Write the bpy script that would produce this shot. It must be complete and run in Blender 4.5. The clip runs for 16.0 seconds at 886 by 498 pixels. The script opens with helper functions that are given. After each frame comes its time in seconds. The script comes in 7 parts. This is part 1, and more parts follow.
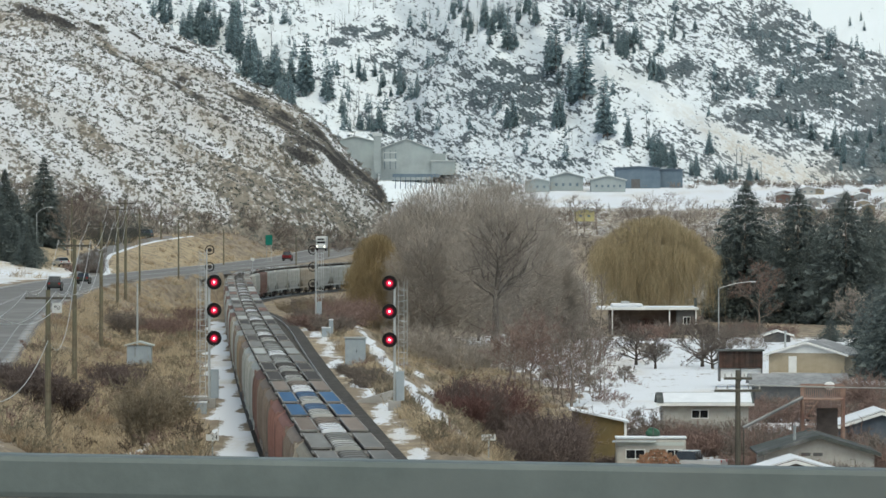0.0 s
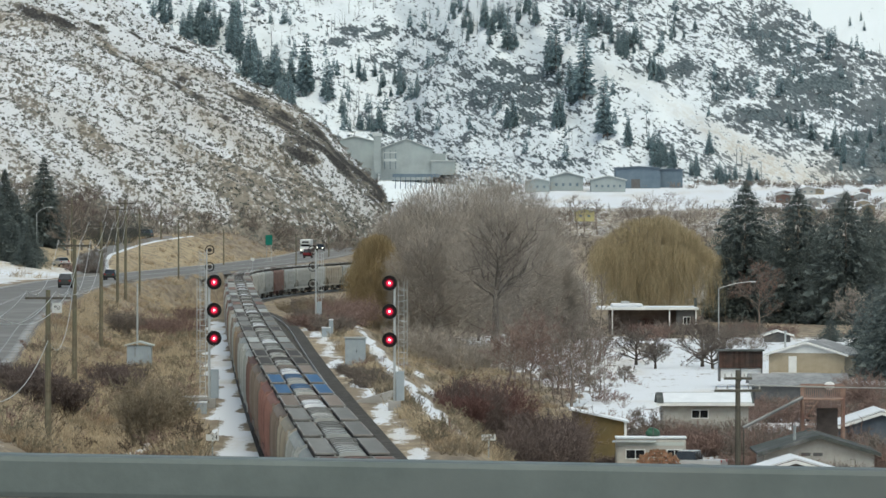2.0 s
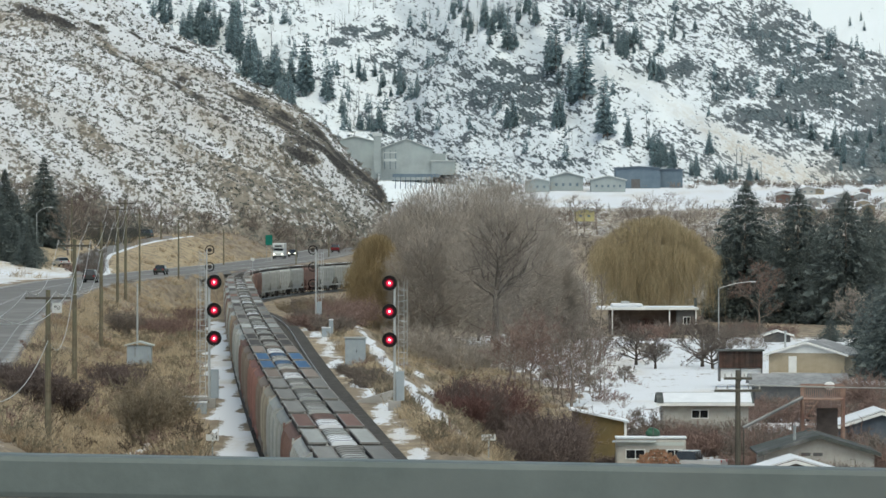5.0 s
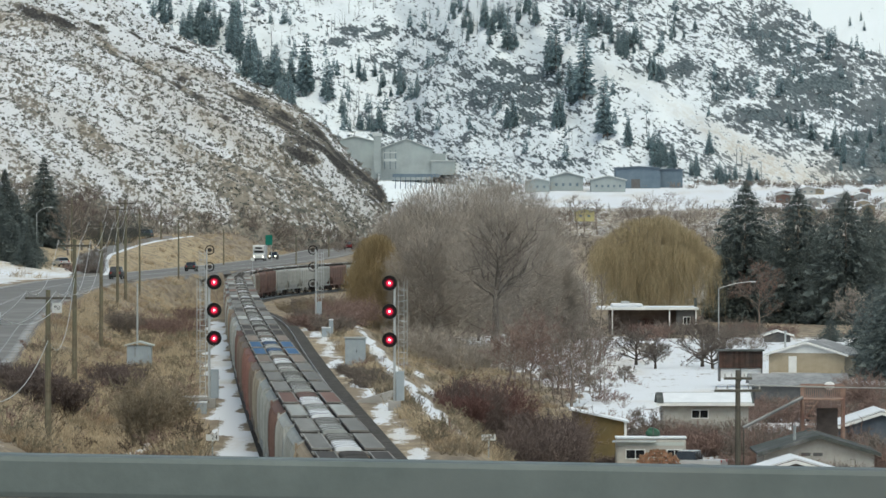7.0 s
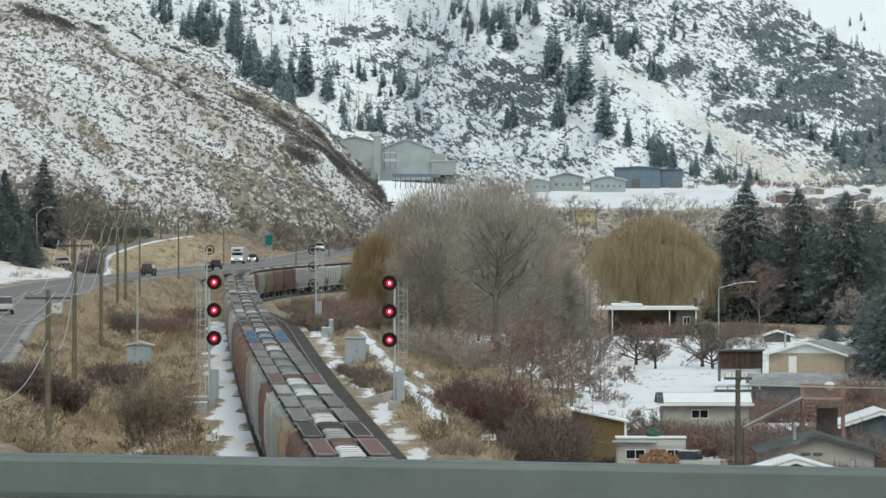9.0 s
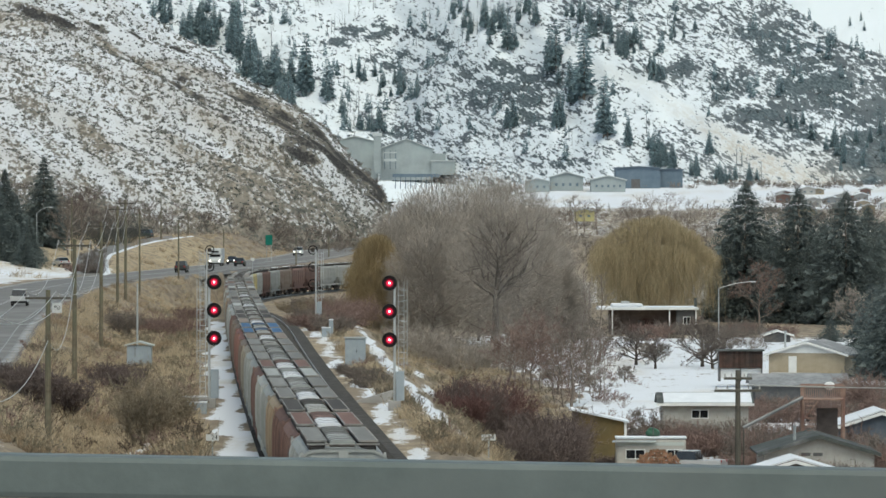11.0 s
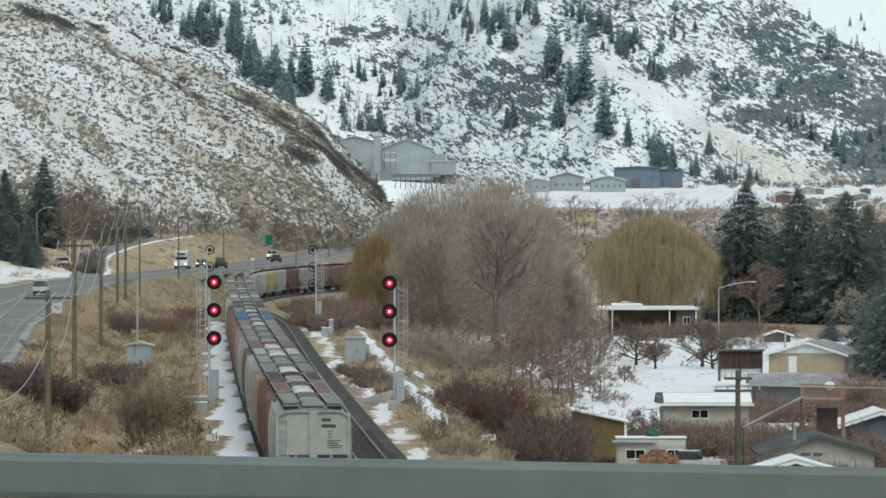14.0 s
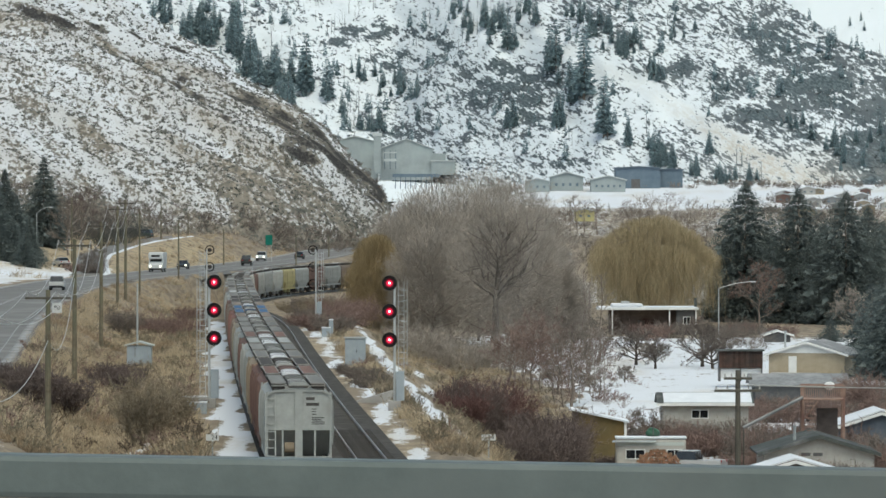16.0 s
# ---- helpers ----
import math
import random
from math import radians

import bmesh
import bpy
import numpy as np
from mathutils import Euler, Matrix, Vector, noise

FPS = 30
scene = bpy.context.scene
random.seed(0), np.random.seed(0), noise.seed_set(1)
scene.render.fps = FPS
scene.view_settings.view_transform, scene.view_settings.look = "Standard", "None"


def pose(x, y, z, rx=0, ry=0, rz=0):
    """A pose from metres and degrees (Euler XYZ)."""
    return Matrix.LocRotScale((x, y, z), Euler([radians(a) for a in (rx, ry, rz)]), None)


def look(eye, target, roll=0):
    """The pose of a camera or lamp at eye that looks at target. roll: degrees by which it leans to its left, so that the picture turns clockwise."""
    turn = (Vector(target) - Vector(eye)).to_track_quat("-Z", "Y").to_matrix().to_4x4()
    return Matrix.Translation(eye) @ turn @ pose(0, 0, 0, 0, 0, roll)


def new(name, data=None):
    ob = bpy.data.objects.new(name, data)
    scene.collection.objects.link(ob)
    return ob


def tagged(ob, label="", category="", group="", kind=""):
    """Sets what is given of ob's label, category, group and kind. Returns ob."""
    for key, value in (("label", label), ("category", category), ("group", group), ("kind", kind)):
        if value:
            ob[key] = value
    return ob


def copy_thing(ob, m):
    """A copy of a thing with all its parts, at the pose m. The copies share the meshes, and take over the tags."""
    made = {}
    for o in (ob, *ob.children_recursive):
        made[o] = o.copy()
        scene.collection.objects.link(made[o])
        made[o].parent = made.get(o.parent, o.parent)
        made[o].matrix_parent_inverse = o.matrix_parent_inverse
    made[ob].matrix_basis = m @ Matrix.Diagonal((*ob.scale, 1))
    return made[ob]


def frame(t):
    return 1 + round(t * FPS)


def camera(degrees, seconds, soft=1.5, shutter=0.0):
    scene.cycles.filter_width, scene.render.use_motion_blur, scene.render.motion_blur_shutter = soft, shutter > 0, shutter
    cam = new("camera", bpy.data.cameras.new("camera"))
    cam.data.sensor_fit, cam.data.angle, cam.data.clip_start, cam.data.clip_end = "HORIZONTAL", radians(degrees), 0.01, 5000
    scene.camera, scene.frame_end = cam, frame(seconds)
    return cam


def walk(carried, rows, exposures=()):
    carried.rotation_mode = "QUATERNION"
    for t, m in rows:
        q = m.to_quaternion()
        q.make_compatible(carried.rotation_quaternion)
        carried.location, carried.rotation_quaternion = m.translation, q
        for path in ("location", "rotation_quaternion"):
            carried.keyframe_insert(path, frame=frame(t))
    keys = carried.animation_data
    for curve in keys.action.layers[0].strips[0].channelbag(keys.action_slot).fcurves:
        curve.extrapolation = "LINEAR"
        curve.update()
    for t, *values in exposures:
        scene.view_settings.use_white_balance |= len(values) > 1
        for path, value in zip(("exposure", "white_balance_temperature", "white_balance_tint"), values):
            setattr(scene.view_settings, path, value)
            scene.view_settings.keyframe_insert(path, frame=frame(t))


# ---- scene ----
# ---------------------------------------------------------------- camera
EYE = (0.0, 0.0, 13.3)
cam = camera(8.966, 16.0, soft=1.55)
STILL = look(EYE, (0.0, 1000.0, 3.9))
walk(cam, [(0.0, STILL), (16.0, STILL)], exposures=[(0.0, 0.45, 6560, -4), (16.0, 0.45, 6560, -4)])

# ---------------------------------------------------------------- light: an overcast winter day
world = bpy.data.worlds.new("overcast_sky")
scene.world = world
world.use_nodes = True
wn = world.node_tree.nodes
sky = wn.new("ShaderNodeTexSky")
sky.sky_type, sky.sun_disc = "NISHITA", False
sky.sun_elevation, sky.sun_rotation = radians(60), radians(169.6)
sky.air_density, sky.dust_density, sky.ozone_density = 1.0, 4.0, 1.0
world.node_tree.links.new(sky.outputs[0], wn["Background"].inputs[0])
wn["Background"].inputs[1].default_value = 0.125
sun = new("sun", bpy.data.lights.new("sun", "SUN"))
sun.data.energy, sun.data.angle, sun.data.color = 0.85, radians(50), (1.0, 0.97, 0.93)
sun.matrix_basis = look((90, -490, 866), (0, 0, 0))

# ---------------------------------------------------------------- plan of the place
V_TRAIN = 12.4


def track_x(d):
    """Centre of the train's track, by distance north."""
    if d < 840:
        return 7.56 - 0.05875 * d + 1.68e-5 * d * d
    if d < 960:
        u = d - 840
        return -29.94 - 0.0305 * u + 0.00085 * u * u
    w = d - 960
    return -21.36 + 0.1735 * w + 0.00015 * w * w


def track_z(d):
    t = min(max((d - 560) / 320.0, 0), 1)
    return -2.9 * t * t * (3 - 2 * t)


ROAD = [(-200, 0), (100, -20), (300, -32), (430, -39), (556, -46), (640, -49.2), (706, -51), (770, -50.6), (825, -47.4), (874, -43.6),
        (921, -41), (963, -39), (1037, -35), (1079, -32.5), (1152, -28.4), (1226, -24.4), (1400, -21.5), (1700, -14), (2000, 8)]
ROAD_Y = np.array([p[0] for p in ROAD], float)
ROAD_X = np.array([p[1] for p in ROAD], float)


def smooth_line(ys, xs):
    """A smooth curve through the plan points, sampled every 5 m."""
    yy = np.arange(ys[0], ys[-1], 5.0)
    m = np.gradient(xs, ys)
    i = np.clip(np.searchsorted(ys, yy, side="right") - 1, 0, len(ys) - 2)
    h = ys[i + 1] - ys[i]
    t = (yy - ys[i]) / h
    return yy, ((1 + 2 * t) * (1 - t) ** 2 * xs[i] + t * (1 - t) ** 2 * h * m[i]
                + t * t * (3 - 2 * t) * xs[i + 1] + t * t * (t - 1) * h * m[i + 1])


RY, RX = smooth_line(ROAD_Y, ROAD_X)
ROAD_HALF = 6.6


def road_x(d):
    return np.interp(d, RY, RX)


def road_z(d):
    return np.interp(d, [0, 500, 780, 890, 1037, 1152, 1226, 1400, 1600, 2000], [1.2, 1.3, 1.4, 1.3, 0.8, 0.8, 1.3, 1.5, 2.5, 14.0])


def step(a, b, x):
    t = np.clip((x - a) / (b - a), 0, 1)
    return t * t * (3 - 2 * t)


# side road that leaves the highway to the west
SIDE_Y = [840, 862, 934, 961, 1033, 1062, 1110, 1250]
SIDE_X = [-53.4, -54, -58.4, -59.4, -58.8, -56.7, -54, -46]
SIDE_Z = [1.45, 1.6, 2.6, 3.3, 4.2, 4.8, 5.2, 5.6]
def siding_gap(d):
    """How far the siding lies east of the train's track: it joins it at the bend."""
    return 4.25 * (1 - step(530, 930, d))


TRACK_X = np.vectorize(track_x)
TRACK_Z = np.vectorize(track_z)


def waves(x, y):
    """Gentle unevenness of the open ground."""
    return (0.35 * np.sin(x * 0.31 + 1.3 * np.sin(y * 0.07)) * np.cos(y * 0.19 + 0.6) + 0.22 * np.sin(x * 0.83 + y * 0.41)
            * np.cos(y * 0.57 - x * 0.2) + 0.12 * np.sin(x * 1.9 + 2.0) * np.sin(y * 1.3))


def ground_z(x, y):
    """Height of the ground sheet."""
    x, y = np.asarray(x, float), np.asarray(y, float)
    tx, tz, rx, rz = TRACK_X(y), TRACK_Z(y), road_x(y), road_z(y)
    u = x - tx
    right = np.interp(y, [0, 350, 420, 560, 700, 900, 1300, 1600, 1900, 1960, 2150, 2400, 4600],
                      [-9.5, -9.0, -8.6, -7.3, -6.5, -6.3, -1.0, 5.8, 12.6, 15.0, 20.8, 30.0, 40.0])
    wav = waves(x, y)
    rough_r = step(9, 13, u) * (1 - step(35, 50, u))
    zr = tz - 0.3 + (right - tz + 0.3) * step(9.0, 23 + 0.012 * (y - 350), u) ** 0.9 + wav * rough_r * 0.8
    # hollow between the track and the highway
    edge = rx + ROAD_HALF + 1.0
    mid = np.clip((tx - 5.0 - x) / np.maximum(tx - 5.0 - edge, 2.0), 0, 1)
    low = -0.3 + tz - 1.4 * np.sin(np.pi * np.clip(mid * 1.1, 0, 1)) * (1 - step(640, 760, y))
    zl = low + (rz - 0.15 - low) * step(0.45, 1.0, mid) + wav * np.sin(np.pi * mid) * 0.9
    v = rx - ROAD_HALF - x
    zl = np.where(x < edge, rz - 0.15 + np.clip(v - 2, 0, 400) * 0.02, zl)
    z = np.where(u > 0, zr, np.where(u > -5, tz - 0.3, zl))
    # beyond the bend the highway bank falls to the valley floor
    z2 = rz - 0.15 + (right - rz + 0.15) * step(7.5, 30.0, x - rx)
    far = step(1010, 1070, y)
    z = np.where(x > rx, z * (1 - far) + z2 * far, z)
    # the bank that carries the side road west of the highway
    s_x = np.interp(y, SIDE_Y, SIDE_X)
    s_z = np.interp(y, SIDE_Y, SIDE_Z)
    w = np.clip((rx - ROAD_HALF - 2 - x) / np.maximum(rx - ROAD_HALF - 2 - s_x - 4, 1.0), 0, 1)
    zs = rz - 0.15 + (s_z - 0.12 - rz + 0.15) * w * w * (3 - 2 * w) + np.clip(s_x - 5 - x, 0, 30) * (0.05 + 0.13 * step(850, 880, y)) + np.clip(s_x - 35 - x, 0, 300) * 0.05
    west = step(800, 840, y) * (x < rx - ROAD_HALF)
    return z * (1 - west) + zs * west


def ground_at(x, y):
    return float(ground_z(np.array([x]), np.array([y]))[0])

# ---------------------------------------------------------------- materials


def material(name, dark, light, scale=1.0, rough=0.8, metal=0.0, bump=0.2, detail=6.0, second=None, amount=0.35, vary=0.0, spec=0.15, emit=0.0, along=1.0):
    """A surface with two scales of variation: a fine grain between two tones, and large stains of a second tone."""
    m = bpy.data.materials.new(name)
    m.use_nodes = True
    n, l = m.node_tree.nodes, m.node_tree.links
    b = n["Principled BSDF"]
    co = n.new("ShaderNodeTexCoord")
    g = n.new("ShaderNodeTexNoise")
    g.inputs["Scale"].default_value, g.inputs["Detail"].default_value, g.inputs["Roughness"].default_value = scale, detail, 0.65
    mp = n.new("ShaderNodeMapping")
    mp.inputs["Scale"].default_value = (1, along, 1)
    l.new(co.outputs["Object"], mp.inputs["Vector"])
    l.new(mp.outputs["Vector"], g.inputs["Vector"])
    r = n.new("ShaderNodeValToRGB")
    r.color_ramp.elements[0].position, r.color_ramp.elements[1].position = 0.32, 0.68
    r.color_ramp.elements[0].color, r.color_ramp.elements[1].color = (*dark, 1), (*light, 1)
    l.new(g.outputs["Fac"], r.inputs["Fac"])
    out = r.outputs["Color"]
    if second:
        s = n.new("ShaderNodeTexNoise")
        s.inputs["Scale"].default_value, s.inputs["Detail"].default_value = scale * 0.21, 5.0
        l.new(mp.outputs["Vector"], s.inputs["Vector"])
        k = n.new("ShaderNodeValToRGB")
        k.color_ramp.elements[0].position, k.color_ramp.elements[1].position = 0.62 - amount * 0.4, 0.78 - amount * 0.4
        l.new(s.outputs["Fac"], k.inputs["Fac"])
        x = n.new("ShaderNodeMix")
        x.data_type = "RGBA"
        l.new(k.outputs["Color"], x.inputs["Factor"])
        l.new(out, x.inputs["A"])
        x.inputs["B"].default_value = (*second, 1)
        out = x.outputs["Result"]
    if vary:
        o = n.new("ShaderNodeObjectInfo")
        h = n.new("ShaderNodeHueSaturation")
        mr = n.new("ShaderNodeMapRange")
        mr.inputs["To Min"].default_value, mr.inputs["To Max"].default_value = 1 - vary, 1 + vary
        l.new(o.outputs["Random"], mr.inputs["Value"])
        l.new(mr.outputs["Result"], h.inputs["Value"])
        l.new(out, h.inputs["Color"])
        out = h.outputs["Color"]
    l.new(out, b.inputs["Base Color"])
    b.inputs["Roughness"].default_value, b.inputs["Metallic"].default_value = rough, metal
    b.inputs["Specular IOR Level"].default_value = spec
    if bump:
        bp = n.new("ShaderNodeBump")
        bp.inputs["Strength"].default_value, bp.inputs["Distance"].default_value = bump, 0.05
        l.new(g.outputs["Fac"], bp.inputs["Height"])
        l.new(bp.outputs["Normal"], b.inputs["Normal"])
    if emit:
        l.new(out, b.inputs["Emission Color"])
        b.inputs["Emission Strength"].default_value = emit
    return m


def islands(m, amount):
    """Lets every loose piece of a joined mesh differ a little in tone."""
    n, l = m.node_tree.nodes, m.node_tree.links
    b = n["Principled BSDF"]
    src = b.inputs["Base Color"].links[0].from_socket
    g, h, r = n.new("ShaderNodeNewGeometry"), n.new("ShaderNodeHueSaturation"), n.new("ShaderNodeMapRange")
    r.inputs["To Min"].default_value, r.inputs["To Max"].default_value = 1 - amount, 1 + amount
    l.new(g.outputs["Random Per Island"], r.inputs["Value"])
    l.new(r.outputs["Result"], h.inputs["Value"])
    l.new(src, h.inputs["Color"])
    l.new(h.outputs["Color"], b.inputs["Base Color"])
    return m


def glowing(name, colour, strength):
    m = bpy.data.materials.new(name)
    m.use_nodes = True
    b = m.node_tree.nodes["Principled BSDF"]
    b.inputs["Base Color"].default_value, b.inputs["Emission Color"].default_value = (*colour, 1), (*colour, 1)
    b.inputs["Emission Strength"].default_value = strength
    return m


def land(name, tones, snow=(0.61, 0.63, 0.66), brush_scale=0.5, rock=None, snow_bias=0.5, crisp=0.08, stretch=(1, 1, 1), warm=(0.40, 0.32, 0.2), detail=7, grain_step=4.3, turn=0.0):
    """Open land: dry grass and soil in three tones; snow lies where the mesh's cover map and a fine noise allow it."""
    m = bpy.data.materials.new(name)
    m.use_nodes = True
    n, l = m.node_tree.nodes, m.node_tree.links
    b = n["Principled BSDF"]
    co, mp = n.new("ShaderNodeTexCoord"), n.new("ShaderNodeMapping")
    mp.vector_type = "TEXTURE"
    mp.inputs["Scale"].default_value, mp.inputs["Rotation"].default_value = tuple(1 / k for k in stretch), (0, radians(turn), 0)
    l.new(co.outputs["Object"], mp.inputs["Vector"])

    def noise_at(scale, detail, rough=0.62):
        t = n.new("ShaderNodeTexNoise")
        t.inputs["Scale"].default_value, t.inputs["Detail"].default_value, t.inputs["Roughness"].default_value = scale, detail, rough
        l.new(mp.outputs["Vector"], t.inputs["Vector"])
        return t.outputs["Fac"]

    def mix(a, c, f):
        x = n.new("ShaderNodeMix")
        x.data_type = "RGBA"
        for s, v in (("A", a), ("B", c), ("Factor", f)):
            if isinstance(v, tuple):
                x.inputs[s].default_value = (*v, 1)
            else:
                l.new(v, x.inputs[s])
        return x.outputs["Result"]

    def math_node(op, a, c):
        x = n.new("ShaderNodeMath")
        x.operation = op
        for i, v in enumerate((a, c)):
            if isinstance(v, float):
                x.inputs[i].default_value = v
            else:
                l.new(v, x.inputs[i])
        return x.outputs[0]

    def band(v, lo, hi):
        x = n.new("ShaderNodeMapRange")
        x.interpolation_type = "SMOOTHSTEP"
        x.inputs["From Min"].default_value, x.inputs["From Max"].default_value = lo, hi
        l.new(v, x.inputs["Value"])
        return x.outputs["Result"]

    large, fine, grain = noise_at(brush_scale * 0.12, 4), noise_at(brush_scale, detail), noise_at(brush_scale * grain_step, detail - 2)
    soil = mix(mix(tones[0], tones[1], band(fine, 0.38, 0.62)), tones[2], band(large, 0.5, 0.66))
    soil = mix(soil, tones[0], band(grain, 0.52, 0.78))
    at = n.new("ShaderNodeAttribute")
    at.attribute_name = "cover"
    sep = n.new("ShaderNodeSeparateColor")
    l.new(at.outputs["Color"], sep.inputs["Color"])
    if rock:
        rocky = math_node("ADD", sep.outputs["Green"], math_node("MULTIPLY", math_node("SUBTRACT", fine, 0.5), 3.4))
        soil = mix(soil, mix(rock[0], rock[1], band(grain, 0.4, 0.6)), band(rocky, 0.45, 0.6))
    field = math_node("ADD", math_node("MULTIPLY", fine, 0.6), math_node("MULTIPLY", grain, 0.4))
    v = math_node("ADD", field, math_node("SUBTRACT", sep.outputs["Red"], snow_bias))
    snowy = band(v, 0.5 - crisp, 0.5 + crisp)
    tan = math_node("MULTIPLY", sep.outputs["Blue"], band(field, 0.34, 0.62))
    l.new(mix(mix(soil, snow, snowy), warm, tan), b.inputs["Base Color"])
    b.inputs["Roughness"].default_value, b.inputs["Specular IOR Level"].default_value = 0.9, 0.15
    bp = n.new("ShaderNodeBump")
    bp.inputs["Strength"].default_value, bp.inputs["Distance"].default_value = 0.5, 0.12 / brush_scale
    l.new(field, bp.inputs["Height"])
    l.new(bp.outputs["Normal"], b.inputs["Normal"])
    return m


GROUND = land("dry_grass_ground", [(0.15, 0.123, 0.094), (0.285, 0.232, 0.168), (0.22, 0.178, 0.13)], brush_scale=0.9, snow_bias=0.5, crisp=0.04, stretch=(1, 0.22, 1))
HILL = land("sagebrush_hill", [(0.10, 0.094, 0.083), (0.255, 0.228, 0.186), (0.19, 0.172, 0.142)], brush_scale=0.85, rock=((0.022, 0.021, 0.02), (0.06, 0.055, 0.05)), detail=4.5, grain_step=2.6,
            snow_bias=0.5, crisp=0.035, stretch=(1, 0.2, 1.0), warm=(0.27, 0.225, 0.165), snow=(0.60, 0.62, 0.645))
# the mountain's tones are lifted and blued to hold the haze of distance
MOUNTAIN = land("hazed_snowy_mountain", [(0.078, 0.093, 0.105), (0.145, 0.16, 0.17), (0.118, 0.134, 0.145)], brush_scale=0.5, rock=((0.052, 0.067, 0.075), (0.108, 0.134, 0.147)), detail=4.0, grain_step=2.4,
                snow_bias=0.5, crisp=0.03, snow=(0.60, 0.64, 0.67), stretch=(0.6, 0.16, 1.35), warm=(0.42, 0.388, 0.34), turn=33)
ASPHALT = material("worn_asphalt", (0.128, 0.124, 0.118), (0.18, 0.175, 0.168), 0.6, 0.85, second=(0.21, 0.205, 0.195), amount=0.3)
SALT = material("salted_shoulder", (0.24, 0.235, 0.225), (0.36, 0.36, 0.355), 1.4, 0.9, second=(0.2, 0.19, 0.18), amount=0.4)
LINE = material("road_paint", (0.2, 0.2, 0.19), (0.36, 0.36, 0.35), 3.0, 0.7)
BALLAST = material("ballast", (0.032, 0.03, 0.027), (0.078, 0.072, 0.064), 4.0, 0.95, bump=0.8, second=(0.095, 0.088, 0.08), amount=0.35)
SNOW = material("snow", (0.57, 0.59, 0.62), (0.65, 0.67, 0.695), 1.2, 0.9, bump=0.3, second=(0.56, 0.58, 0.61), amount=0.3, spec=0.2)
STEEL = material("polished_rail", (0.24, 0.235, 0.23), (0.4, 0.395, 0.39), 2.0, 0.45, 0.6, bump=0.05)
TIE = material("weathered_tie", (0.04, 0.037, 0.035), (0.082, 0.077, 0.072), 3.0, 0.9)
GALV = material("galvanised_steel", (0.36, 0.38, 0.38), (0.5, 0.52, 0.52), 2.0, 0.5, 0.55, bump=0.05, second=(0.3, 0.31, 0.31), amount=0.3)
GUARD = material("dull_galvanised_rail", (0.115, 0.135, 0.132), (0.15, 0.172, 0.168), 8.0, 0.6, 0.25, bump=0.05, second=(0.135, 0.15, 0.147), amount=0.35)
SILVER = material("silver_paint", (0.36, 0.375, 0.38), (0.46, 0.475, 0.48), 2.0, 0.5, 0.2, bump=0.03)
BLACK = material("black_paint", (0.008, 0.008, 0.009), (0.02, 0.02, 0.021), 2.0, 0.7, bump=0.05)
RUBBER = material("rubber", (0.012, 0.012, 0.012), (0.025, 0.025, 0.025), 6.0, 0.85, bump=0.1)
GLASS = material("dark_glass", (0.01, 0.012, 0.014), (0.02, 0.022, 0.025), 1.0, 0.08, bump=0.0, spec=0.6)
WOODPOLE = material("weathered_pole", (0.10, 0.085, 0.06), (0.19, 0.165, 0.12), 2.2, 0.9, second=(0.13, 0.13, 0.09), amount=0.4)
WIRE = material("wire", (0.34, 0.34, 0.33), (0.5, 0.5, 0.48), 3.0, 0.5, 0.4, bump=0)
CONCRETE = material("concrete", (0.28, 0.27, 0.26), (0.38, 0.37, 0.35), 1.5, 0.9, second=(0.22, 0.21, 0.2), amount=0.3)
BOXGREY = material("cabinet_grey", (0.26, 0.30, 0.33), (0.33, 0.37, 0.40), 1.5, 0.6, 0.1, bump=0.03, second=(0.24, 0.27, 0.29), amount=0.25)
RED = glowing("red_signal_glass", (1.0, 0.01, 0.08), 0.33)
CORE = glowing("signal_lamp", (1.0, 0.7, 0.76), 2.2)
# rim around the lens emits a faint red, for the lamp's glow on it
DULLRED = material("faint_red_glow_rim", (0.10, 0.004, 0.012), (0.16, 0.008, 0.02), 3.0, 0.4, emit=0.35, bump=0)
LAMP = glowing("headlamp", (1.0, 0.93, 0.8), 3.2)
TAIL = material("tail_light", (0.2, 0.01, 0.01), (0.3, 0.02, 0.02), 3.0, 0.3, bump=0)
BARK = material("grey_bark", (0.15, 0.122, 0.106), (0.22, 0.185, 0.162), 2.5, 0.95)
TWIG = islands(material("grey_brown_twigs", (0.275, 0.243, 0.212), (0.338, 0.298, 0.262), 0.25, 0.95, bump=0), 0.12)
REDTWIG = islands(material("red_brown_twigs", (0.16, 0.11, 0.096), (0.25, 0.178, 0.155), 0.3, 0.95, bump=0), 0.3)
# darker copy of the golden willow switches: the tree's shade is in the colour
SHADEDGOLD = islands(material("shaded_willow_twigs", (0.22, 0.165, 0.09), (0.30, 0.23, 0.13), 0.25, 0.95, bump=0), 0.12)
DARKBARK = material("dark_fruit_bark", (0.05, 0.042, 0.036), (0.10, 0.083, 0.072), 2.5, 0.95)
DARKPOLE = material("dark_weathered_pole", (0.065, 0.06, 0.052), (0.12, 0.112, 0.095), 2.2, 0.9, second=(0.09, 0.085, 0.07), amount=0.4)
GOLDTWIG = islands(material("golden_willow_twigs", (0.30, 0.243, 0.15), (0.385, 0.318, 0.205), 0.25, 0.95, bump=0), 0.28)
DARKTWIG = islands(material("dark_twigs", (0.14, 0.118, 0.103), (0.215, 0.183, 0.162), 0.3, 0.95, bump=0), 0.3)
PURPLETWIG = islands(material("purple_brown_twigs", (0.10, 0.078, 0.071), (0.15, 0.118, 0.107), 0.3, 0.95, bump=0), 0.2)
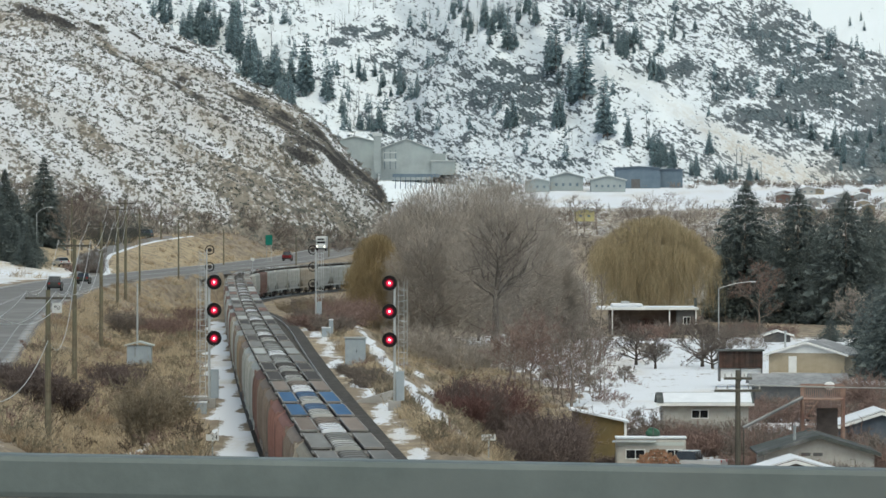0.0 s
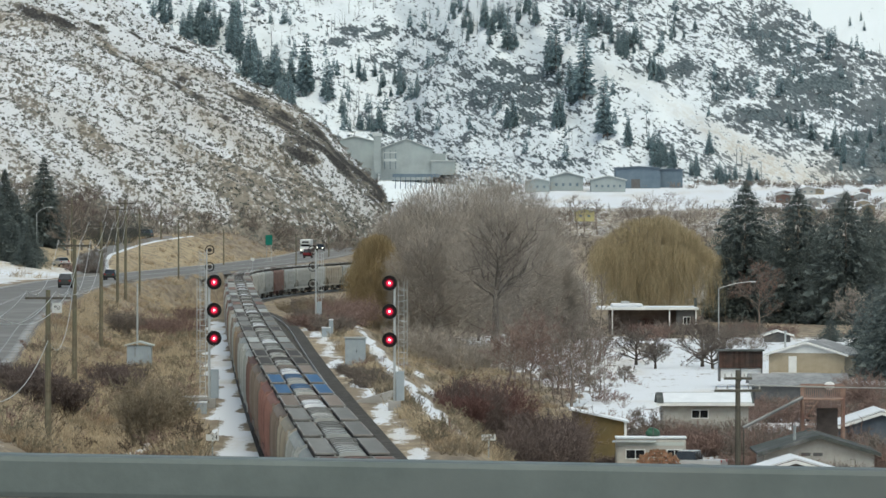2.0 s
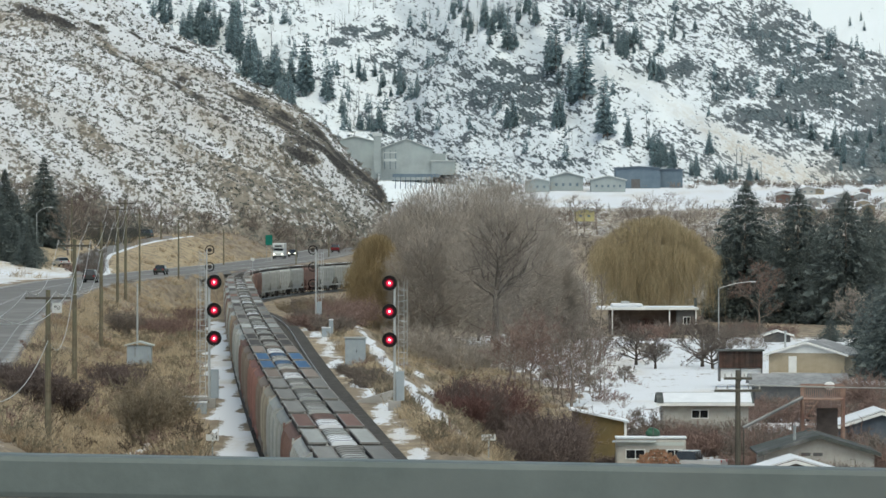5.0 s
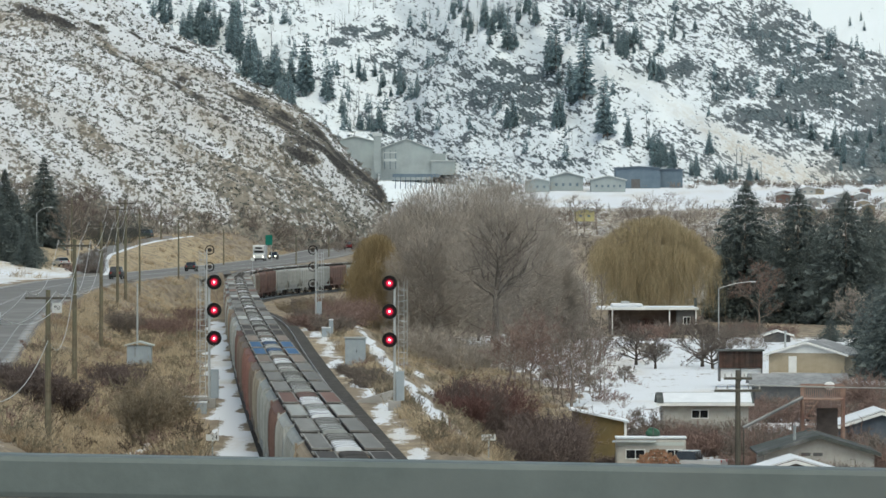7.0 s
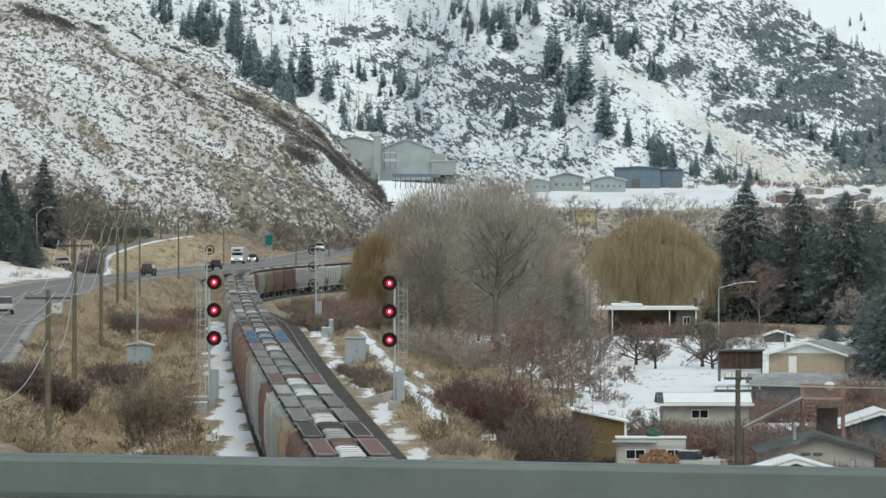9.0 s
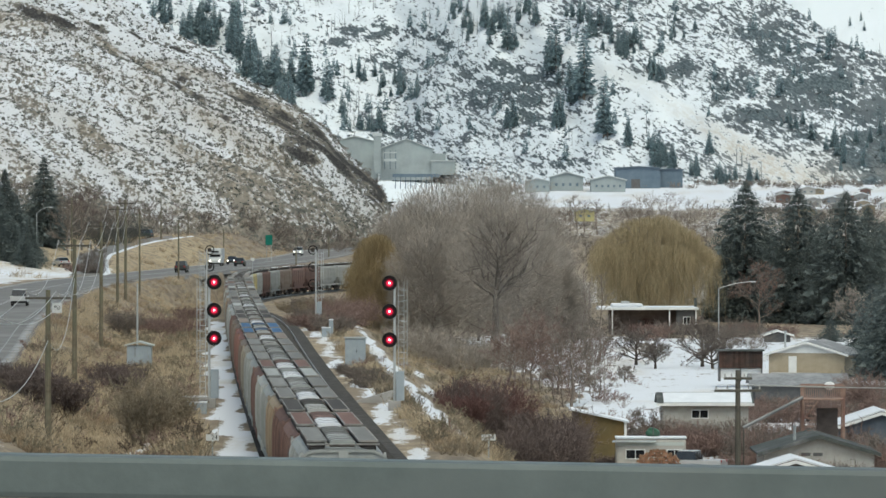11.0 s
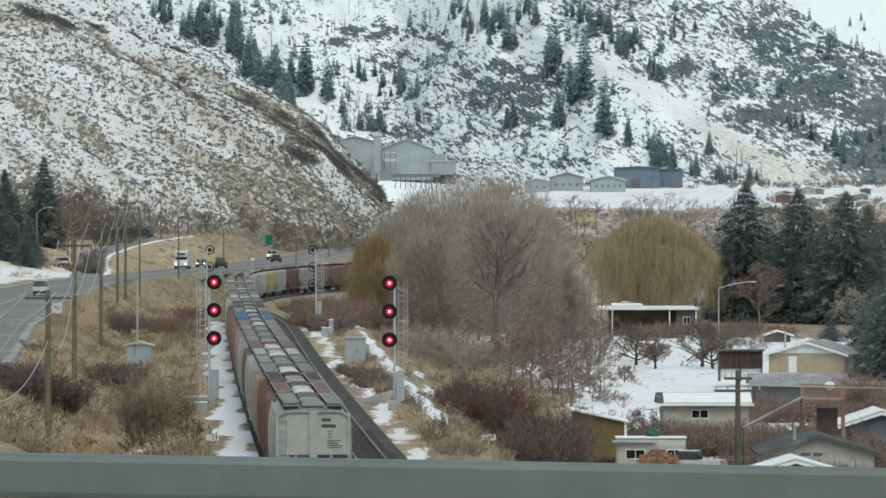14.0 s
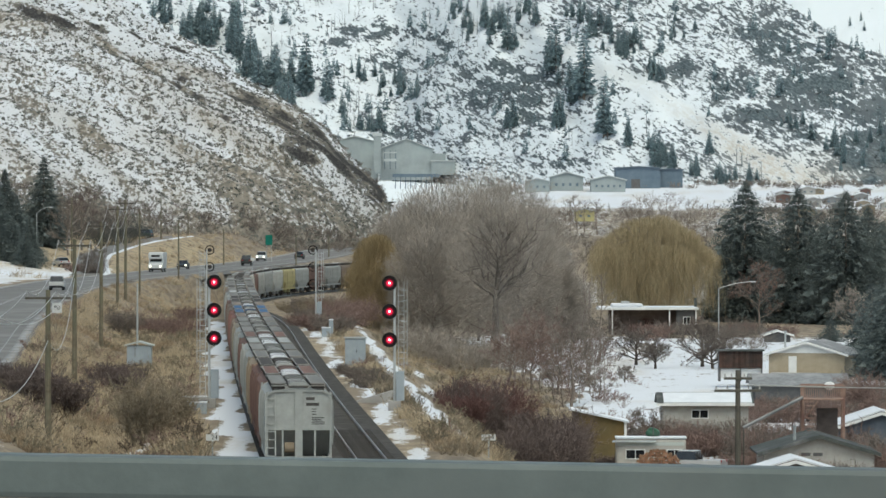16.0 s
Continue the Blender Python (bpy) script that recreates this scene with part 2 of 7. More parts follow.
WINETWIG = islands(material("wine_red_twigs", (0.10, 0.056, 0.052), (0.15, 0.086, 0.078), 0.3, 0.95, bump=0), 0.2)
# scrub and snags on the mountain, with blue distance haze mixed into their colour
FARSCRUB = islands(material("hazed_far_scrub", (0.13, 0.148, 0.16), (0.2, 0.218, 0.23), 0.1, 0.95, bump=0), 0.25)
OLIVETWIG = islands(material("olive_brown_twigs", (0.19, 0.158, 0.115), (0.265, 0.222, 0.165), 0.3, 0.95, bump=0), 0.2)
HEDGEGREEN = islands(material("dark_hedge", (0.075, 0.078, 0.07), (0.12, 0.12, 0.108), 0.3, 0.95, bump=0), 0.25)
BIRCH = material("pale_birch_bark", (0.27, 0.245, 0.22), (0.4, 0.375, 0.345), 3.0, 0.9)
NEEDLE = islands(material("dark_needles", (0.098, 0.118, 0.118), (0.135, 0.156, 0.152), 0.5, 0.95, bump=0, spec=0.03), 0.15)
# far needles: distance haze is put into the colour, paler and bluer than real needles
FARNEEDLE = islands(material("hazed_far_needles", (0.165, 0.228, 0.25), (0.225, 0.292, 0.315), 0.1, 0.95, bump=0, spec=0.03), 0.25)
DRY = islands(material("dry_grass", (0.34, 0.275, 0.19), (0.47, 0.385, 0.27), 0.12, 0.95, bump=0, second=(0.26, 0.195, 0.13), amount=0.35), 0.3)
HILLSAGE = islands(material("grey_sagebrush", (0.13, 0.131, 0.122), (0.215, 0.213, 0.194), 0.1, 0.95, bump=0), 0.3)
SAGE = islands(material("sagebrush", (0.14, 0.125, 0.092), (0.24, 0.21, 0.155), 0.1, 0.95, bump=0, second=(0.11, 0.085, 0.065), amount=0.3), 0.4)

# ---------------------------------------------------------------- mesh helpers


def big_mesh(name, verts, faces, mat, parent=None, label="", smooth=False):
    """Links arrays of vertices and of triangles or quads as one mesh object."""
    verts, faces = np.asarray(verts, np.float32), np.asarray(faces, np.int32)
    me = bpy.data.meshes.new(name)
    k = faces.shape[1]
    me.vertices.add(len(verts))
    me.vertices.foreach_set("co", verts.ravel())
    me.loops.add(faces.size)
    me.loops.foreach_set("vertex_index", faces.ravel())
    me.polygons.add(len(faces))
    me.polygons.foreach_set("loop_start", np.arange(0, faces.size, k, dtype=np.int32))
    if smooth:
        me.polygons.foreach_set("use_smooth", np.ones(len(faces), bool))
    me.update(calc_edges=True)
    me.materials.append(mat)
    ob = new(name, me)
    ob.parent = parent
    return tagged(ob, label) if label else ob


def part(name, bm, mat, parent=None, label="", smooth=False):
    """Links a bmesh as one mesh object under a thing or a part."""
    me = bpy.data.meshes.new(name)
    bmesh.ops.recalc_face_normals(bm, faces=bm.faces)
    bm.to_mesh(me)
    bm.free()
    if smooth:
        me.polygons.foreach_set("use_smooth", [True] * len(me.polygons))
    me.materials.append(mat)
    ob = new(name, me)
    ob.parent = parent
    return tagged(ob, label) if label else ob


def thing(name, x, y, z, label, category, group="", rz=0.0):
    ob = new(name)
    ob.matrix_basis = pose(x, y, z, 0, 0, rz)
    return tagged(ob, label, category, group)


def box(bm, x0, x1, y0, y1, z0, z1, bevel=0.0, m=None):
    r = bmesh.ops.create_cube(bm, size=1.0)
    for v in r["verts"]:
        v.co = Vector((x0 + (v.co.x + 0.5) * (x1 - x0), y0 + (v.co.y + 0.5) * (y1 - y0), z0 + (v.co.z + 0.5) * (z1 - z0)))
    if bevel:
        e = list({e for v in r["verts"] for e in v.link_edges})
        q = bmesh.ops.bevel(bm, geom=e, offset=bevel, segments=2, affect="EDGES", profile=0.6)
    if m:
        vs = r["verts"] if not bevel else {v for f in q["faces"] for v in f.verts}
        for v in (vs if bevel else r["verts"]):
            v.co = m @ v.co
    return bm


def new_box(x0, x1, y0, y1, z0, z1, bevel=0.0):
    return box(bmesh.new(), x0, x1, y0, y1, z0, z1, bevel)


def rod(bm, a, b, r0, r1=None, n=8):
    """A tapered rod from a to b."""
    a, b = Vector(a), Vector(b)
    r1 = r0 if r1 is None else r1
    d = b - a
    q = bmesh.ops.create_cone(bm, cap_ends=True, segments=n, radius1=r0, radius2=r1, depth=d.length)
    m = Matrix.Translation((a + b) / 2) @ d.to_track_quat("Z", "Y").to_matrix().to_4x4()
    bmesh.ops.transform(bm, matrix=m, verts=q["verts"])
    return bm


def new_rod(a, b, r0, r1=None, n=8):
    return rod(bmesh.new(), a, b, r0, r1, n)


def prism(bm, outline, axis, a, b):
    """Extrudes a closed outline (pairs) along x or y from a to b."""
    put = (lambda p, s: (s, p[0], p[1])) if axis == "x" else (lambda p, s: (p[0], s, p[1]))
    v0, v1 = [bm.verts.new(put(p, a)) for p in outline], [bm.verts.new(put(p, b)) for p in outline]
    n = len(outline)
    bm.faces.new(v0), bm.faces.new(v1[::-1])
    for i in range(n):
        bm.faces.new((v0[i], v0[(i + 1) % n], v1[(i + 1) % n], v1[i]))
    return bm


def sticks(p0, p1, r0, r1):
    """Three-sided tapered sticks between many pairs of points, as arrays of vertices and triangles."""
    p0, p1 = np.asarray(p0, float), np.asarray(p1, float)
    r0, r1 = np.broadcast_to(r0, len(p0))[:, None, None], np.broadcast_to(r1, len(p0))[:, None, None]
    d = p1 - p0
    d /= np.linalg.norm(d, axis=1, keepdims=True) + 1e-9
    ref = np.where(np.abs(d[:, 2:3]) < 0.9, np.array([[0, 0, 1.0]]), np.array([[1.0, 0, 0]]))
    a = np.cross(d, ref)
    a /= np.linalg.norm(a, axis=1, keepdims=True) + 1e-9
    b = np.cross(d, a)
    ang = np.array([0, 2.0944, 4.18879])
    ring = a[:, None, :] * np.cos(ang)[None, :, None] + b[:, None, :] * np.sin(ang)[None, :, None]
    v = np.concatenate([p0[:, None, :] + ring * r0, p1[:, None, :] + ring * r1], axis=1).reshape(-1, 3)
    base = np.arange(len(p0))[:, None, None] * 6
    f = np.array([[0, 1, 4], [0, 4, 3], [1, 2, 5], [1, 5, 4], [2, 0, 3], [2, 3, 5]])[None]
    return v, (base + f).reshape(-1, 3)


def slivers(p0, p1, r0, r1=None):
    """Twigs too fine to be round: one thin tapered blade each."""
    p0, p1 = np.asarray(p0, float), np.asarray(p1, float)
    d = p1 - p0
    s = np.cross(d, np.sin(p0 * 37.7 + np.array([0.3, 1.7, 2.9])) + np.array([0.2, 0.9, 0.1]))
    s = s / (np.linalg.norm(s, axis=1, keepdims=True) + 1e-9) * np.broadcast_to(r0, len(p0))[:, None]
    return np.stack([p0 - s, p0 + s, p1], axis=1).reshape(-1, 3), np.arange(len(p0) * 3).reshape(-1, 3)


def tube(p, r, n=6):
    """One continuous thin tube through the points p."""
    p = np.asarray(p, float)
    d = np.gradient(p, axis=0)
    d /= np.linalg.norm(d, axis=1, keepdims=True)
    a = np.cross(d, np.array([0.0, 0.0, 1.0]))
    a /= np.linalg.norm(a, axis=1, keepdims=True) + 1e-9
    b = np.cross(d, a)
    t = np.arange(n) * 2 * np.pi / n
    v = (p[:, None] + r * (a[:, None] * np.cos(t)[None, :, None] + b[:, None] * np.sin(t)[None, :, None])).reshape(-1, 3)
    i, k = np.meshgrid(np.arange(len(p) - 1), np.arange(n), indexing="ij")
    f = np.stack([i * n + k, i * n + (k + 1) % n, (i + 1) * n + (k + 1) % n, (i + 1) * n + k], -1).reshape(-1, 4)
    return v, f


def leaves(p, w, size, rng):
    """Small triangles at the points p, reaching along w."""
    n = len(p)
    s = np.cross(w, rng.normal(size=(n, 3)))
    s /= np.linalg.norm(s, axis=1, keepdims=True) + 1e-9
    size = np.broadcast_to(size, n)[:, None]
    v = np.stack([p - s * size * 0.35, p + s * size * 0.35, p + w * size], axis=1).reshape(-1, 3)
    return v, np.arange(n * 3).reshape(-1, 3)


def sheet(name, xs, ys, zs, mat, cover, label, category, smooth=True):
    """A sheet of land over a grid, with its map of snow (red), rock (green) and warm dry grass (blue)."""
    ny, nx = zs.shape
    v = np.stack([xs, ys, zs], axis=-1).reshape(-1, 3)
    i = (np.arange(ny - 1)[:, None] * nx + np.arange(nx - 1)[None]).ravel()
    f = np.stack([i, i + 1, i + nx + 1, i + nx], axis=1)
    ob = big_mesh(name, v, f, mat, smooth=smooth)
    a = ob.data.color_attributes.new("cover", "FLOAT_COLOR", "POINT")
    c = np.zeros((ny * nx, 4), np.float32)
    for k, channel in enumerate(cover):
        c[:, k] = channel.ravel()
    c[:, 3] = 1
    a.data.foreach_set("color", c.ravel())
    return tagged(ob, label, category, kind="structure")


def fractal(x, y, scale, octaves=5, seed=0):
    """Smooth random relief on a plan, from sums of turned sine waves."""
    r = np.random.default_rng(seed)
    z, a, k = np.zeros_like(x), 1.0, 1.0 / scale
    for _ in range(octaves):
        s = np.zeros_like(x)
        for _ in range(5):
            t, p, q = r.uniform(0, 6.283, 3)
            s += np.sin((x * math.cos(t) + y * math.sin(t)) * k * 6.283 * r.uniform(0.7, 1.3) + p + 1.2 * np.sin(q + y * k * 4))
        z += a * s / 3.2
        a, k = a * 0.5, k * 2.03
    return z


def line_strip(xy, z, half_a, half_b, zs=0.0):
    """Vertices and faces of a strip along a plan line; offsets to either side."""
    xy = np.asarray(xy, float)
    t = np.gradient(xy, axis=0)
    t /= np.linalg.norm(t, axis=1, keepdims=True)
    nrm = np.stack([t[:, 1], -t[:, 0]], axis=1)
    a, b = (xy + nrm * np.broadcast_to(half, len(xy))[:, None] for half in (half_a, half_b))
    z = np.broadcast_to(z, len(xy)) + zs
    v = np.concatenate([np.c_[a, z], np.c_[b, z]])
    n = len(xy)
    i = np.arange(n - 1)
    return v, np.stack([i, i + n, i + n + 1, i + 1], axis=1)


def solid_strip(name, xy, z, a, b, thick, mat, parent=None, label="", chamfer=0.0):
    """A raised band along a plan line, with a top and two sloping sides."""
    v0, f = line_strip(xy, z, a - chamfer, b + chamfer, -thick)
    v1, _ = line_strip(xy, z, a, b, 0.0)
    n = len(xy)
    i = np.arange(n - 1)
    o = 2 * n
    faces = np.concatenate([f[:, ::-1] + o, np.stack([i, i + 1, i + 1 + o, i + o], 1), np.stack([i + n, i + n + o, i + n + 1 + o, i + n + 1], 1),
                            np.array([[0, o, o + n, n], [n - 1, 2 * n - 1, o + 2 * n - 1, o + n - 1]])])
    return big_mesh(name, np.concatenate([v0, v1]), faces, mat, parent, label)

# ---------------------------------------------------------------- ground, hills and mountains


def axis_steps(parts):
    out = []
    for a, b, s in parts:
        out += list(np.arange(a, b, s))
    return np.array(out)


def snow_map(x, y):
    """Where snow lies on the low ground: the gardens, the lineside paths, the verges and the far fields."""
    u, v = x - TRACK_X(y), road_x(y) - x
    wob = 2.0 * np.sin(y * 0.045) + 1.2 * np.sin(y * 0.13 + 1.0) + 0.8 * np.sin(y * 0.31)
    s = np.full_like(x, 0.30)
    s = np.maximum(s, 0.74 * step(-3.3, -2.8, u + 0.10 * wob) * (1 - step(-1.5, -1.2, u + 0.03 * wob)) * (1 - step(610, 660, y)))
    ue = u + 4.25 - siding_gap(y)
    s = np.maximum(s, 0.62 * step(6.3, 7.0, ue + 0.12 * wob) * (1 - step(7.8, 9.2, ue + 0.3 * wob)) * (1 - step(620, 690, y)))
    s = np.maximum(s, 0.52 * np.exp(-((v + ROAD_HALF + 1.8) / 1.3) ** 2) * (y < 560))
    s = np.maximum(s, 0.70 * np.exp(-((u - 12.2 - 0.008 * (y - 450)) / (1.9 - 0.9 * step(500, 580, y))) ** 2) * (y > 345) * (y < 700))
    s = np.maximum(s, 0.66 * np.exp(-((u - 15.2 - 0.02 * (y - 450)) / 0.8) ** 2) * (y > 430) * (y < 560))
    s = np.maximum(s, (0.60 + 0.05 * np.sin(x * 0.37 + y * 0.11) * np.sin(y * 0.21)) * step(32 + wob * 0.6, 36 + wob * 0.6, u + 0.02 * (y - 500)) * step(450, 520, y) * (1 - step(760, 850, y)))
    s = np.maximum(s, 0.47 * step(25, 30, u) * (1 - step(480, 520, y)))
    s = np.maximum(s, 0.50 * step(900, 1000, y) * step(12, 22, u))
    s = np.maximum(s, (0.46 * step(1380, 1480, y) + 0.36 * step(1745, 1800, y + 14 * np.sin(x * 0.11) + 8 * np.sin(x * 0.29))) * step(-60, -45, x))
    s = np.maximum(s, 0.70 * step(8.5, 10, v + 0.5 * wob) * (1 - step(26, 34, v)) * step(720, 800, y) * (1 - step(885, 915, y + 3 * wob)))
    return s


gx = axis_steps([(-2600, -300, 80), (-300, -95, 6), (-95, 70, 1.25), (70, 130, 2.0), (130, 400, 10), (400, 2700, 100)])
gy = axis_steps([(-600, -40, 80), (-40, 200, 8), (200, 900, 1.8), (900, 1300, 5), (1300, 2200, 20), (2200, 4700, 125)])
GX, GY = np.meshgrid(gx, gy)
GZ = ground_z(GX, GY)
ground_warm = 0.8 * step(850, 880, GY) * (1 - step(1080, 1160, GY)) * step(-90, -75, GX) * (GX < road_x(GY) - ROAD_HALF - 1) + 0.5 * np.clip(fractal(GX, GY * 0.25, 22, 3, 19), 0, 1)
ground = sheet("ground", GX, GY, GZ, GROUND, (snow_map(GX, GY), np.zeros_like(GX), np.clip(ground_warm, 0, 1)),
               "dry tan grass and soil with patches of snow in the valley", "ground")


def hill_surface(x, v):
    """The near hill: v runs from its foot (0) to its crest (1). Gives the place north and the height."""
    crest = np.interp(x, [-700, -300, -141, -113.7, -99.2, -81.5, -71.6, -59, -51.2, -43.4, -35.5, -29.4, -21.3, -16.4, -14.2, -13, -11.8, 60],
                      [170, 125, 90, 79, 72.3, 64.3, 57.0, 49.8, 43.5, 39.5, 34.6, 29.9, 21.4, 16.7, 13.8, 9.4, 3, -8])
    foot_y = np.interp(x, [-700, -150, -90, -40, -14, 60], [1000, 1010, 1060, 1190, 1330, 1370])
    crest_y = np.interp(x, [-700, -150, -90, -40, -14, 60], [1460, 1460, 1455, 1440, 1400, 1390])
    foot_z = np.interp(x, [-700, -150, -60, -14, 60], [8, 4, 2.0, -1, -8])
    y = foot_y + (crest_y - foot_y) * v
    rel = fractal(x, y, 90, 5, 3) * 2.2 + np.abs(fractal(x, y * 0.5, 46, 4, 9)) * 1.6
    z = foot_z + (crest - foot_z) * (0.62 * v + 0.38 * np.sin(v * np.pi / 2)) + rel * np.sin(np.pi * np.clip(v, 0, 1)) ** 0.7
    return y, z


hx = axis_steps([(-700, -200, 20), (-200, -10, 1.3), (-10, 61, 3)])
hv = np.linspace(0, 1, 190)
HX, HV = np.meshgrid(hx, hv)
HY, HZ = hill_surface(HX, HV)
back = np.stack([HX[-1], HY[-1] + 160, HZ[-1] - 120])
HXb, HYb, HZb = np.vstack([HX, back[0]]), np.vstack([HY, back[1]]), np.vstack([HZ, back[2]])


def blob(x, y, spots):
    """A map of places, each with its reach across and along; the edges are worn by a fractal."""
    f = np.zeros_like(x)
    w = fractal(x, y, 34, 6, 17) * 0.36
    for cx, cy, rx, ry in spots:
        f = np.maximum(f, 1.15 - np.sqrt(((x - cx) / rx) ** 2 + ((y - cy) / ry) ** 2) * 0.75 + w)
    return np.clip(f, 0, 1)


hv2 = np.vstack([HV, HV[-1] * 0 + 1.0])
HILL_ROCKS = ((-63.9, 282, 1.3, 12), (-63.2, 304, 1.8, 10), (-48.0, 330, 4.0, 13), (-50.7, 319, 1.6, 11), (-50.7, 225, 1.0, 13), (-39.1, 297, 5.4, 14), (-39.7, 332, 2.5, 8), (-32.2, 269, 4.5, 25),
              (-34.3, 229, 3.6, 10), (-28.0, 287, 4.1, 30), (-25.1, 291, 3.8, 38), (-20.0, 337, 4.7, 45), (-16.1, 313, 2.1, 75), (-58.7, 278, 1.8, 9), (-31.5, 355, 3.3, 10), (-96.3, 275, 3.3, 7),
              (-89.7, 284, 2.4, 6), (-84.2, 312, 2.5, 4), (-75.5, 329, 2.0, 3), (-65.7, 360, 2.9, 3))
edge_rock = blob(HXb, hv2 * 400, HILL_ROCKS)
crest_line = np.interp(HXb, [-140, -90.2, -78.3, -66.8, -53.6, -40.0, -31.5, -14], [0.6, 0.654, 0.697, 0.79, 0.835, 0.875, 0.892, 0.9])
ridge = np.exp(-((hv2 - crest_line) / 0.035) ** 2) * (1 - step(-40, -28, HXb))
dull = step(-66, -45, HXb - 10 * hv2) * (1 - step(0.35, 0.65, hv2))
hill_snow = (0.522 + 0.04 * fractal(HXb, HYb, 60, 3, 5) + 0.03 * fractal(HXb + 0.2 * HYb, HYb * 0.3, 14, 3, 6) + 0.05 * (hv2 - 0.5) - 0.055 * dull - 0.05 * ridge
             + 0.06 * step(0.0, 0.06, hv2 - crest_line) - 0.30 * (1 - step(0.02, 0.15, hv2 + 0.03 * fractal(HXb, HYb, 25, 3, 8))) - 0.28 * edge_rock)
hill_warm = (1 - np.clip(edge_rock * 1.5, 0, 1)) * np.clip(0.3 * ridge + 0.2 * dull + 0.3 * (1 - step(0.25, 0.5, np.abs(hv2 - 0.45))) + 0.2 * fractal(HXb, HYb, 40, 3, 12), 0, 0.8)
hill = sheet("hill", HXb, HYb, HZb, HILL, (hill_snow, edge_rock * 1.05, hill_warm), "sagebrush hillside with thin patchy snow above the highway", "hill")


def range_surface(x, v, foot_y, foot_z, rise, slope, lean, seed, rough):
    """A mountain side that climbs away from its foot line."""
    y = foot_y + lean * x + v * slope
    z = foot_z + v * rise
    gully = fractal(x + v * 120, v * 60, 170, 4, seed) * 7 + np.abs(fractal(x + v * 90, v * 150, 60, 5, seed + 1)) * 5
    return y + gully * rough, z + fractal(x, y, 70, 5, seed + 2) * 3.2 * rough * step(0.0, 0.12, v)


mx = axis_steps([(-900, -260, 20), (-260, 330, 2.0)])
mv = np.linspace(0, 1, 210)
MX, MV = np.meshgrid(mx, mv)
# the slope ends at a shoulder that falls towards the east


def mountain_at(x, v):
    """A place on the big mountainside, and how far it lies beyond the shoulder."""
    x, v = np.asarray(x, float), np.asarray(v, float)
    foot = np.interp(x, [-20, 10, 60, 110], [2190, 2120, 2045, 2030])
    y, z = range_surface(x, v, foot, np.interp(foot, [2030, 2190], [15.2, 19.0]), 190.0, 360.0, 0.0, 21, 1.0)
    sh = np.interp(x, [-900, 109, 121, 137, 154, 172, 204, 330], [300, 150, 99, 83, 70, 64, 52, 28])
    ov = np.maximum(z - sh - 1.6 * fractal(x, y, 30, 4, 31), 0)
    return y + ov * 1.1, z - ov * 0.92, ov


MY, MZ, _over = mountain_at(MX, MV)
ROCKS_WEST = ((-29, 81, 14, 3.9), (-42, 76, 6, 2.2), (-5, 77, 13, 4.8), (4, 69, 11, 6.9), (15, 59, 10, 7.4), (21, 65, 4, 10.8), (17, 52, 9, 6.2), (-19, 69, 13, 4.5), (26, 56, 10, 10.6),
              (31, 47, 6, 6.0), (38, 56, 5, 4.9), (-5, 57, 4, 2.2), (36, 42, 7, 2.7), (45, 25, 10, 1.4), (21, 36, 9, 2.1), (-19, 38, 11, 2.2))
ROCKS_EAST = ((125, 68, 9, 7.7), (130, 55, 9, 8.4), (139, 61, 6, 9.7), (111, 57, 5, 5.5), (104, 51, 5, 4.2), (102, 60, 3, 2.5), (144, 48, 5, 9.7), (116, 44, 10, 3.3), (148, 55, 4, 10.5), (153, 36, 7, 7.1),
              (161, 31, 5, 10.4), (134, 36, 7, 3.3), (68, 70, 4, 4.3), (60, 78, 4, 3.5), (82, 60, 7, 3.0), (99, 85, 11, 1.9), (117, 75, 4, 3.4), (91, 63, 4, 3.4), (154, 18, 7, 2.9), (161, 44, 4, 2.5), (167, 36, 9, 11), (178, 45, 12, 8), (150, 27, 8, 6))


def chute_z(x):
    """Height of the middle of the smooth chute that runs down the mountainside."""
    return np.interp(x, [30, 38, 55, 78, 97, 117, 132, 150], [80, 75.9, 63.4, 53.1, 37.7, 25, 16.8, 10])


m_rock = blob(MX, MZ, ROCKS_WEST + ROCKS_EAST)
wide_chute = np.interp(MX, [30, 60, 130], [2.2, 3.6, 6.0])
scree = np.exp(-((MZ - chute_z(MX) - 0.6 * np.sin(MX * 0.2)) / wide_chute) ** 4) * step(30, 40, MX) * (1 - step(138, 150, MX))
m_rock = np.clip(m_rock * 1.15 - 0.08, 0, 1) * (1 - scree)
ledges = fractal(MX + MZ * 0.9, MZ * 2.4, 15, 4, 43)
broken = fractal(MX - MZ * 1.5, MZ * 1.2, 24, 4, 47)
m_snow = (0.535 + 0.03 * fractal(MX, MZ * 2, 80, 3, 41) + 0.05 * step(45, 75, MZ) * (1 - step(30, 60, MX)) + 0.03 * broken * (1 - m_rock) + 0.07 * scree
          - 0.115 * m_rock + 0.11 * ledges * m_rock - 0.025 * step(60, 110, MX) * (1 - scree) - 0.03 * step(140, 160, MX) - 0.04 * step(80, 120, MX) * (1 - step(22, 40, MZ)))
m_warm = scree * (0.25 + 0.6 * step(75, 110, MX)) + 0.4 * step(80, 120, MX) * (1 - step(22, 40, MZ)) * (1 - m_rock)
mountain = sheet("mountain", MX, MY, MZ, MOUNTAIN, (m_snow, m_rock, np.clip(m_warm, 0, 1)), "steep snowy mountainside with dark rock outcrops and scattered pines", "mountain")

fx = axis_steps([(-400, 900, 8.0)])
FX, FV = np.meshgrid(fx, np.linspace(0, 1, 70))
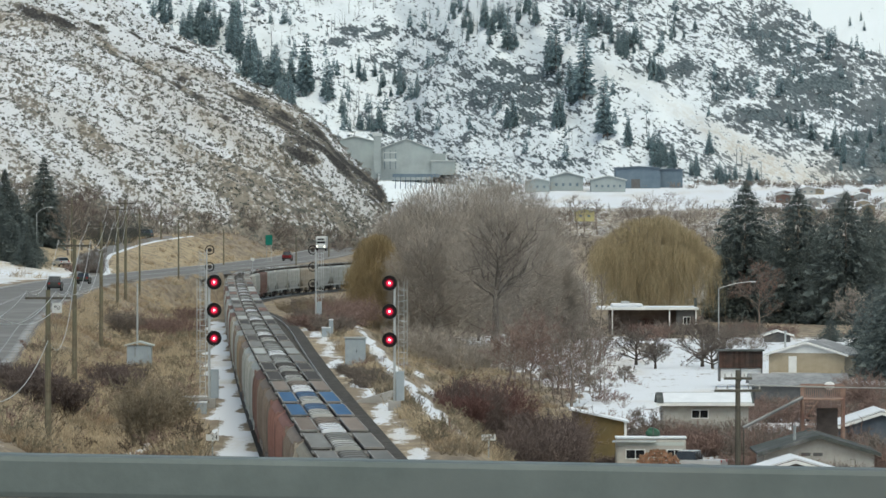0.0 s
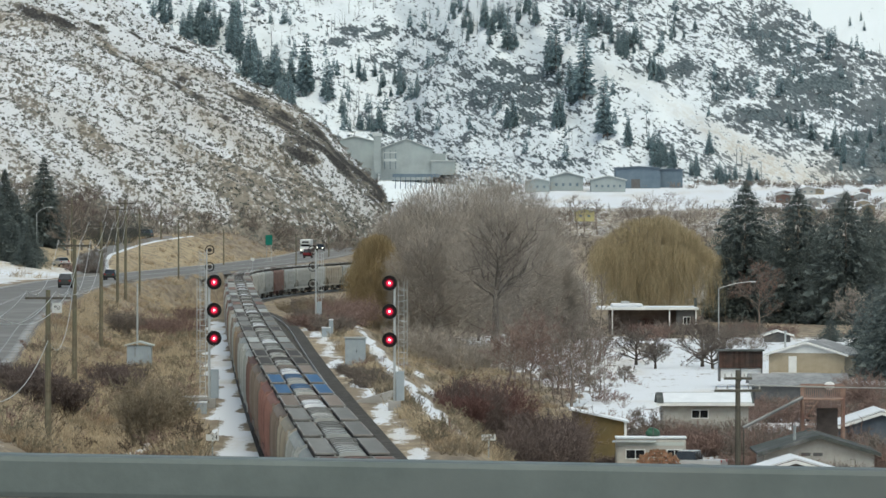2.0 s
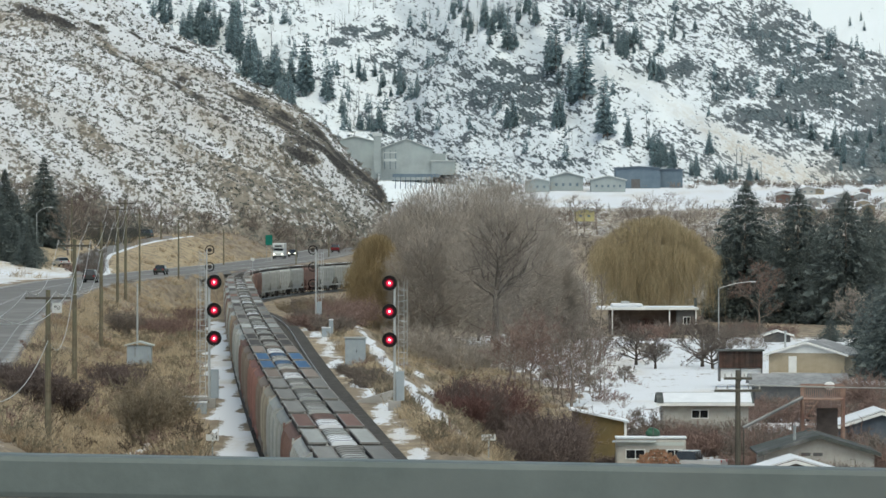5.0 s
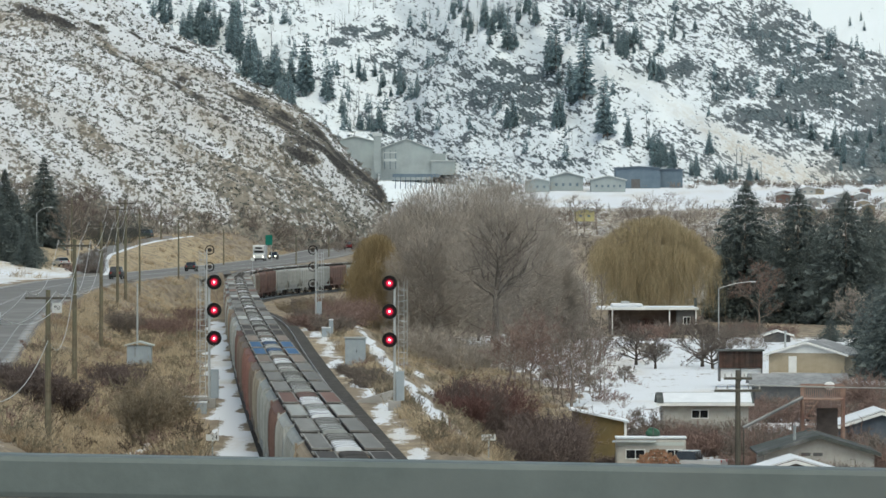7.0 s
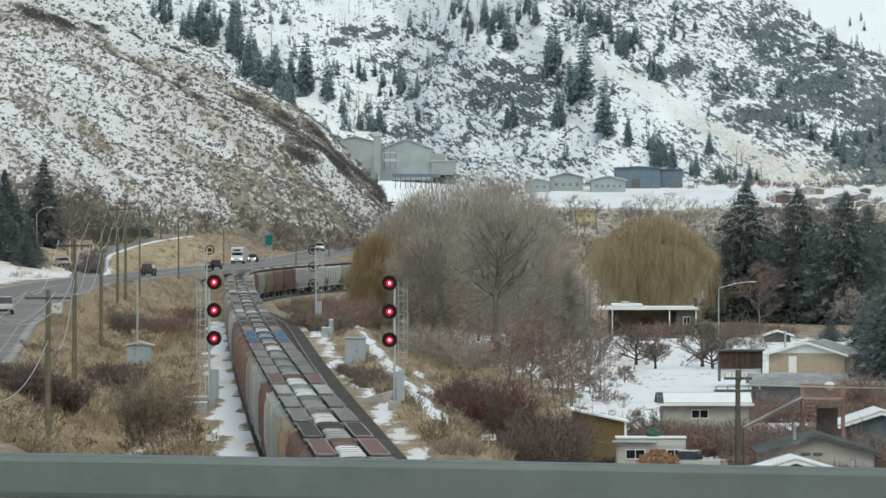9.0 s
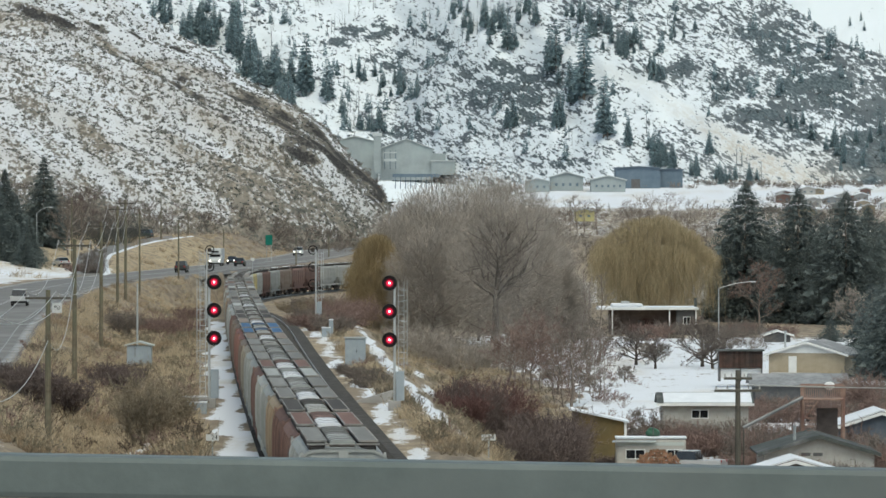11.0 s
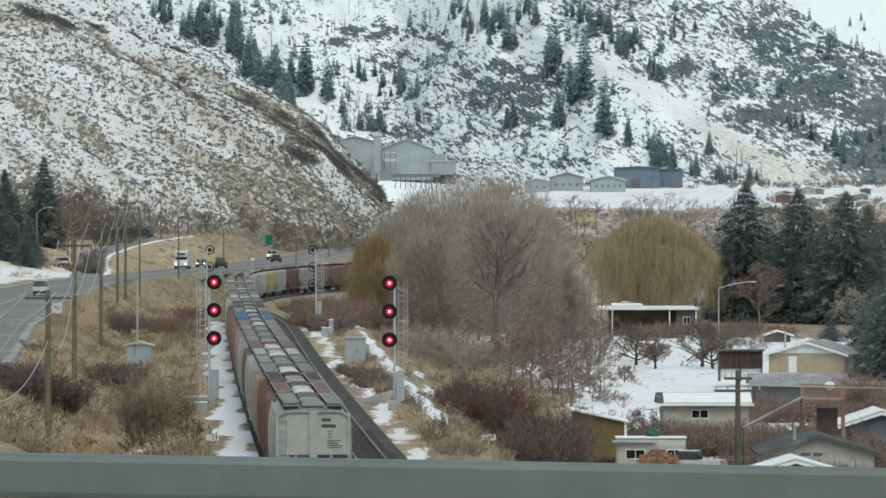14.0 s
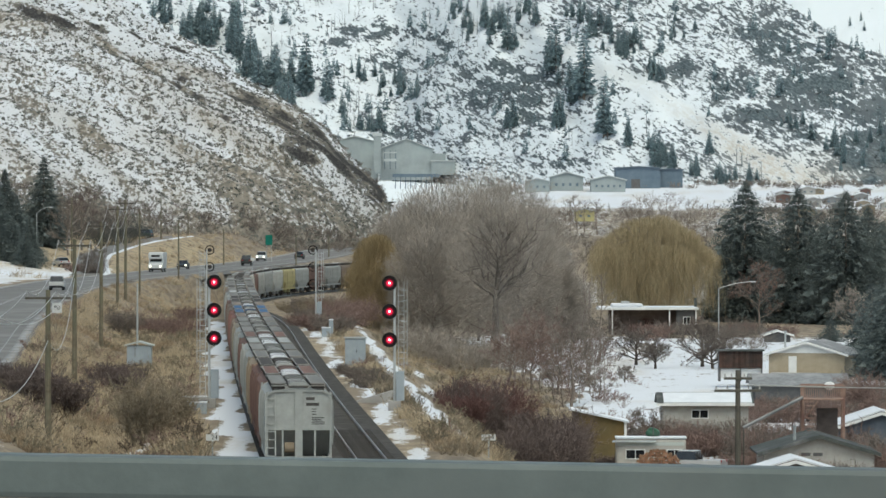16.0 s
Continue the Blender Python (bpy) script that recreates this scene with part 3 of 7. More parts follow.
FY, FZ = range_surface(FX, FV, 3300, 10.0, 700.0, 1000.0, 0.0, 51, 2.5)
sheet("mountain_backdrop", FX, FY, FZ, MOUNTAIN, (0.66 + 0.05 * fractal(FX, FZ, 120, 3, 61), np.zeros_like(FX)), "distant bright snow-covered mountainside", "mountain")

# ---------------------------------------------------------------- highway
yy = np.arange(-100.0, 1480.0, 8.0)
road_line = np.c_[road_x(yy), yy]
road = solid_strip("road", road_line, road_z(yy) + 0.05, -ROAD_HALF, ROAD_HALF, 0.5, ASPHALT, label="worn grey asphalt highway curving below the hill", chamfer=0.8)
tagged(road, category="road", kind="structure")
for a, b, nm in ((-ROAD_HALF + 0.1, -ROAD_HALF + 1.0, "shoulder"), (ROAD_HALF - 0.7, ROAD_HALF + 0.1, "shoulder")):
    s = solid_strip(nm, road_line, road_z(yy) + 0.062, a, b, 0.012, SALT, label="pale salt-stained road shoulder")
    tagged(s, category="road shoulder", kind="structure")
for a, c in ((-0.18, -0.06), (0.06, 0.18), (-ROAD_HALF + 1.15, -ROAD_HALF + 1.27), (ROAD_HALF - 1.5, ROAD_HALF - 1.38)):
    s = solid_strip("road_marking", road_line, road_z(yy) + 0.064, a, c, 0.01, LINE, label="thin worn painted line on the highway")
    tagged(s, category="road marking", kind="structure")
# side road that climbs to the left of the highway
sy = np.arange(848.0, 1136.0, 6.0)
sx, sz = np.interp(sy, SIDE_Y, SIDE_X), np.interp(sy, SIDE_Y, SIDE_Z)
side = solid_strip("side_road", np.c_[sx, sy], sz, -2.3, 2.3, 0.4, ASPHALT, label="narrow asphalt side road climbing past the junction", chamfer=0.8)
tagged(side, category="road", kind="structure")
bank = solid_strip("snow_bank", np.c_[sx, sy], sz + 0.05, 2.5, 2.95, 0.4, SNOW, label="ploughed ridge of snow along the side road", chamfer=0.3)
tagged(bank, category="snow bank", kind="structure")

# ---------------------------------------------------------------- railway
ty = np.concatenate([np.arange(20.0, 660.0, 10.0), np.arange(660.0, 1000.0, 4.0), np.arange(1000.0, 1120.0, 10.0)])
TX, TZ = TRACK_X(ty), TRACK_Z(ty)
line = np.c_[TX, ty]
bed = solid_strip("ballast_bed", line, TZ - 0.16, -1.2, siding_gap(ty) + 1.95, 0.3, BALLAST, label="dark crushed-stone ballast bed under two tracks", chamfer=0.2)
tagged(bed, category="railway bed", kind="structure")
for off, nm in ((0.0, "track"), (4.25, "siding_track")):
    tr = thing(nm, 0, 0, 0, "railway track with bright worn rails on dark ties", "railway track")
    tr["kind"] = "structure"
    gap = siding_gap(ty) if off else 0.0
    for r in (-0.7525, 0.7525):
        solid_strip("rail", line, TZ, gap + r - 0.035, gap + r + 0.035, 0.15, STEEL, tr)
    tie_mesh = None
    for d in np.arange(205.0, 325.0, 0.6):
        x, x2 = track_x(d), track_x(d + 1)
        h = math.atan2(x2 - x, 1)
        if tie_mesh is None:
            t0 = part("tie", new_box(-1.3, 1.3, -0.11, 0.11, -0.2, -0.135, 0.0), TIE, tr)
            tie_mesh = t0.data
        else:
            t0 = new("tie", tie_mesh)
            t0.parent = tr
        t0.matrix_basis = pose(x + off * math.cos(h), d - off * math.sin(h), track_z(d), 0, 0, -math.degrees(h))

# ---------------------------------------------------------------- the bridge on which the camera stands
bridge = thing("bridge", 0, 0, 0, "concrete road bridge over the railway with a grey metal rail", "bridge")
bridge["kind"] = "structure"
part("deck", new_box(-30, 30, -2.5, 11.6, 11.0, 11.65, 0.03), CONCRETE, bridge)
part("kerb", new_box(-30, 30, 10.2, 11.5, 11.654, 11.85, 0.02), CONCRETE, bridge)
rail_turn = pose(0, 10.7, 12.757, 0, 1.0, 0)
bm = new_box(-14, 14, -0.05, 0.05, -0.041, 0.041, 0.012)
top_rail = part("top_rail", bm, GUARD, bridge, "dull galvanised box rail")
top_rail.matrix_basis = rail_turn
for px in (-9, -6, -3, 3, 6, 9):
    part("post", new_box(px - 0.04, px + 0.04, 10.65, 10.75, 11.85, 12.71 - px * 0.0175, 0.008), GUARD, bridge)

# ---------------------------------------------------------------- the grain train


def paint(name, base, worn, rust=(0.16, 0.09, 0.06), amount=0.3):
    k = tuple(c * 0.78 for c in base)
    return material(name, k, base, 1.6, 0.9, bump=0.08, spec=0.06, second=worn if worn else rust, amount=amount, vary=0.16, along=0.1)


P_GREY = paint("light_grey_car_paint", (0.34, 0.352, 0.342), (0.25, 0.252, 0.24))
P_CREAM = paint("cream_car_paint", (0.33, 0.30, 0.25), (0.24, 0.195, 0.15))
P_TAN = paint("tan_car_paint", (0.31, 0.25, 0.185), (0.24, 0.165, 0.115), amount=0.4)
P_BROWN = paint("oxide_brown_car_paint", (0.19, 0.125, 0.11), (0.14, 0.105, 0.095))
P_RED = paint("faded_red_car_paint", (0.27, 0.155, 0.135), (0.2, 0.135, 0.12))
P_BLUE = paint("blue_car_paint", (0.075, 0.145, 0.26), (0.10, 0.15, 0.22))
P_DARK = paint("dark_grey_car_paint", (0.085, 0.08, 0.077), (0.06, 0.055, 0.05))
P_MID = paint("mid_grey_car_paint", (0.20, 0.20, 0.192), (0.15, 0.14, 0.13))
P_WHITE = paint("off_white_car_paint", (0.40, 0.405, 0.385), (0.31, 0.305, 0.285))
P_DULL = paint("dirty_brown_grey_paint", (0.22, 0.185, 0.16), (0.16, 0.12, 0.10))
P_YELLOW = paint("pale_yellow_car_paint", (0.42, 0.38, 0.2), (0.3, 0.26, 0.16))
UNDER = material("grimy_underframe", (0.03, 0.027, 0.025), (0.07, 0.06, 0.055), 3.0, 0.9)
GRATE = material("weathered_steel_grating", (0.15, 0.147, 0.14), (0.27, 0.265, 0.25), 3.0, 0.85, bump=0.3, second=(0.17, 0.14, 0.12), amount=0.35, vary=0.25, along=0.3)

CAR_PITCH, CAR_HALF = 14.55, 6.62


def car_profile(half):
    """Cross-section of a hopper body: bulging sides that round over into the roof."""
    side = [(1.46, 1.15), (1.56, 1.6), (1.60, 2.3), (1.60, 3.2), (1.57, 3.7), (1.50, 3.98), (1.36, 4.16), (1.1, 4.28), (0.55, 4.36)]
    return [(x * half, z) for x, z in side] + [(-x * half, z) for x, z in reversed(side)]


def hopper_body(bm):
    prof = car_profile(1.0)
    rows = []
    ends = ((CAR_HALF, 2.42, 0.945), (CAR_HALF - 0.06, 2.38, 0.965), (CAR_HALF - 0.25, 2.31, 0.99), (CAR_HALF - 0.5, 2.22, 1.0), (4.2, 1.18, 1.0))
    for y, low, k in [(-y, low, k) for y, low, k in ends] + [(y, low, k) for y, low, k in reversed(ends)]:
        rows.append([bm.verts.new((x * k, y, max(z, low))) for x, z in prof])
    for a, b in zip(rows, rows[1:]):
        for i in range(len(prof)):
            j = (i + 1) % len(prof)
            bm.faces.new((a[i], a[j], b[j], b[i]))
    bm.faces.new(rows[0]), bm.faces.new(rows[-1][::-1])
    bmesh.ops.remove_doubles(bm, verts=bm.verts, dist=0.001)
    return bm


def hopper_car(body_paint, roof_paint, panel_paint, cover_paint, label):
    car = thing("hopper_car", 0, 0, 0, label, "freight car", "cars of the grain train")
    part("body", hopper_body(bmesh.new()), body_paint, car)
    part("roof_sheet", box(new_box(-1.12, -0.5, -CAR_HALF + 0.02, CAR_HALF - 0.02, 4.29, 4.345), 0.5, 1.12, -CAR_HALF + 0.02, CAR_HALF - 0.02, 4.29, 4.345), roof_paint, car)
    for sx in (-1, 1):
        x0, x1 = sorted((sx * 0.58, sx * 1.25))
        y0, y1 = -CAR_HALF + 0.55, CAR_HALF - 0.75
        panel = part("roof_panel", new_box(x0, x1, y0, y1, 4.56, 4.59), panel_paint, car)
        rim = bmesh.new()
        for rx0, rx1, ry0, ry1 in ((x0 - 0.02, x0 + 0.03, y0, y1), (x1 - 0.03, x1 + 0.02, y0, y1), (x0 + 0.03, x1 - 0.03, y0 - 0.03, y0 + 0.1), (x0 + 0.03, x1 - 0.03, y1 - 0.1, y1 + 0.03)):
            box(rim, rx0, rx1, ry0, ry1, 4.54, 4.605)
        part("panel_rim", rim, GRATE, panel)
        # solid dark block that stands for the shade under the raised panel
        bm = new_box(x0 + 0.05, x1 - 0.05, y0 + 0.12, y1 - 0.15, 4.25, 4.555)
        part("bracket", bm, UNDER, panel)
    part("coaming", new_box(-0.44, 0.44, -6.0, 6.0, 4.33, 4.46), UNDER, car)
    arch = [(-0.45, 4.44), (-0.44, 4.56), (-0.36, 4.61), (-0.18, 4.635), (0.18, 4.635), (0.36, 4.61), (0.44, 4.56), (0.45, 4.44)]
    hoop = [(x * 1.03, z + 0.014 if z > 4.45 else z) for x, z in arch]
    for i in range(4):
        y0 = -5.95 + i * 3.0
        cover = part("hatch_cover", prism(bmesh.new(), arch, "y", y0, y0 + 2.6), cover_paint if i < 2 else panel_paint, car)
        for k in range(2):
            part("strap", prism(bmesh.new(), hoop, "y", y0 + 0.55 + k * 1.35, y0 + 0.63 + k * 1.35), P_DARK, cover)
    # running boards across both ends
    for s in (-1, 1):
        y0, y1 = sorted((s * (CAR_HALF - 0.15), s * (CAR_HALF + 0.14)))
        part("end_walkway", new_box(-1.30, 1.30, y0, y1, 4.46, 4.51, 0.01), GRATE, car)
        e = s * (CAR_HALF + 0.02)
        for x in (-1.48, -0.75, 0.75, 1.48):
            part("end_post", new_box(x - 0.045, x + 0.045, e - 0.05, e + 0.05, 1.0, 4.2 if abs(x) > 1 else 2.5, 0.0), body_paint, car)
        part("centre_sheet", new_box(-0.17, 0.17, e - 0.07, e + 0.07, 0.9, 4.25, 0.0), body_paint, car)
        part("end_sill", new_box(-1.5, 1.5, e - 0.09, e + 0.09, 0.95, 1.2, 0.02), body_paint, car)
        bm = bmesh.new()
        prism(bm, [(-1.54, 4.06), (-1.1, 4.3), (1.1, 4.3), (1.54, 4.06), (1.54, 3.96), (1.08, 4.2), (-1.08, 4.2), (-1.54, 3.96)], "y", e - 0.06, e + 0.06)
        part("end_brace", bm, body_paint, car)
        bm = new_rod((0, s * (CAR_HALF - 0.2), 0.88), (0, s * (CAR_HALF + 0.42), 0.88), 0.09)
        part("coupler", bm, UNDER, car)
        truck = part("truck", box(box(new_box(-1.12, -0.96, s * 4.5 - 1.2, s * 4.5 + 1.2, 0.3, 0.62, 0.04), 0.96, 1.12, s * 4.5 - 1.2, s * 4.5 + 1.2, 0.3, 0.62, 0.04),
                                  -1.1, 1.1, s * 4.5 - 0.2, s * 4.5 + 0.2, 0.3, 0.75), UNDER, car)
        for a in (-0.88, 0.88):
            bm = new_rod((-0.85, s * 4.5 + a, 0.46), (0.85, s * 4.5 + a, 0.46), 0.08)
            for wx in (-0.8, 0.68):
                rod(bm, (wx, s * 4.5 + a, 0.46), (wx + 0.12, s * 4.5 + a, 0.46), 0.46, n=16)
            part("wheelset", bm, UNDER, truck)
    for sx in (-1, 1):
        for y in (-5.2, -3.1, -1.05, 1.05, 3.1, 5.2):
            o = [(sx * x, z) for x, z in ((1.57, 1.7), (1.61, 2.3), (1.61, 3.2), (1.58, 3.7), (1.51, 3.97), (1.55, 4.0), (1.64, 3.7), (1.67, 3.2), (1.67, 2.3), (1.63, 1.7))]
            part("side_rib", prism(bmesh.new(), o, "y", y - 0.05, y + 0.05), body_paint, car)
    part("side_sill", box(new_box(-1.5, -1.38, -CAR_HALF, CAR_HALF, 0.98, 1.2), 1.38, 1.5, -CAR_HALF, CAR_HALF, 0.98, 1.2), body_paint, car)
    for y in (-2.2, 2.2):
        bm = bmesh.new()
        prism(bm, [(-1.7, 1.25), (1.7, 1.25), (0.55, 0.45), (-0.55, 0.45)], "x", -1.2, 1.2)
        bmesh.ops.translate(bm, vec=(0, y, 0), verts=bm.verts)
        part("outlet_hopper", bm, body_paint, car)
    ladder = bmesh.new()
    box(ladder, -1.58, -1.52, -CAR_HALF - 0.1, -CAR_HALF - 0.04, 1.0, 4.1)
    box(ladder, -1.12, -1.06, -CAR_HALF - 0.1, -CAR_HALF - 0.04, 1.0, 4.1)
    for i in range(8):
        box(ladder, -1.56, -1.08, -CAR_HALF - 0.1, -CAR_HALF - 0.07, 1.2 + i * 0.38, 1.24 + i * 0.38)
    part("ladder", ladder, body_paint, car)
    return car


LOOKS = {
    "grey": (P_GREY, P_DARK, P_MID, P_GREY, "light grey covered hopper car with a ribbed roof trough"),
    "cream": (P_CREAM, P_DULL, P_MID, P_WHITE, "weathered cream covered hopper car with grey roof walkways"),
    "tan": (P_TAN, P_DARK, P_MID, SNOW, "rust-streaked tan covered hopper car with grey roof panels"),
    "brown": (P_BROWN, P_DARK, P_BROWN, SNOW, "brown covered hopper car with snow on its hatches"),
    "dull": (P_DULL, P_DULL, P_DULL, SNOW, "dirty brown-grey hopper car with dirty roof and snow on its hatches"),
    "dark": (P_BROWN, P_DARK, P_DARK, P_WHITE, "brown hopper car with dark grey roof panels and pale hatches"),
    "black": (P_DULL, P_DARK, P_DARK, P_WHITE, "dark-roofed hopper car with pale hatch covers"),
    "blue": (P_RED, P_DARK, P_BLUE, P_WHITE, "faded red hopper car with bright blue roof panels"),
    "white": (P_WHITE, P_DARK, P_GREY, SNOW, "off-white covered hopper car with pale roof"),
    "yellow": (P_YELLOW, P_MID, P_MID, P_MID, "pale yellow covered hopper car with grey roof"),
}
ORDER = ("grey brown dark tan grey white brown grey grey cream dull blue blue dull black dark grey white grey black tan grey "
         "black white cream brown grey dark white grey brown white white dark brown grey dull white grey cream white brown white grey "
         "white yellow grey dark grey dull brown brown white white white grey brown grey white white cream grey grey grey").split()
TEMPLATES, TRAIN = {}, []
for i, kind in enumerate(ORDER):
    if kind not in TEMPLATES:
        TEMPLATES[kind] = hopper_car(*LOOKS[kind])
        TRAIN.append(TEMPLATES[kind])
    else:
        TRAIN.append(copy_thing(TEMPLATES[kind], Matrix.Identity(4)))
# stencilled lettering on the end of the last car: bars
for x0, x1, z in ((0.34, 0.74, 3.88), (0.34, 0.94, 3.62), (0.6, 0.82, 3.40), (0.6, 0.8, 3.28), (0.6, 0.82, 3.16), (0.6, 1.18, 3.0), (0.6, 1.05, 2.9), (0.6, 1.22, 2.8), (0.6, 1.2, 2.71)):
    h = 0.07 if z > 3.5 else 0.018
    part("stencil", new_box(x0, x1, -CAR_HALF - 0.012, -CAR_HALF + 0.01, z - h, z + h), P_DARK, TRAIN[0])
part("brake_cylinder", new_rod((-0.65, -CAR_HALF + 0.5, 1.6), (-0.2, -CAR_HALF + 0.5, 1.6), 0.24, n=14), P_TAN, TRAIN[0])

# path lengths along the track, for the cars' places
PD = np.arange(20.0, 1400.0, 1.0)
PX = TRACK_X(PD)
PS = np.concatenate([[0], np.cumsum(np.hypot(np.diff(PX), np.diff(PD)))])


def on_track(s):
    """Pose of a car whose middle lies s metres along the track."""
    p = []
    for q in (s - 4.5, s + 4.5):
        d = float(np.interp(q, PS, PD))
        p.append(Vector((float(np.interp(d, PD, PX)), d, track_z(d))))
    v = p[1] - p[0]
    return Matrix.Translation((p[0] + p[1]) / 2) @ Euler((math.atan2(v.z, v.y), 0, -math.atan2(v.x, v.y))).to_matrix().to_4x4()


def train_s(t, i):
    """How far along the track the middle of car i is at t seconds; the last car's end starts at 64 m north."""
    return TAIL_START + V_TRAIN * t + CAR_PITCH * i + CAR_HALF


TAIL_START = float(np.interp(64.2, PD, PS))

# ---------------------------------------------------------------- railway signals


def signal(x, y, lit, ladder_side, label, heads=(4.2, 6.0, 7.8), mast_top=8.1):
    z = track_z(y) - 0.02
    s = thing("railway_signal", x, y, z, label, "railway signal", "signals beside the track")
    part("base", new_box(-0.4, 0.4, -0.4, 0.4, -0.6, 0.35, 0.03), CONCRETE, s)
    part("mast", new_rod((0, 0, 0.3), (0, 0, mast_top), 0.085, n=10), SILVER, s)
    lx = 0.42 * ladder_side
    lad = part("ladder", new_box(lx - 0.2, lx - 0.16, 0.12, 0.16, 0.3, mast_top - 0.2), SILVER, s)
    part("ladder_rail", new_box(lx + 0.16, lx + 0.2, 0.12, 0.16, 0.3, mast_top - 0.2), SILVER, lad)
    for i in range(int((mast_top - 0.6) / 0.4)):
        part("rung", new_box(lx - 0.17, lx + 0.17, 0.125, 0.15, 0.6 + i * 0.4, 0.635 + i * 0.4), SILVER, lad)
    part("cage_rail", new_box(lx * 1.9 - 0.02, lx * 1.9 + 0.02, 0.3, 0.34, 2.6, mast_top - 0.1), SILVER, s)
    for i in range(8):
        part("cage_bar", new_box(min(lx, lx * 1.9), max(lx, lx * 1.9), 0.3, 0.33, 2.7 + i * 0.66, 2.74 + i * 0.66), SILVER, s)
    part("cabinet", new_box(-0.25 + 0.35, 0.25 + 0.35, -0.2, 0.25, 0.35, 2.2, 0.02), BOXGREY, s)
    for hz in heads:
        hx = -ladder_side * 0.32
        arm = part("bracket", new_box(min(hx, 0), max(hx, 0), -0.05, 0.05, hz - 0.05, hz + 0.05), SILVER, s)
        if lit:
            head = part("head", rod(new_rod((hx, -0.10, hz), (hx, -0.13, hz), 0.48, n=28), (hx, -0.1, hz), (hx, 0.3, hz), 0.2, 0.16, n=14), BLACK, s)
            part("rim_lens", new_rod((hx, -0.131, hz), (hx, -0.15, hz), 0.29, n=24), DULLRED, head)
            part("lens", new_rod((hx, -0.145, hz), (hx, -0.165, hz), 0.20, n=20), RED, head)
            part("lamp", new_rod((hx, -0.16, hz), (hx, -0.175, hz), 0.07, n=16), CORE, head)
            bm = bmesh.new()
            n = 14
            for k in range(n):
                a0, a1 = math.pi * (k / n) * 1.1 - 0.15, math.pi * ((k + 1) / n) * 1.1 - 0.15
                vs = [bm.verts.new((hx + 0.33 * math.cos(a), yy_, hz + 0.33 * math.sin(a))) for a in (a0, a1) for yy_ in (-0.13, -0.33)]
                bm.faces.new((vs[0], vs[1], vs[3], vs[2]))
            bmesh.ops.solidify(bm, geom=bm.faces[:], thickness=0.012)
            part("hood", bm, BLACK, head)
        else:
            bm = bmesh.new()
            n = 28
            for k in range(n):
                a0, a1 = 2 * math.pi * k / n, 2 * math.pi * (k + 1) / n
                vs = [bm.verts.new((hx + r * math.cos(a), 0, hz + r * math.sin(a))) for a in (a0, a1) for r in (0.40, 0.50)]
                bm.faces.new((vs[0], vs[1], vs[3], vs[2]))
            bmesh.ops.solidify(bm, geom=bm.faces[:], thickness=0.03)
            head = part("head", bm, BLACK, s)
            part("lamp_housing", new_rod((hx, -0.1, hz), (hx, 0.35, hz), 0.22, 0.16, n=14), UNDER, head)
            part("strut", new_box(hx - 0.42, hx + 0.42, 0.02, 0.05, hz - 0.03, hz + 0.03), BLACK, head)
    return s


signal(-3.07, 358, True, 1, "silver railway signal mast with three glowing red lamps beside the track")
signal(-14.98, 362, True, -1, "silver signal mast with three glowing red lamps by the snowy path")
signal(-13.5, 600, False, 1, "silver signal mast seen from behind with unlit round heads", (4.1, 5.9, 7.7), 7.7)
signal(-25.1, 600, False, -1, "silver signal mast with unlit round heads behind the train", (4.1, 5.9, 7.7), 7.7)

# ---------------------------------------------------------------- vehicles


def vehicle(name, outline, width, cabin, paintmat, label, category, lights, wheel_y, wheel_r=0.34, lamp=None):
    """A road vehicle that faces north (+y): outline and cabin are side views as (y, z) pairs."""
    v = thing(name, 0, 0, 0, label, category, "traffic on the highway")
    h = width / 2
    bm = prism(bmesh.new(), outline, "x", -h, h)
    bmesh.ops.bevel(bm, geom=bm.edges[:], offset=0.06, segments=2, affect="EDGES")
    part("body", bm, paintmat, v)
    if cabin:
        bm = prism(bmesh.new(), cabin, "x", -h * 0.9, h * 0.9)
        top = max(z for _, z in cabin)
        for w in bm.verts:
            if w.co.z > top - 0.1:
                w.co.x *= 0.84
        glass = part("cabin_glass", bm, GLASS, v)
        ys = [y for y, z in cabin if z > top - 0.1]
        part("roof", new_box(-h * 0.76, h * 0.76, min(ys), max(ys), top - 0.01, top + 0.05, 0.02), paintmat, v)
    for wx in (-h + 0.02, h - 0.24):
        for wy in wheel_y:
            w = part("wheel", new_rod((wx, wy, wheel_r), (wx + 0.22, wy, wheel_r), wheel_r, n=16), RUBBER, v)
            part("rim", new_rod((wx - 0.01, wy, wheel_r), (wx + 0.23, wy, wheel_r), wheel_r * 0.6, n=12), GALV, w)
    y1, y0 = max(y for y, _ in outline), min(y for y, _ in outline)
    for sx in (-1, 1):
        x = sx * (h - 0.3)
        part("headlight", new_rod((x, y1 - 0.05, lights), (x, y1 + 0.02, lights), 0.13, n=12), lamp or LAMP, v)
        part("tail_light", new_box(x - 0.12, x + 0.12, y0 - 0.015, y0 + 0.05, lights + 0.02, lights + 0.22), TAIL, v)
    part("front_bumper", new_box(-h + 0.05, h - 0.05, y1 - 0.1, y1 + 0.06, 0.32, 0.55, 0.03), BLACK, v)
    part("rear_bumper", new_box(-h + 0.05, h - 0.05, y0 - 0.06, y0 + 0.1, 0.32, 0.55, 0.03), BLACK, v)
    return v


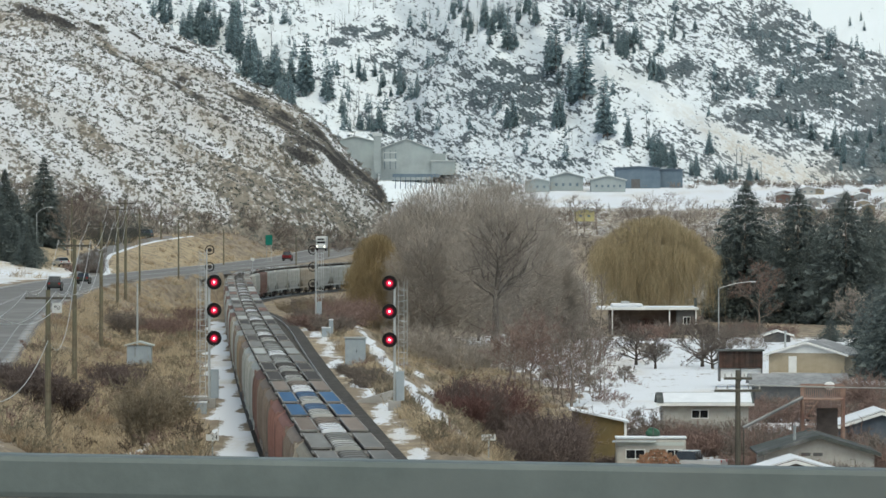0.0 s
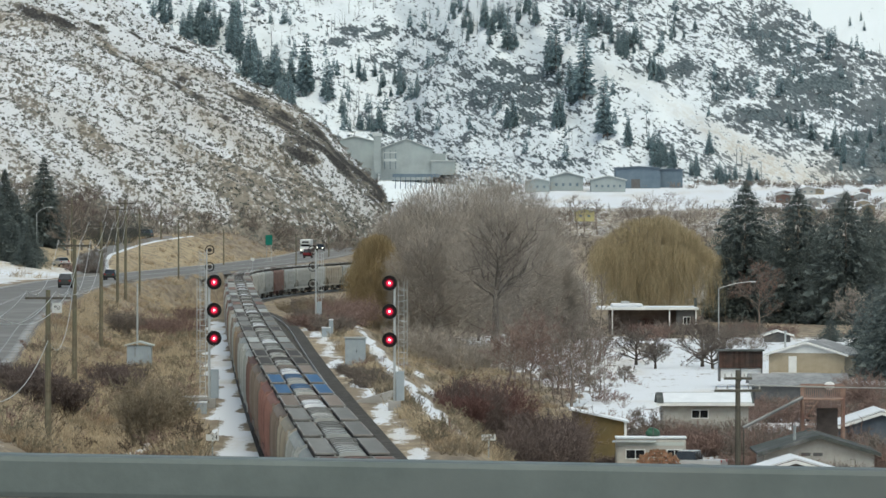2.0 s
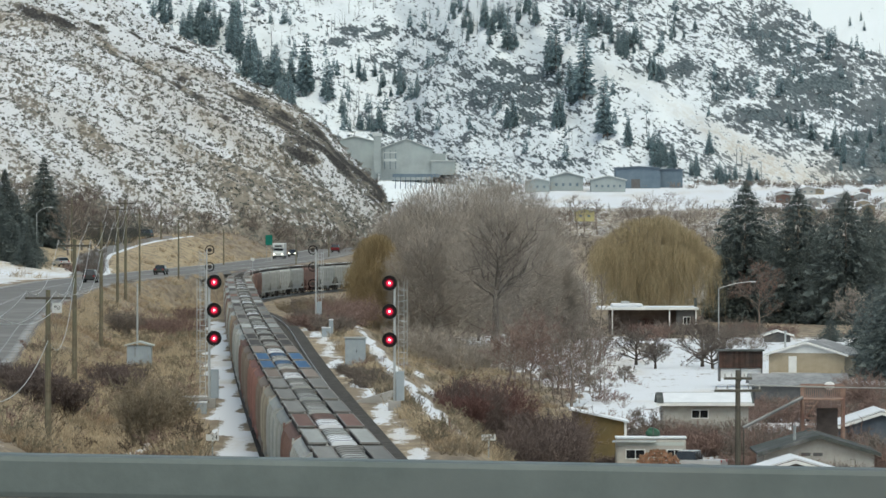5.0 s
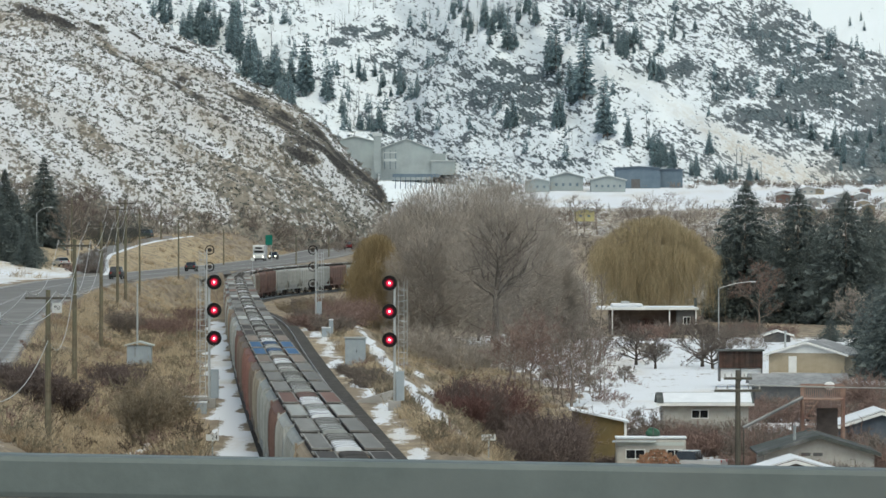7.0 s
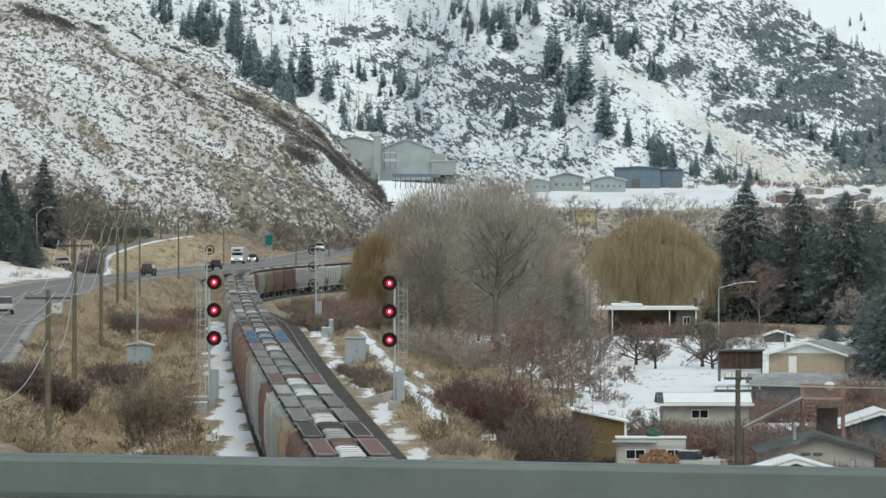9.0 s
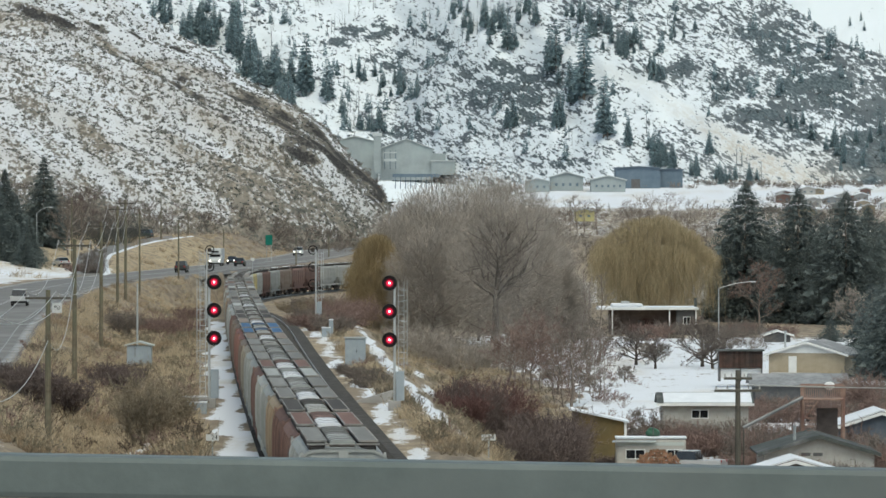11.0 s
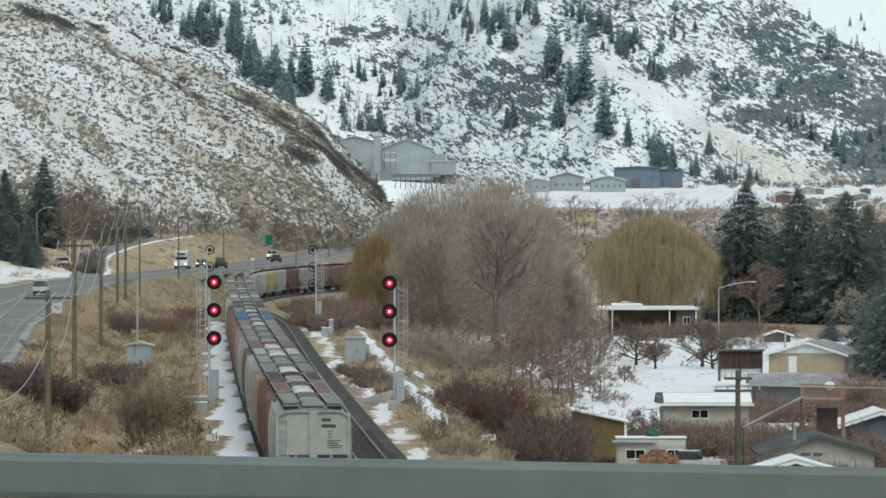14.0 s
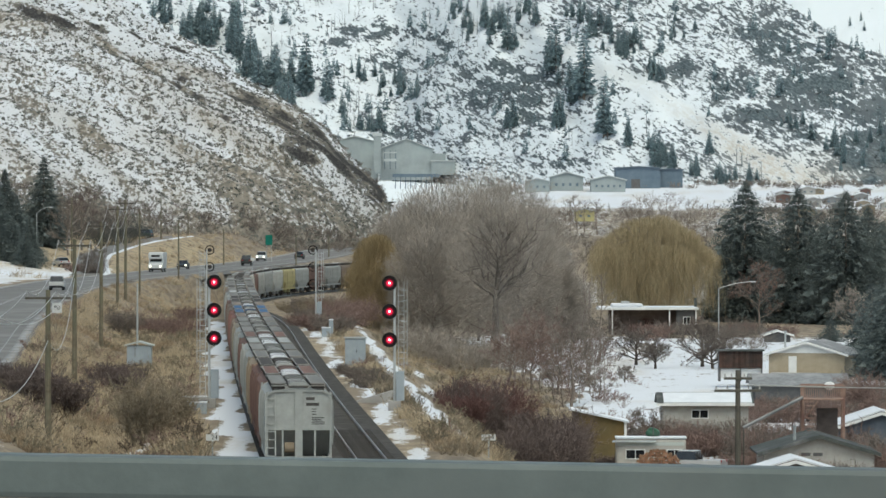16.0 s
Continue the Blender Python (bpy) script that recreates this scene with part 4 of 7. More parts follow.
C_DARK = material("dark_car_paint", (0.045, 0.05, 0.05), (0.065, 0.07, 0.07), 1.0, 0.25, 0.2, bump=0)
C_RED = material("dark_red_car_paint", (0.10, 0.015, 0.018), (0.14, 0.02, 0.024), 1.0, 0.25, 0.1, bump=0)
C_WHITE = material("white_car_paint", (0.47, 0.48, 0.48), (0.54, 0.55, 0.55), 1.0, 0.4, bump=0)
C_SILVER = material("silver_car_paint", (0.42, 0.42, 0.42), (0.5, 0.5, 0.5), 1.0, 0.4, 0.1, bump=0)
C_GREEN = material("dark_green_car_paint", (0.06, 0.072, 0.066), (0.08, 0.092, 0.086), 1.0, 0.25, 0.2, bump=0)
SEDAN = [(-2.2, 0.35), (2.2, 0.35), (2.25, 0.7), (1.2, 0.92), (-1.5, 0.95), (-2.25, 0.9)]
SEDAN_CAB = [(-1.75, 0.9), (1.0, 0.9), (0.2, 1.42), (-1.0, 1.42)]
SUV = [(-2.3, 0.4), (2.3, 0.4), (2.35, 0.9), (1.2, 1.1), (-2.3, 1.12)]
SUV_CAB = [(-2.25, 1.08), (0.95, 1.08), (0.3, 1.75), (-2.05, 1.75)]
PICK = [(-2.8, 0.5), (2.7, 0.5), (2.75, 1.0), (1.5, 1.2), (-0.9, 1.2), (-0.95, 1.2), (-2.8, 1.2)]
PICK_CAB = [(-0.85, 1.15), (1.35, 1.15), (0.65, 1.85), (-0.7, 1.85)]

car_dark = vehicle("car", SUV, 1.85, SUV_CAB, C_DARK, "dark sport utility car driving along the highway", "car", 0.8, (-1.4, 1.4))
car_green = vehicle("car", SEDAN, 1.78, SEDAN_CAB, C_GREEN, "dark green sedan car driving along the highway", "car", 0.68, (-1.35, 1.35))
car_red = vehicle("car", SUV, 1.8, SUV_CAB, C_RED, "dark red car driving along the highway", "car", 0.8, (-1.4, 1.4))
car_follow = vehicle("car", SEDAN, 1.8, SEDAN_CAB, C_DARK, "dark sedan with its headlights on behind the motorhome", "car", 0.68, (-1.35, 1.35))
car_white = vehicle("car", SUV, 1.85, SUV_CAB, C_WHITE, "white car with its headlights on", "car", 0.8, (-1.4, 1.4))
pickup = vehicle("car", SUV, 1.85, SUV_CAB, C_SILVER, "silver sport utility car driving along the highway", "car", 0.8, (-1.4, 1.4))
part("tailgate", new_box(-0.8, 0.8, -2.35, -2.3, 0.6, 1.08, 0.01), C_SILVER, pickup)
motorhome = vehicle("motorhome", [(-3.4, 0.5), (3.0, 0.5), (3.05, 1.1), (2.2, 1.35), (1.6, 2.0), (-3.4, 2.0)], 2.2,
                    [(1.3, 1.3), (2.15, 1.3), (1.75, 1.95), (1.3, 1.95)], C_WHITE, "white motorhome with an overcab and bright headlights", "motorhome", 0.9, (-2.0, 2.0), 0.38)
part("coach", new_box(-1.15, 1.15, -3.5, 1.7, 1.0, 3.05, 0.12), C_WHITE, motorhome)
part("overcab", new_box(-1.13, 1.13, 1.6, 2.6, 2.05, 3.0, 0.15), C_WHITE, motorhome)
part("overcab_window", new_box(-0.7, 0.7, 2.58, 2.63, 2.35, 2.65, 0.02), GLASS, motorhome)

parked = vehicle("parked_car", SEDAN, 1.8, SEDAN_CAB, C_WHITE, "white car waiting in the side street beside the junction", "car", 0.68, (-1.35, 1.35), lamp=GLASS)
parked_dark = vehicle("parked_car", SUV, 1.9, SUV_CAB, C_DARK, "dark car parked on the snow beside the side road", "car", 0.8, (-1.4, 1.4), lamp=GLASS)
parked_dark2 = vehicle("parked_car", SUV, 1.9, SUV_CAB, C_GREEN, "dark green car parked on the snow beside the side road", "car", 0.8, (-1.4, 1.4), lamp=GLASS)
for p in (parked, parked_dark, parked_dark2):
    p["group"] = "parked vehicles"

# lanes: south-bound traffic keeps to the west side


def on_road(d, off, back=False):
    e = 3.0
    a, b = road_x(d - e), road_x(d + e)
    h = math.atan2(float(b - a), 2 * e)
    x = float(road_x(d)) + off * math.cos(h)
    slope = math.atan2(float(road_z(d + e) - road_z(d - e)), 2 * e)
    return pose(x, d - off * math.sin(h), float(road_z(d)) + 0.06, 0, 0, -math.degrees(h) + (180 if back else 0)) @ pose(0, 0, 0, math.degrees(-slope if back else slope))


def drive(ob, stops, off, back=False):
    """Keys a vehicle along the highway through (seconds, distance north) stops."""
    ts, ds = np.array([s[0] for s in stops], float), np.array([s[1] for s in stops], float)
    c = np.polyfit(ts, ds, 2)
    walk(ob, [(float(t), on_road(float(np.polyval(c, t)), off, back)) for t in np.arange(0, 16.01, 1.0)])


def motions():
    times = [float(t) for t in np.arange(0, 16.01, 1.0)]
    for i, car in enumerate(TRAIN):
        walk(car, [(t, on_track(train_s(t, i))) for t in times])
    drive(pickup, PICKUP_STOPS, 2.4)
    drive(car_dark, DARK_STOPS, 2.4)
    drive(car_green, GREEN_STOPS, 2.4)
    drive(car_red, RED_STOPS, 2.4)
    drive(motorhome, HOME_STOPS, -2.4, True)
    drive(car_follow, FOLLOW_STOPS, -2.4, True)
    drive(car_white, WHITE_STOPS, -2.4, True)


PICKUP_STOPS = [(0, 353.7), (4, 453.6), (8, 546.7), (12, 633.0), (16, 712.6)]
DARK_STOPS = [(0, 708.0), (4, 757.2), (8, 822.2), (12, 903.2), (16, 1000.0)]
GREEN_STOPS = [(0, 762.0), (4, 835.0), (8, 917.6), (12, 1010.1), (16, 1112.4)]
RED_STOPS = [(0, 1084.2), (4, 1182.3), (8, 1280.3), (12, 1378.3), (16, 1476.4)]
HOME_STOPS = [(0, 1233.3), (4, 1143.5), (8, 1056.4), (12, 971.9), (16, 890.1)]
FOLLOW_STOPS = [(0, 1282.1), (4, 1178.6), (8, 1085.8), (12, 1003.6), (16, 932.0)]
WHITE_STOPS = [(0, 1671.4), (4, 1438.0), (8, 1261.9), (12, 1143.0), (16, 1081.4)]
for p, px, py, turn in ((parked, -60.8, 900, 20), (parked_dark, -61.4, 1092, 60), (parked_dark2, -58.6, 1096, 75)):
    p.matrix_basis = pose(px, py, ground_at(px, py) + 0.05, 0, 0, turn)

# ---------------------------------------------------------------- poles, cables and lineside things


def pole(x, y, h, label, arms=(), r=0.2, lean=0.0, mat=None, z=None):
    z = ground_at(x, y) if z is None else z
    p = thing("utility_pole", x, y, z - 0.15, label, "utility pole", "poles along the highway")
    part("post", new_rod((0, 0, 0), (lean, 0, h + 0.15), r, r * 0.65, n=9), mat or WOODPOLE, p)
    for az, half in arms:
        arm = part("crossarm", new_box(-half, half, -0.17, -0.07, h + az - 0.065, h + az + 0.065, 0.01), DARKPOLE, p)
        for ix in (-0.92, -0.45, 0.45, 0.92):
            part("insulator", new_rod((ix * half, -0.12, h + az + 0.08), (ix * half, -0.12, h + az + 0.26), 0.045, 0.03), CONCRETE, arm)
    return p


def cable(a, b, sag, r=0.028):
    """One wire hanging between two points."""
    a, b = np.array(a, float), np.array(b, float)
    t = np.linspace(0, 1, 15)[:, None]
    p = a + (b - a) * t
    p[:, 2] -= (4 * sag * t * (1 - t))[:, 0]
    v, f = tube(p, r)
    w = big_mesh("power_cable", v, f, WIRE)
    return tagged(w, "thin grey overhead cable sagging between utility poles", "cable", "overhead cables")


POLES = [(-19.11, 215, 8.6), (-21.60, 309, 8.4), (-26.41, 405, 10.4), (-31.58, 522, 11.6), (-39.74, 690, 12.6), (-40.46, 720, 12.8)]
tops = []
for i, (px, py, h) in enumerate(POLES):
    g = ground_at(px, py)
    pole(px, py, h, "weathered wooden utility pole with a crossarm beside the highway", ((-0.3, 1.25),))
    tops.append((px, py, g + h))
for a, b in zip(tops, tops[1:]):
    for off in (-1.15, 0.45, 1.15):
        cable((a[0] + off, a[1] - 0.12, a[2] - 0.05), (b[0] + off, b[1] - 0.12, b[2] - 0.05), 1.5, 0.018)
    cable((a[0], a[1] - 0.2, a[2] - 2.6), (b[0], b[1] - 0.2, b[2] - 2.8), 2.4, 0.022)
for px, py, h, m in ((-53.89, 1080, 8.6, WOODPOLE), (-39.08, 835, 8.6, WOODPOLE), (-51.87, 1150, 5.0, WOODPOLE), (-39.19, 1010, 6.6, WOODPOLE), (-26.78, 1030, 5.6, WOODPOLE),
                  (-23.23, 1150, 4.5, WOODPOLE), (-61.10, 930, 10.5, WOODPOLE), (-40.8, 760, 11.6, WOODPOLE)):
    pole(px, py, h, "plain wooden pole standing in dry grass by the road", mat=m, r=0.13)
pole(-26.40, 488, 5.74 - ground_at(-26.40, 488), "tall slim grey metal pole beside the equipment hut", mat=GALV, r=0.10)
# street lamps
for lx, ly, h, arm in ((-65.07, 905, 8.6, 2.0), (37.09, 760, 8.0, 4.4), (-68.60, 1000, 6.6, 1.5)):
    g = ground_at(lx, ly)
    lamp = thing("street_lamp", lx, ly, g - 0.1, "slim grey street lamp with a curved arm", "street lamp", "street lamps")
    bm = new_rod((0, 0, 0), (0, 0, h - 0.6), 0.09, 0.06)
    part("post", bm, GALV, lamp)
    bm = bmesh.new()
    pts = [(arm * t, 0, h - 0.6 + 0.9 * math.sin(t * math.pi / 2)) for t in np.linspace(0, 1, 7)]
    for a, b in zip(pts, pts[1:]):
        rod(bm, a, b, 0.05)
    part("arm", bm, GALV, lamp)
    part("lamp_head", new_box(arm - 0.1, arm + 0.6, -0.14, 0.14, h + 0.2, h + 0.36, 0.04), SILVER, lamp)
# pole in the gardens, with two crossarms
gp = ground_at(15.66, 300)
pole(15.66, 300, 4.06 - gp, "dark wooden utility pole with double crossarms above the gardens", ((-0.95, 1.25), (-0.3, 0.75)), r=0.2, mat=DARKPOLE)
for off in (-1.1, -0.5, 0.5, 1.1):
    cable((15.66 + off, 299.8, 3.28), (60 + off, 330, 3.55), 0.7, 0.014)


def plate_sign(name, x, y, z, w, h, mat, label, text="", ink=None, post=1.2, posts=(0.0,), size=0.3):
    s = thing(name, x, y, z, label, "sign")
    for px in posts:
        part("post", new_box(px - 0.04, px + 0.04, 0.01, 0.07, -post, h * 0.9), GALV, s)
    part("plate", new_box(-w / 2, w / 2, -0.03, 0.005, 0, h, 0.0), mat, s)
    if text:
        cu = bpy.data.curves.new("lettering", "FONT")
        cu.body, cu.size, cu.align_x, cu.align_y, cu.extrude = text, size, "CENTER", "CENTER", 0.003
        dg = new("lettering", cu)
        me = bpy.data.meshes.new_from_object(dg)
        bpy.data.objects.remove(dg)
        me.materials.clear()
        me.materials.append(ink or BLACK)
        t = new("lettering", me)
        t.parent, t.matrix_basis = s, pose(w * 0.16 if text == "24" else 0, -0.036, h / 2, 90, 0, 0)
    return s


WHITE_PLATE = material("white_enamel", (0.45, 0.455, 0.45), (0.56, 0.565, 0.56), 3.0, 0.5, bump=0)
GREEN_PLATE = material("green_sign_enamel", (0.01, 0.11, 0.085), (0.015, 0.14, 0.105), 3.0, 0.5, bump=0)
TEAL = material("weathered_grey_green_paint", (0.36, 0.40, 0.39), (0.46, 0.49, 0.47), 0.4, 0.8, bump=0.05, second=(0.4, 0.43, 0.42), amount=0.3)
plate_sign("milepost_sign", -12.08, 296, 0.0 + 0.48, 0.68, 0.32, WHITE_PLATE, "small white milepost sign numbered 24 in dry grass", "24", BLACK, 1.0, size=0.33)
plate_sign("milepost_sign", 2.75, 340, -1.42, 0.85, 0.36, WHITE_PLATE, "small white milepost sign numbered 24 on the embankment", "24", BLACK, 1.4, size=0.38)
plate_sign("speed_sign", -38.25, 560, 1.7, 0.95, 1.0, WHITE_PLATE, "white speed limit sign reading 90 beside the highway", "90", BLACK, 2.2, size=0.62)
plate_sign("road_sign", -32.65, 1060, 4.08, 1.3, 1.9, GREEN_PLATE, "green road sign on posts beside the highway", post=4.0, posts=(-0.45, 0.45))
plate_sign("marker_board", -25.61, 760, 4.56 , 0.5, 0.4, WHITE_PLATE, "small pale marker board beside the highway", post=2.0)

# equipment huts and boxes
hut = thing("equipment_hut", -26.10, 486, ground_at(-26.10, 486) - 0.1, "small grey equipment hut with a pale grey-green roof", "hut")
part("body", new_box(-1.05, 1.05, -1.0, 1.0, 0, 2.0, 0.02), BOXGREY, hut)
part("roof", prism(bmesh.new(), [(-1.25, 1.98), (0, 2.3), (1.25, 1.98), (1.25, 2.08), (0, 2.42), (-1.25, 2.08)], "y", -1.15, 1.15), TEAL, hut)
part("door", new_box(-0.4, 0.4, -1.03, -0.99, 0.1, 1.85, 0.01), BOXGREY, hut)
cab = thing("signal_cabinet", -7.01, 452, ground_at(-7.01, 452) - 0.05, "tall pale blue-grey metal signal cabinet beside the track", "cabinet")
part("body", new_box(-0.82, 0.82, -0.6, 0.6, 0.15, 2.25, 0.03), BOXGREY, cab)
part("roof", new_box(-0.92, 0.92, -0.7, 0.7, 2.252, 2.36, 0.02), GALV, cab)
part("base", new_box(-0.9, 0.9, -0.7, 0.7, 0, 0.15, 0.0), CONCRETE, cab)
part("door", new_box(-0.75, 0.0, -0.63, -0.6, 0.25, 2.15, 0.01), BOXGREY, cab)
part("door", new_box(0.02, 0.76, -0.63, -0.6, 0.25, 2.15, 0.01), BOXGREY, cab)
part("handle", new_box(0.08, 0.12, -0.66, -0.63, 1.1, 1.35), BLACK, cab)
for bx, by, w, h in ((-11.28, 545, 0.8, 0.9), (-10.85, 548, 0.4, 1.6), (-15.42, 352, 1.4, 0.75)):
    g = ground_at(bx, by)
    b = thing("relay_box", bx, by, g - 0.05, "small grey relay box with snow on top beside the track", "box", "lineside boxes")
    part("body", new_box(-w / 2, w / 2, -0.3, 0.3, 0, h, 0.02), BOXGREY, b)
    part("snow_cap", new_box(-w / 2 - 0.03, w / 2 + 0.03, -0.33, 0.33, h + 0.002, h + 0.1, 0.03), SNOW, b)
# turnout lever stands between the tracks
for d in (455, 470):
    b = thing("switch_stand", track_x(d) + 2.4, d, track_z(d) - 0.2, "dark switch stand between the two tracks", "switch stand", "switch stands")
    part("stand", new_box(-0.15, 0.15, -0.15, 0.15, 0, 0.6, 0.02), BLACK, b)
    part("lever", new_rod((0, 0, 0.5), (0.35, 0, 1.0), 0.04), BLACK, b)

slab = thing("concrete_slab", -4.46, 372, ground_at(-4.46, 372), "sloping grey concrete slab beside the signal foot", "slab")
part("slab", prism(bmesh.new(), [(-1.2, -0.1), (1.4, -0.1), (1.4, 0.75), (1.1, 0.8), (-1.2, 0.12)], "y", -0.5, 0.5), CONCRETE, slab)
stake = thing("marker_stake", 0.40, 335, ground_at(0.40, 335), "short red marker stake in dry grass", "stake")
part("stake", new_rod((0, 0, -0.1), (0, 0, 0.9), 0.05), P_RED, stake)
ties = thing("tie_stack", -16.25, 366, ground_at(-16.25, 366) - 0.05, "stack of grey railway ties topped with snow", "tie stack")
for j in range(3):
    for i in range(3):
        part("tie", new_box(-0.95 + 0.05 * j, 0.95 - 0.04 * i, i * 0.3, i * 0.3 + 0.24, j * 0.2, j * 0.2 + 0.18), TIE if j < 2 else CONCRETE, ties)
part("snow_cap", new_box(-0.9, 0.95, -0.03, 0.9, 0.6, 0.68, 0.02), SNOW, ties)
for bx, by, r in ((-17.59, 318, 0.3), (-16.75, 316, 0.35), (-16.81, 322, 0.25)):
    bm = bmesh.new()
    bmesh.ops.create_icosphere(bm, subdivisions=2, radius=r)
    for w in bm.verts:
        w.co = Vector((w.co.x * 1.3, w.co.y, w.co.z * 0.6)) * (1 + 0.15 * math.sin(w.co.x * 13 + w.co.y * 7))
    b = part("boulder", bm, SNOW)
    b.matrix_basis = pose(bx, by, ground_at(bx, by) + 0.25)
    tagged(b, "small snow-covered boulder in dry grass", "boulder", "boulders")

# ---------------------------------------------------------------- houses in the gardens
ROOFGREY = material("grey_shingle_roof", (0.16, 0.165, 0.17), (0.25, 0.255, 0.26), 2.0, 0.9, second=(0.3, 0.3, 0.3), amount=0.3)
ROOFDARK = material("dark_shingle_roof", (0.05, 0.056, 0.053), (0.085, 0.092, 0.088), 2.0, 0.9, second=(0.15, 0.15, 0.15), amount=0.3)
WALLTAN = material("tan_stucco", (0.31, 0.262, 0.19), (0.375, 0.32, 0.24), 1.5, 0.9, second=(0.29, 0.24, 0.17), amount=0.3)
WALLWHITE = material("white_siding", (0.33, 0.315, 0.29), (0.42, 0.405, 0.375), 1.5, 0.85, second=(0.38, 0.36, 0.33), amount=0.3)
WALLDARK = material("dark_grey_siding", (0.09, 0.09, 0.092), (0.135, 0.135, 0.135), 1.5, 0.9, second=(0.08, 0.06, 0.055), amount=0.3)
WALLMUST = material("mustard_boards", (0.095, 0.076, 0.038), (0.14, 0.112, 0.056), 1.2, 0.9, second=(0.15, 0.10, 0.04), amount=0.4)
WALLBROWN = material("grey_brown_boards", (0.085, 0.07, 0.064), (0.14, 0.115, 0.104), 1.5, 0.9, second=(0.06, 0.035, 0.03), amount=0.4)
WALLSHED = material("dark_shed_boards", (0.035, 0.024, 0.02), (0.085, 0.05, 0.04), 1.5, 0.9, second=(0.03, 0.028, 0.026), amount=0.4, vary=0.3)
WALLBLUE = material("blue_grey_siding", (0.09, 0.105, 0.13), (0.13, 0.15, 0.18), 1.5, 0.9, second=(0.1, 0.1, 0.11), amount=0.3)
TRIM = material("white_trim", (0.6, 0.6, 0.59), (0.7, 0.7, 0.69), 2.0, 0.7, bump=0.03)
DECKWOOD = material("red_cedar_deck", (0.22, 0.145, 0.115), (0.33, 0.225, 0.18), 2.0, 0.85, second=(0.2, 0.11, 0.09), amount=0.3)


def window(parent, x0, x1, z0, z1, y, name="window"):
    w = part(name, new_box(x0, x1, y - 0.03, y + 0.02, z0, z1, 0.0), GLASS, parent)
    bm = bmesh.new()
    for a in ((x0 - 0.07, x1 + 0.07, z1, z1 + 0.08), (x0 - 0.07, x1 + 0.07, z0 - 0.08, z0), (x0 - 0.07, x0, z0, z1), (x1, x1 + 0.07, z0, z1), ((x0 + x1) / 2 - 0.03, (x0 + x1) / 2 + 0.03, z0, z1)):
        box(bm, a[0], a[1], y - 0.06, y - 0.031, a[2], a[3])
    part("frame", bm, TRIM, w)
    return w


def roof_slabs(parent, half, eave, ridge, y0, y1, mat, over=0.5, thick=0.14, axis="y", name="roof"):
    """Two pitched slabs over a ridge; axis says which way the ridge runs."""
    rise = (ridge - eave) / half
    for s in (-1, 1):
        o = [(0, ridge), (s * (half + over), eave - rise * over), (s * (half + over), eave - rise * over + thick), (0, ridge + thick)]
        if axis == "y":
            part(name, prism(bmesh.new(), o, "y", y0 - over, y1 + over), mat, parent)
        else:
            bm = prism(bmesh.new(), o, "x", y0 - over, y1 + over)
            part(name, bm, mat, parent)


def gable_house(x, y, half, depth, base, eave, ridge, wall, roofmat, label, snow=None, rz=0.0, category="house", edge=None):
    """A house whose gable faces south."""
    h = thing("house", x, y, base, label, category, "houses in the valley", rz)
    e, r = eave - base, ridge - base
    part("wall", prism(bmesh.new(), [(-half, 0), (half, 0), (half, e), (0, r), (-half, e)], "y", 0, depth), wall, h)
    roof_slabs(h, half, e, r + 0.02, 0, depth, roofmat)
    if snow:
        roof_slabs(h, half - 0.1, e + 0.15, r + 0.17, 0.2, depth - 0.2, snow, 0.45, 0.12, name="snow_cover")
    rise = (r - e) / half
    for s in (-1, 1):
        part("bargeboard", prism(bmesh.new(), [(0, r - 0.12), (s * (half + 0.5), e - rise * 0.5 - 0.12), (s * (half + 0.5), e - rise * 0.5 + 0.12), (0, r + 0.12)], "y", -0.56, -0.505), edge or TRIM, h)
    return h


# long low house with a carport under a flat snowy roof
h = thing("house", 28.88, 800, -6.6, "long low dark house with a carport and a flat snowy roof", "house", "houses in the valley")
part("wall", new_box(-5.2, 7.0, 2.6, 9.0, 0, 3.7, 0.0), WALLBROWN, h)
part("end_wall", new_box(4.2, 6.9, 0.4, 2.59, 0, 3.6, 0.0), WALLDARK, h)
part("roof", new_box(-7.0, 7.3, -0.3, 9.3, 3.75, 4.02, 0.03), TRIM, h)
part("roof_snow", new_box(-6.9, 7.2, -0.2, 9.2, 4.024, 4.16, 0.05), SNOW, h)
part("snow_drift", new_box(-5.0, -0.6, 0.6, 5.0, 4.15, 4.62, 0.16), SNOW, h)
part("roof_vent", new_box(-3.6, -2.4, 2, 3, 4.6, 4.95, 0.03), GALV, h)
part("chimney", new_box(6.75, 7.15, 1.2, 1.6, 4.15, 5.4, 0.02), ROOFDARK, h)
for px in (-4.9, 3.2, 6.95):
    part("carport_post", new_box(px - 0.09, px + 0.09, -0.1, 0.08, 0, 3.75, 0.0), TRIM, h)
window(h, 5.2, 6.1, 1.8, 2.7, 0.4)
part("door", new_box(-1.2, -0.2, 2.55, 2.6, 0.1, 2.2, 0.0), WALLDARK, h)
# tan house
h = gable_house(40.25, 625, 4.3, 9.0, -6.6, -4.20, -2.89, WALLTAN, ROOFGREY, "tan stucco house with a white gable and grey roof", None, -16)
part("gable_board", prism(bmesh.new(), [(-4.1, 2.5), (4.1, 2.5), (0, 3.7)], "y", -0.05, -0.004), TRIM, h)
part("door", new_box(-2.05, -1.15, -0.06, 0.0, 0.05, 2.15, 0.01), TRIM, h)
part("lean_to", new_box(-3.9, 1.6, -1.5, -0.01, 0, 0.35, 0.05), CONCRETE, h)
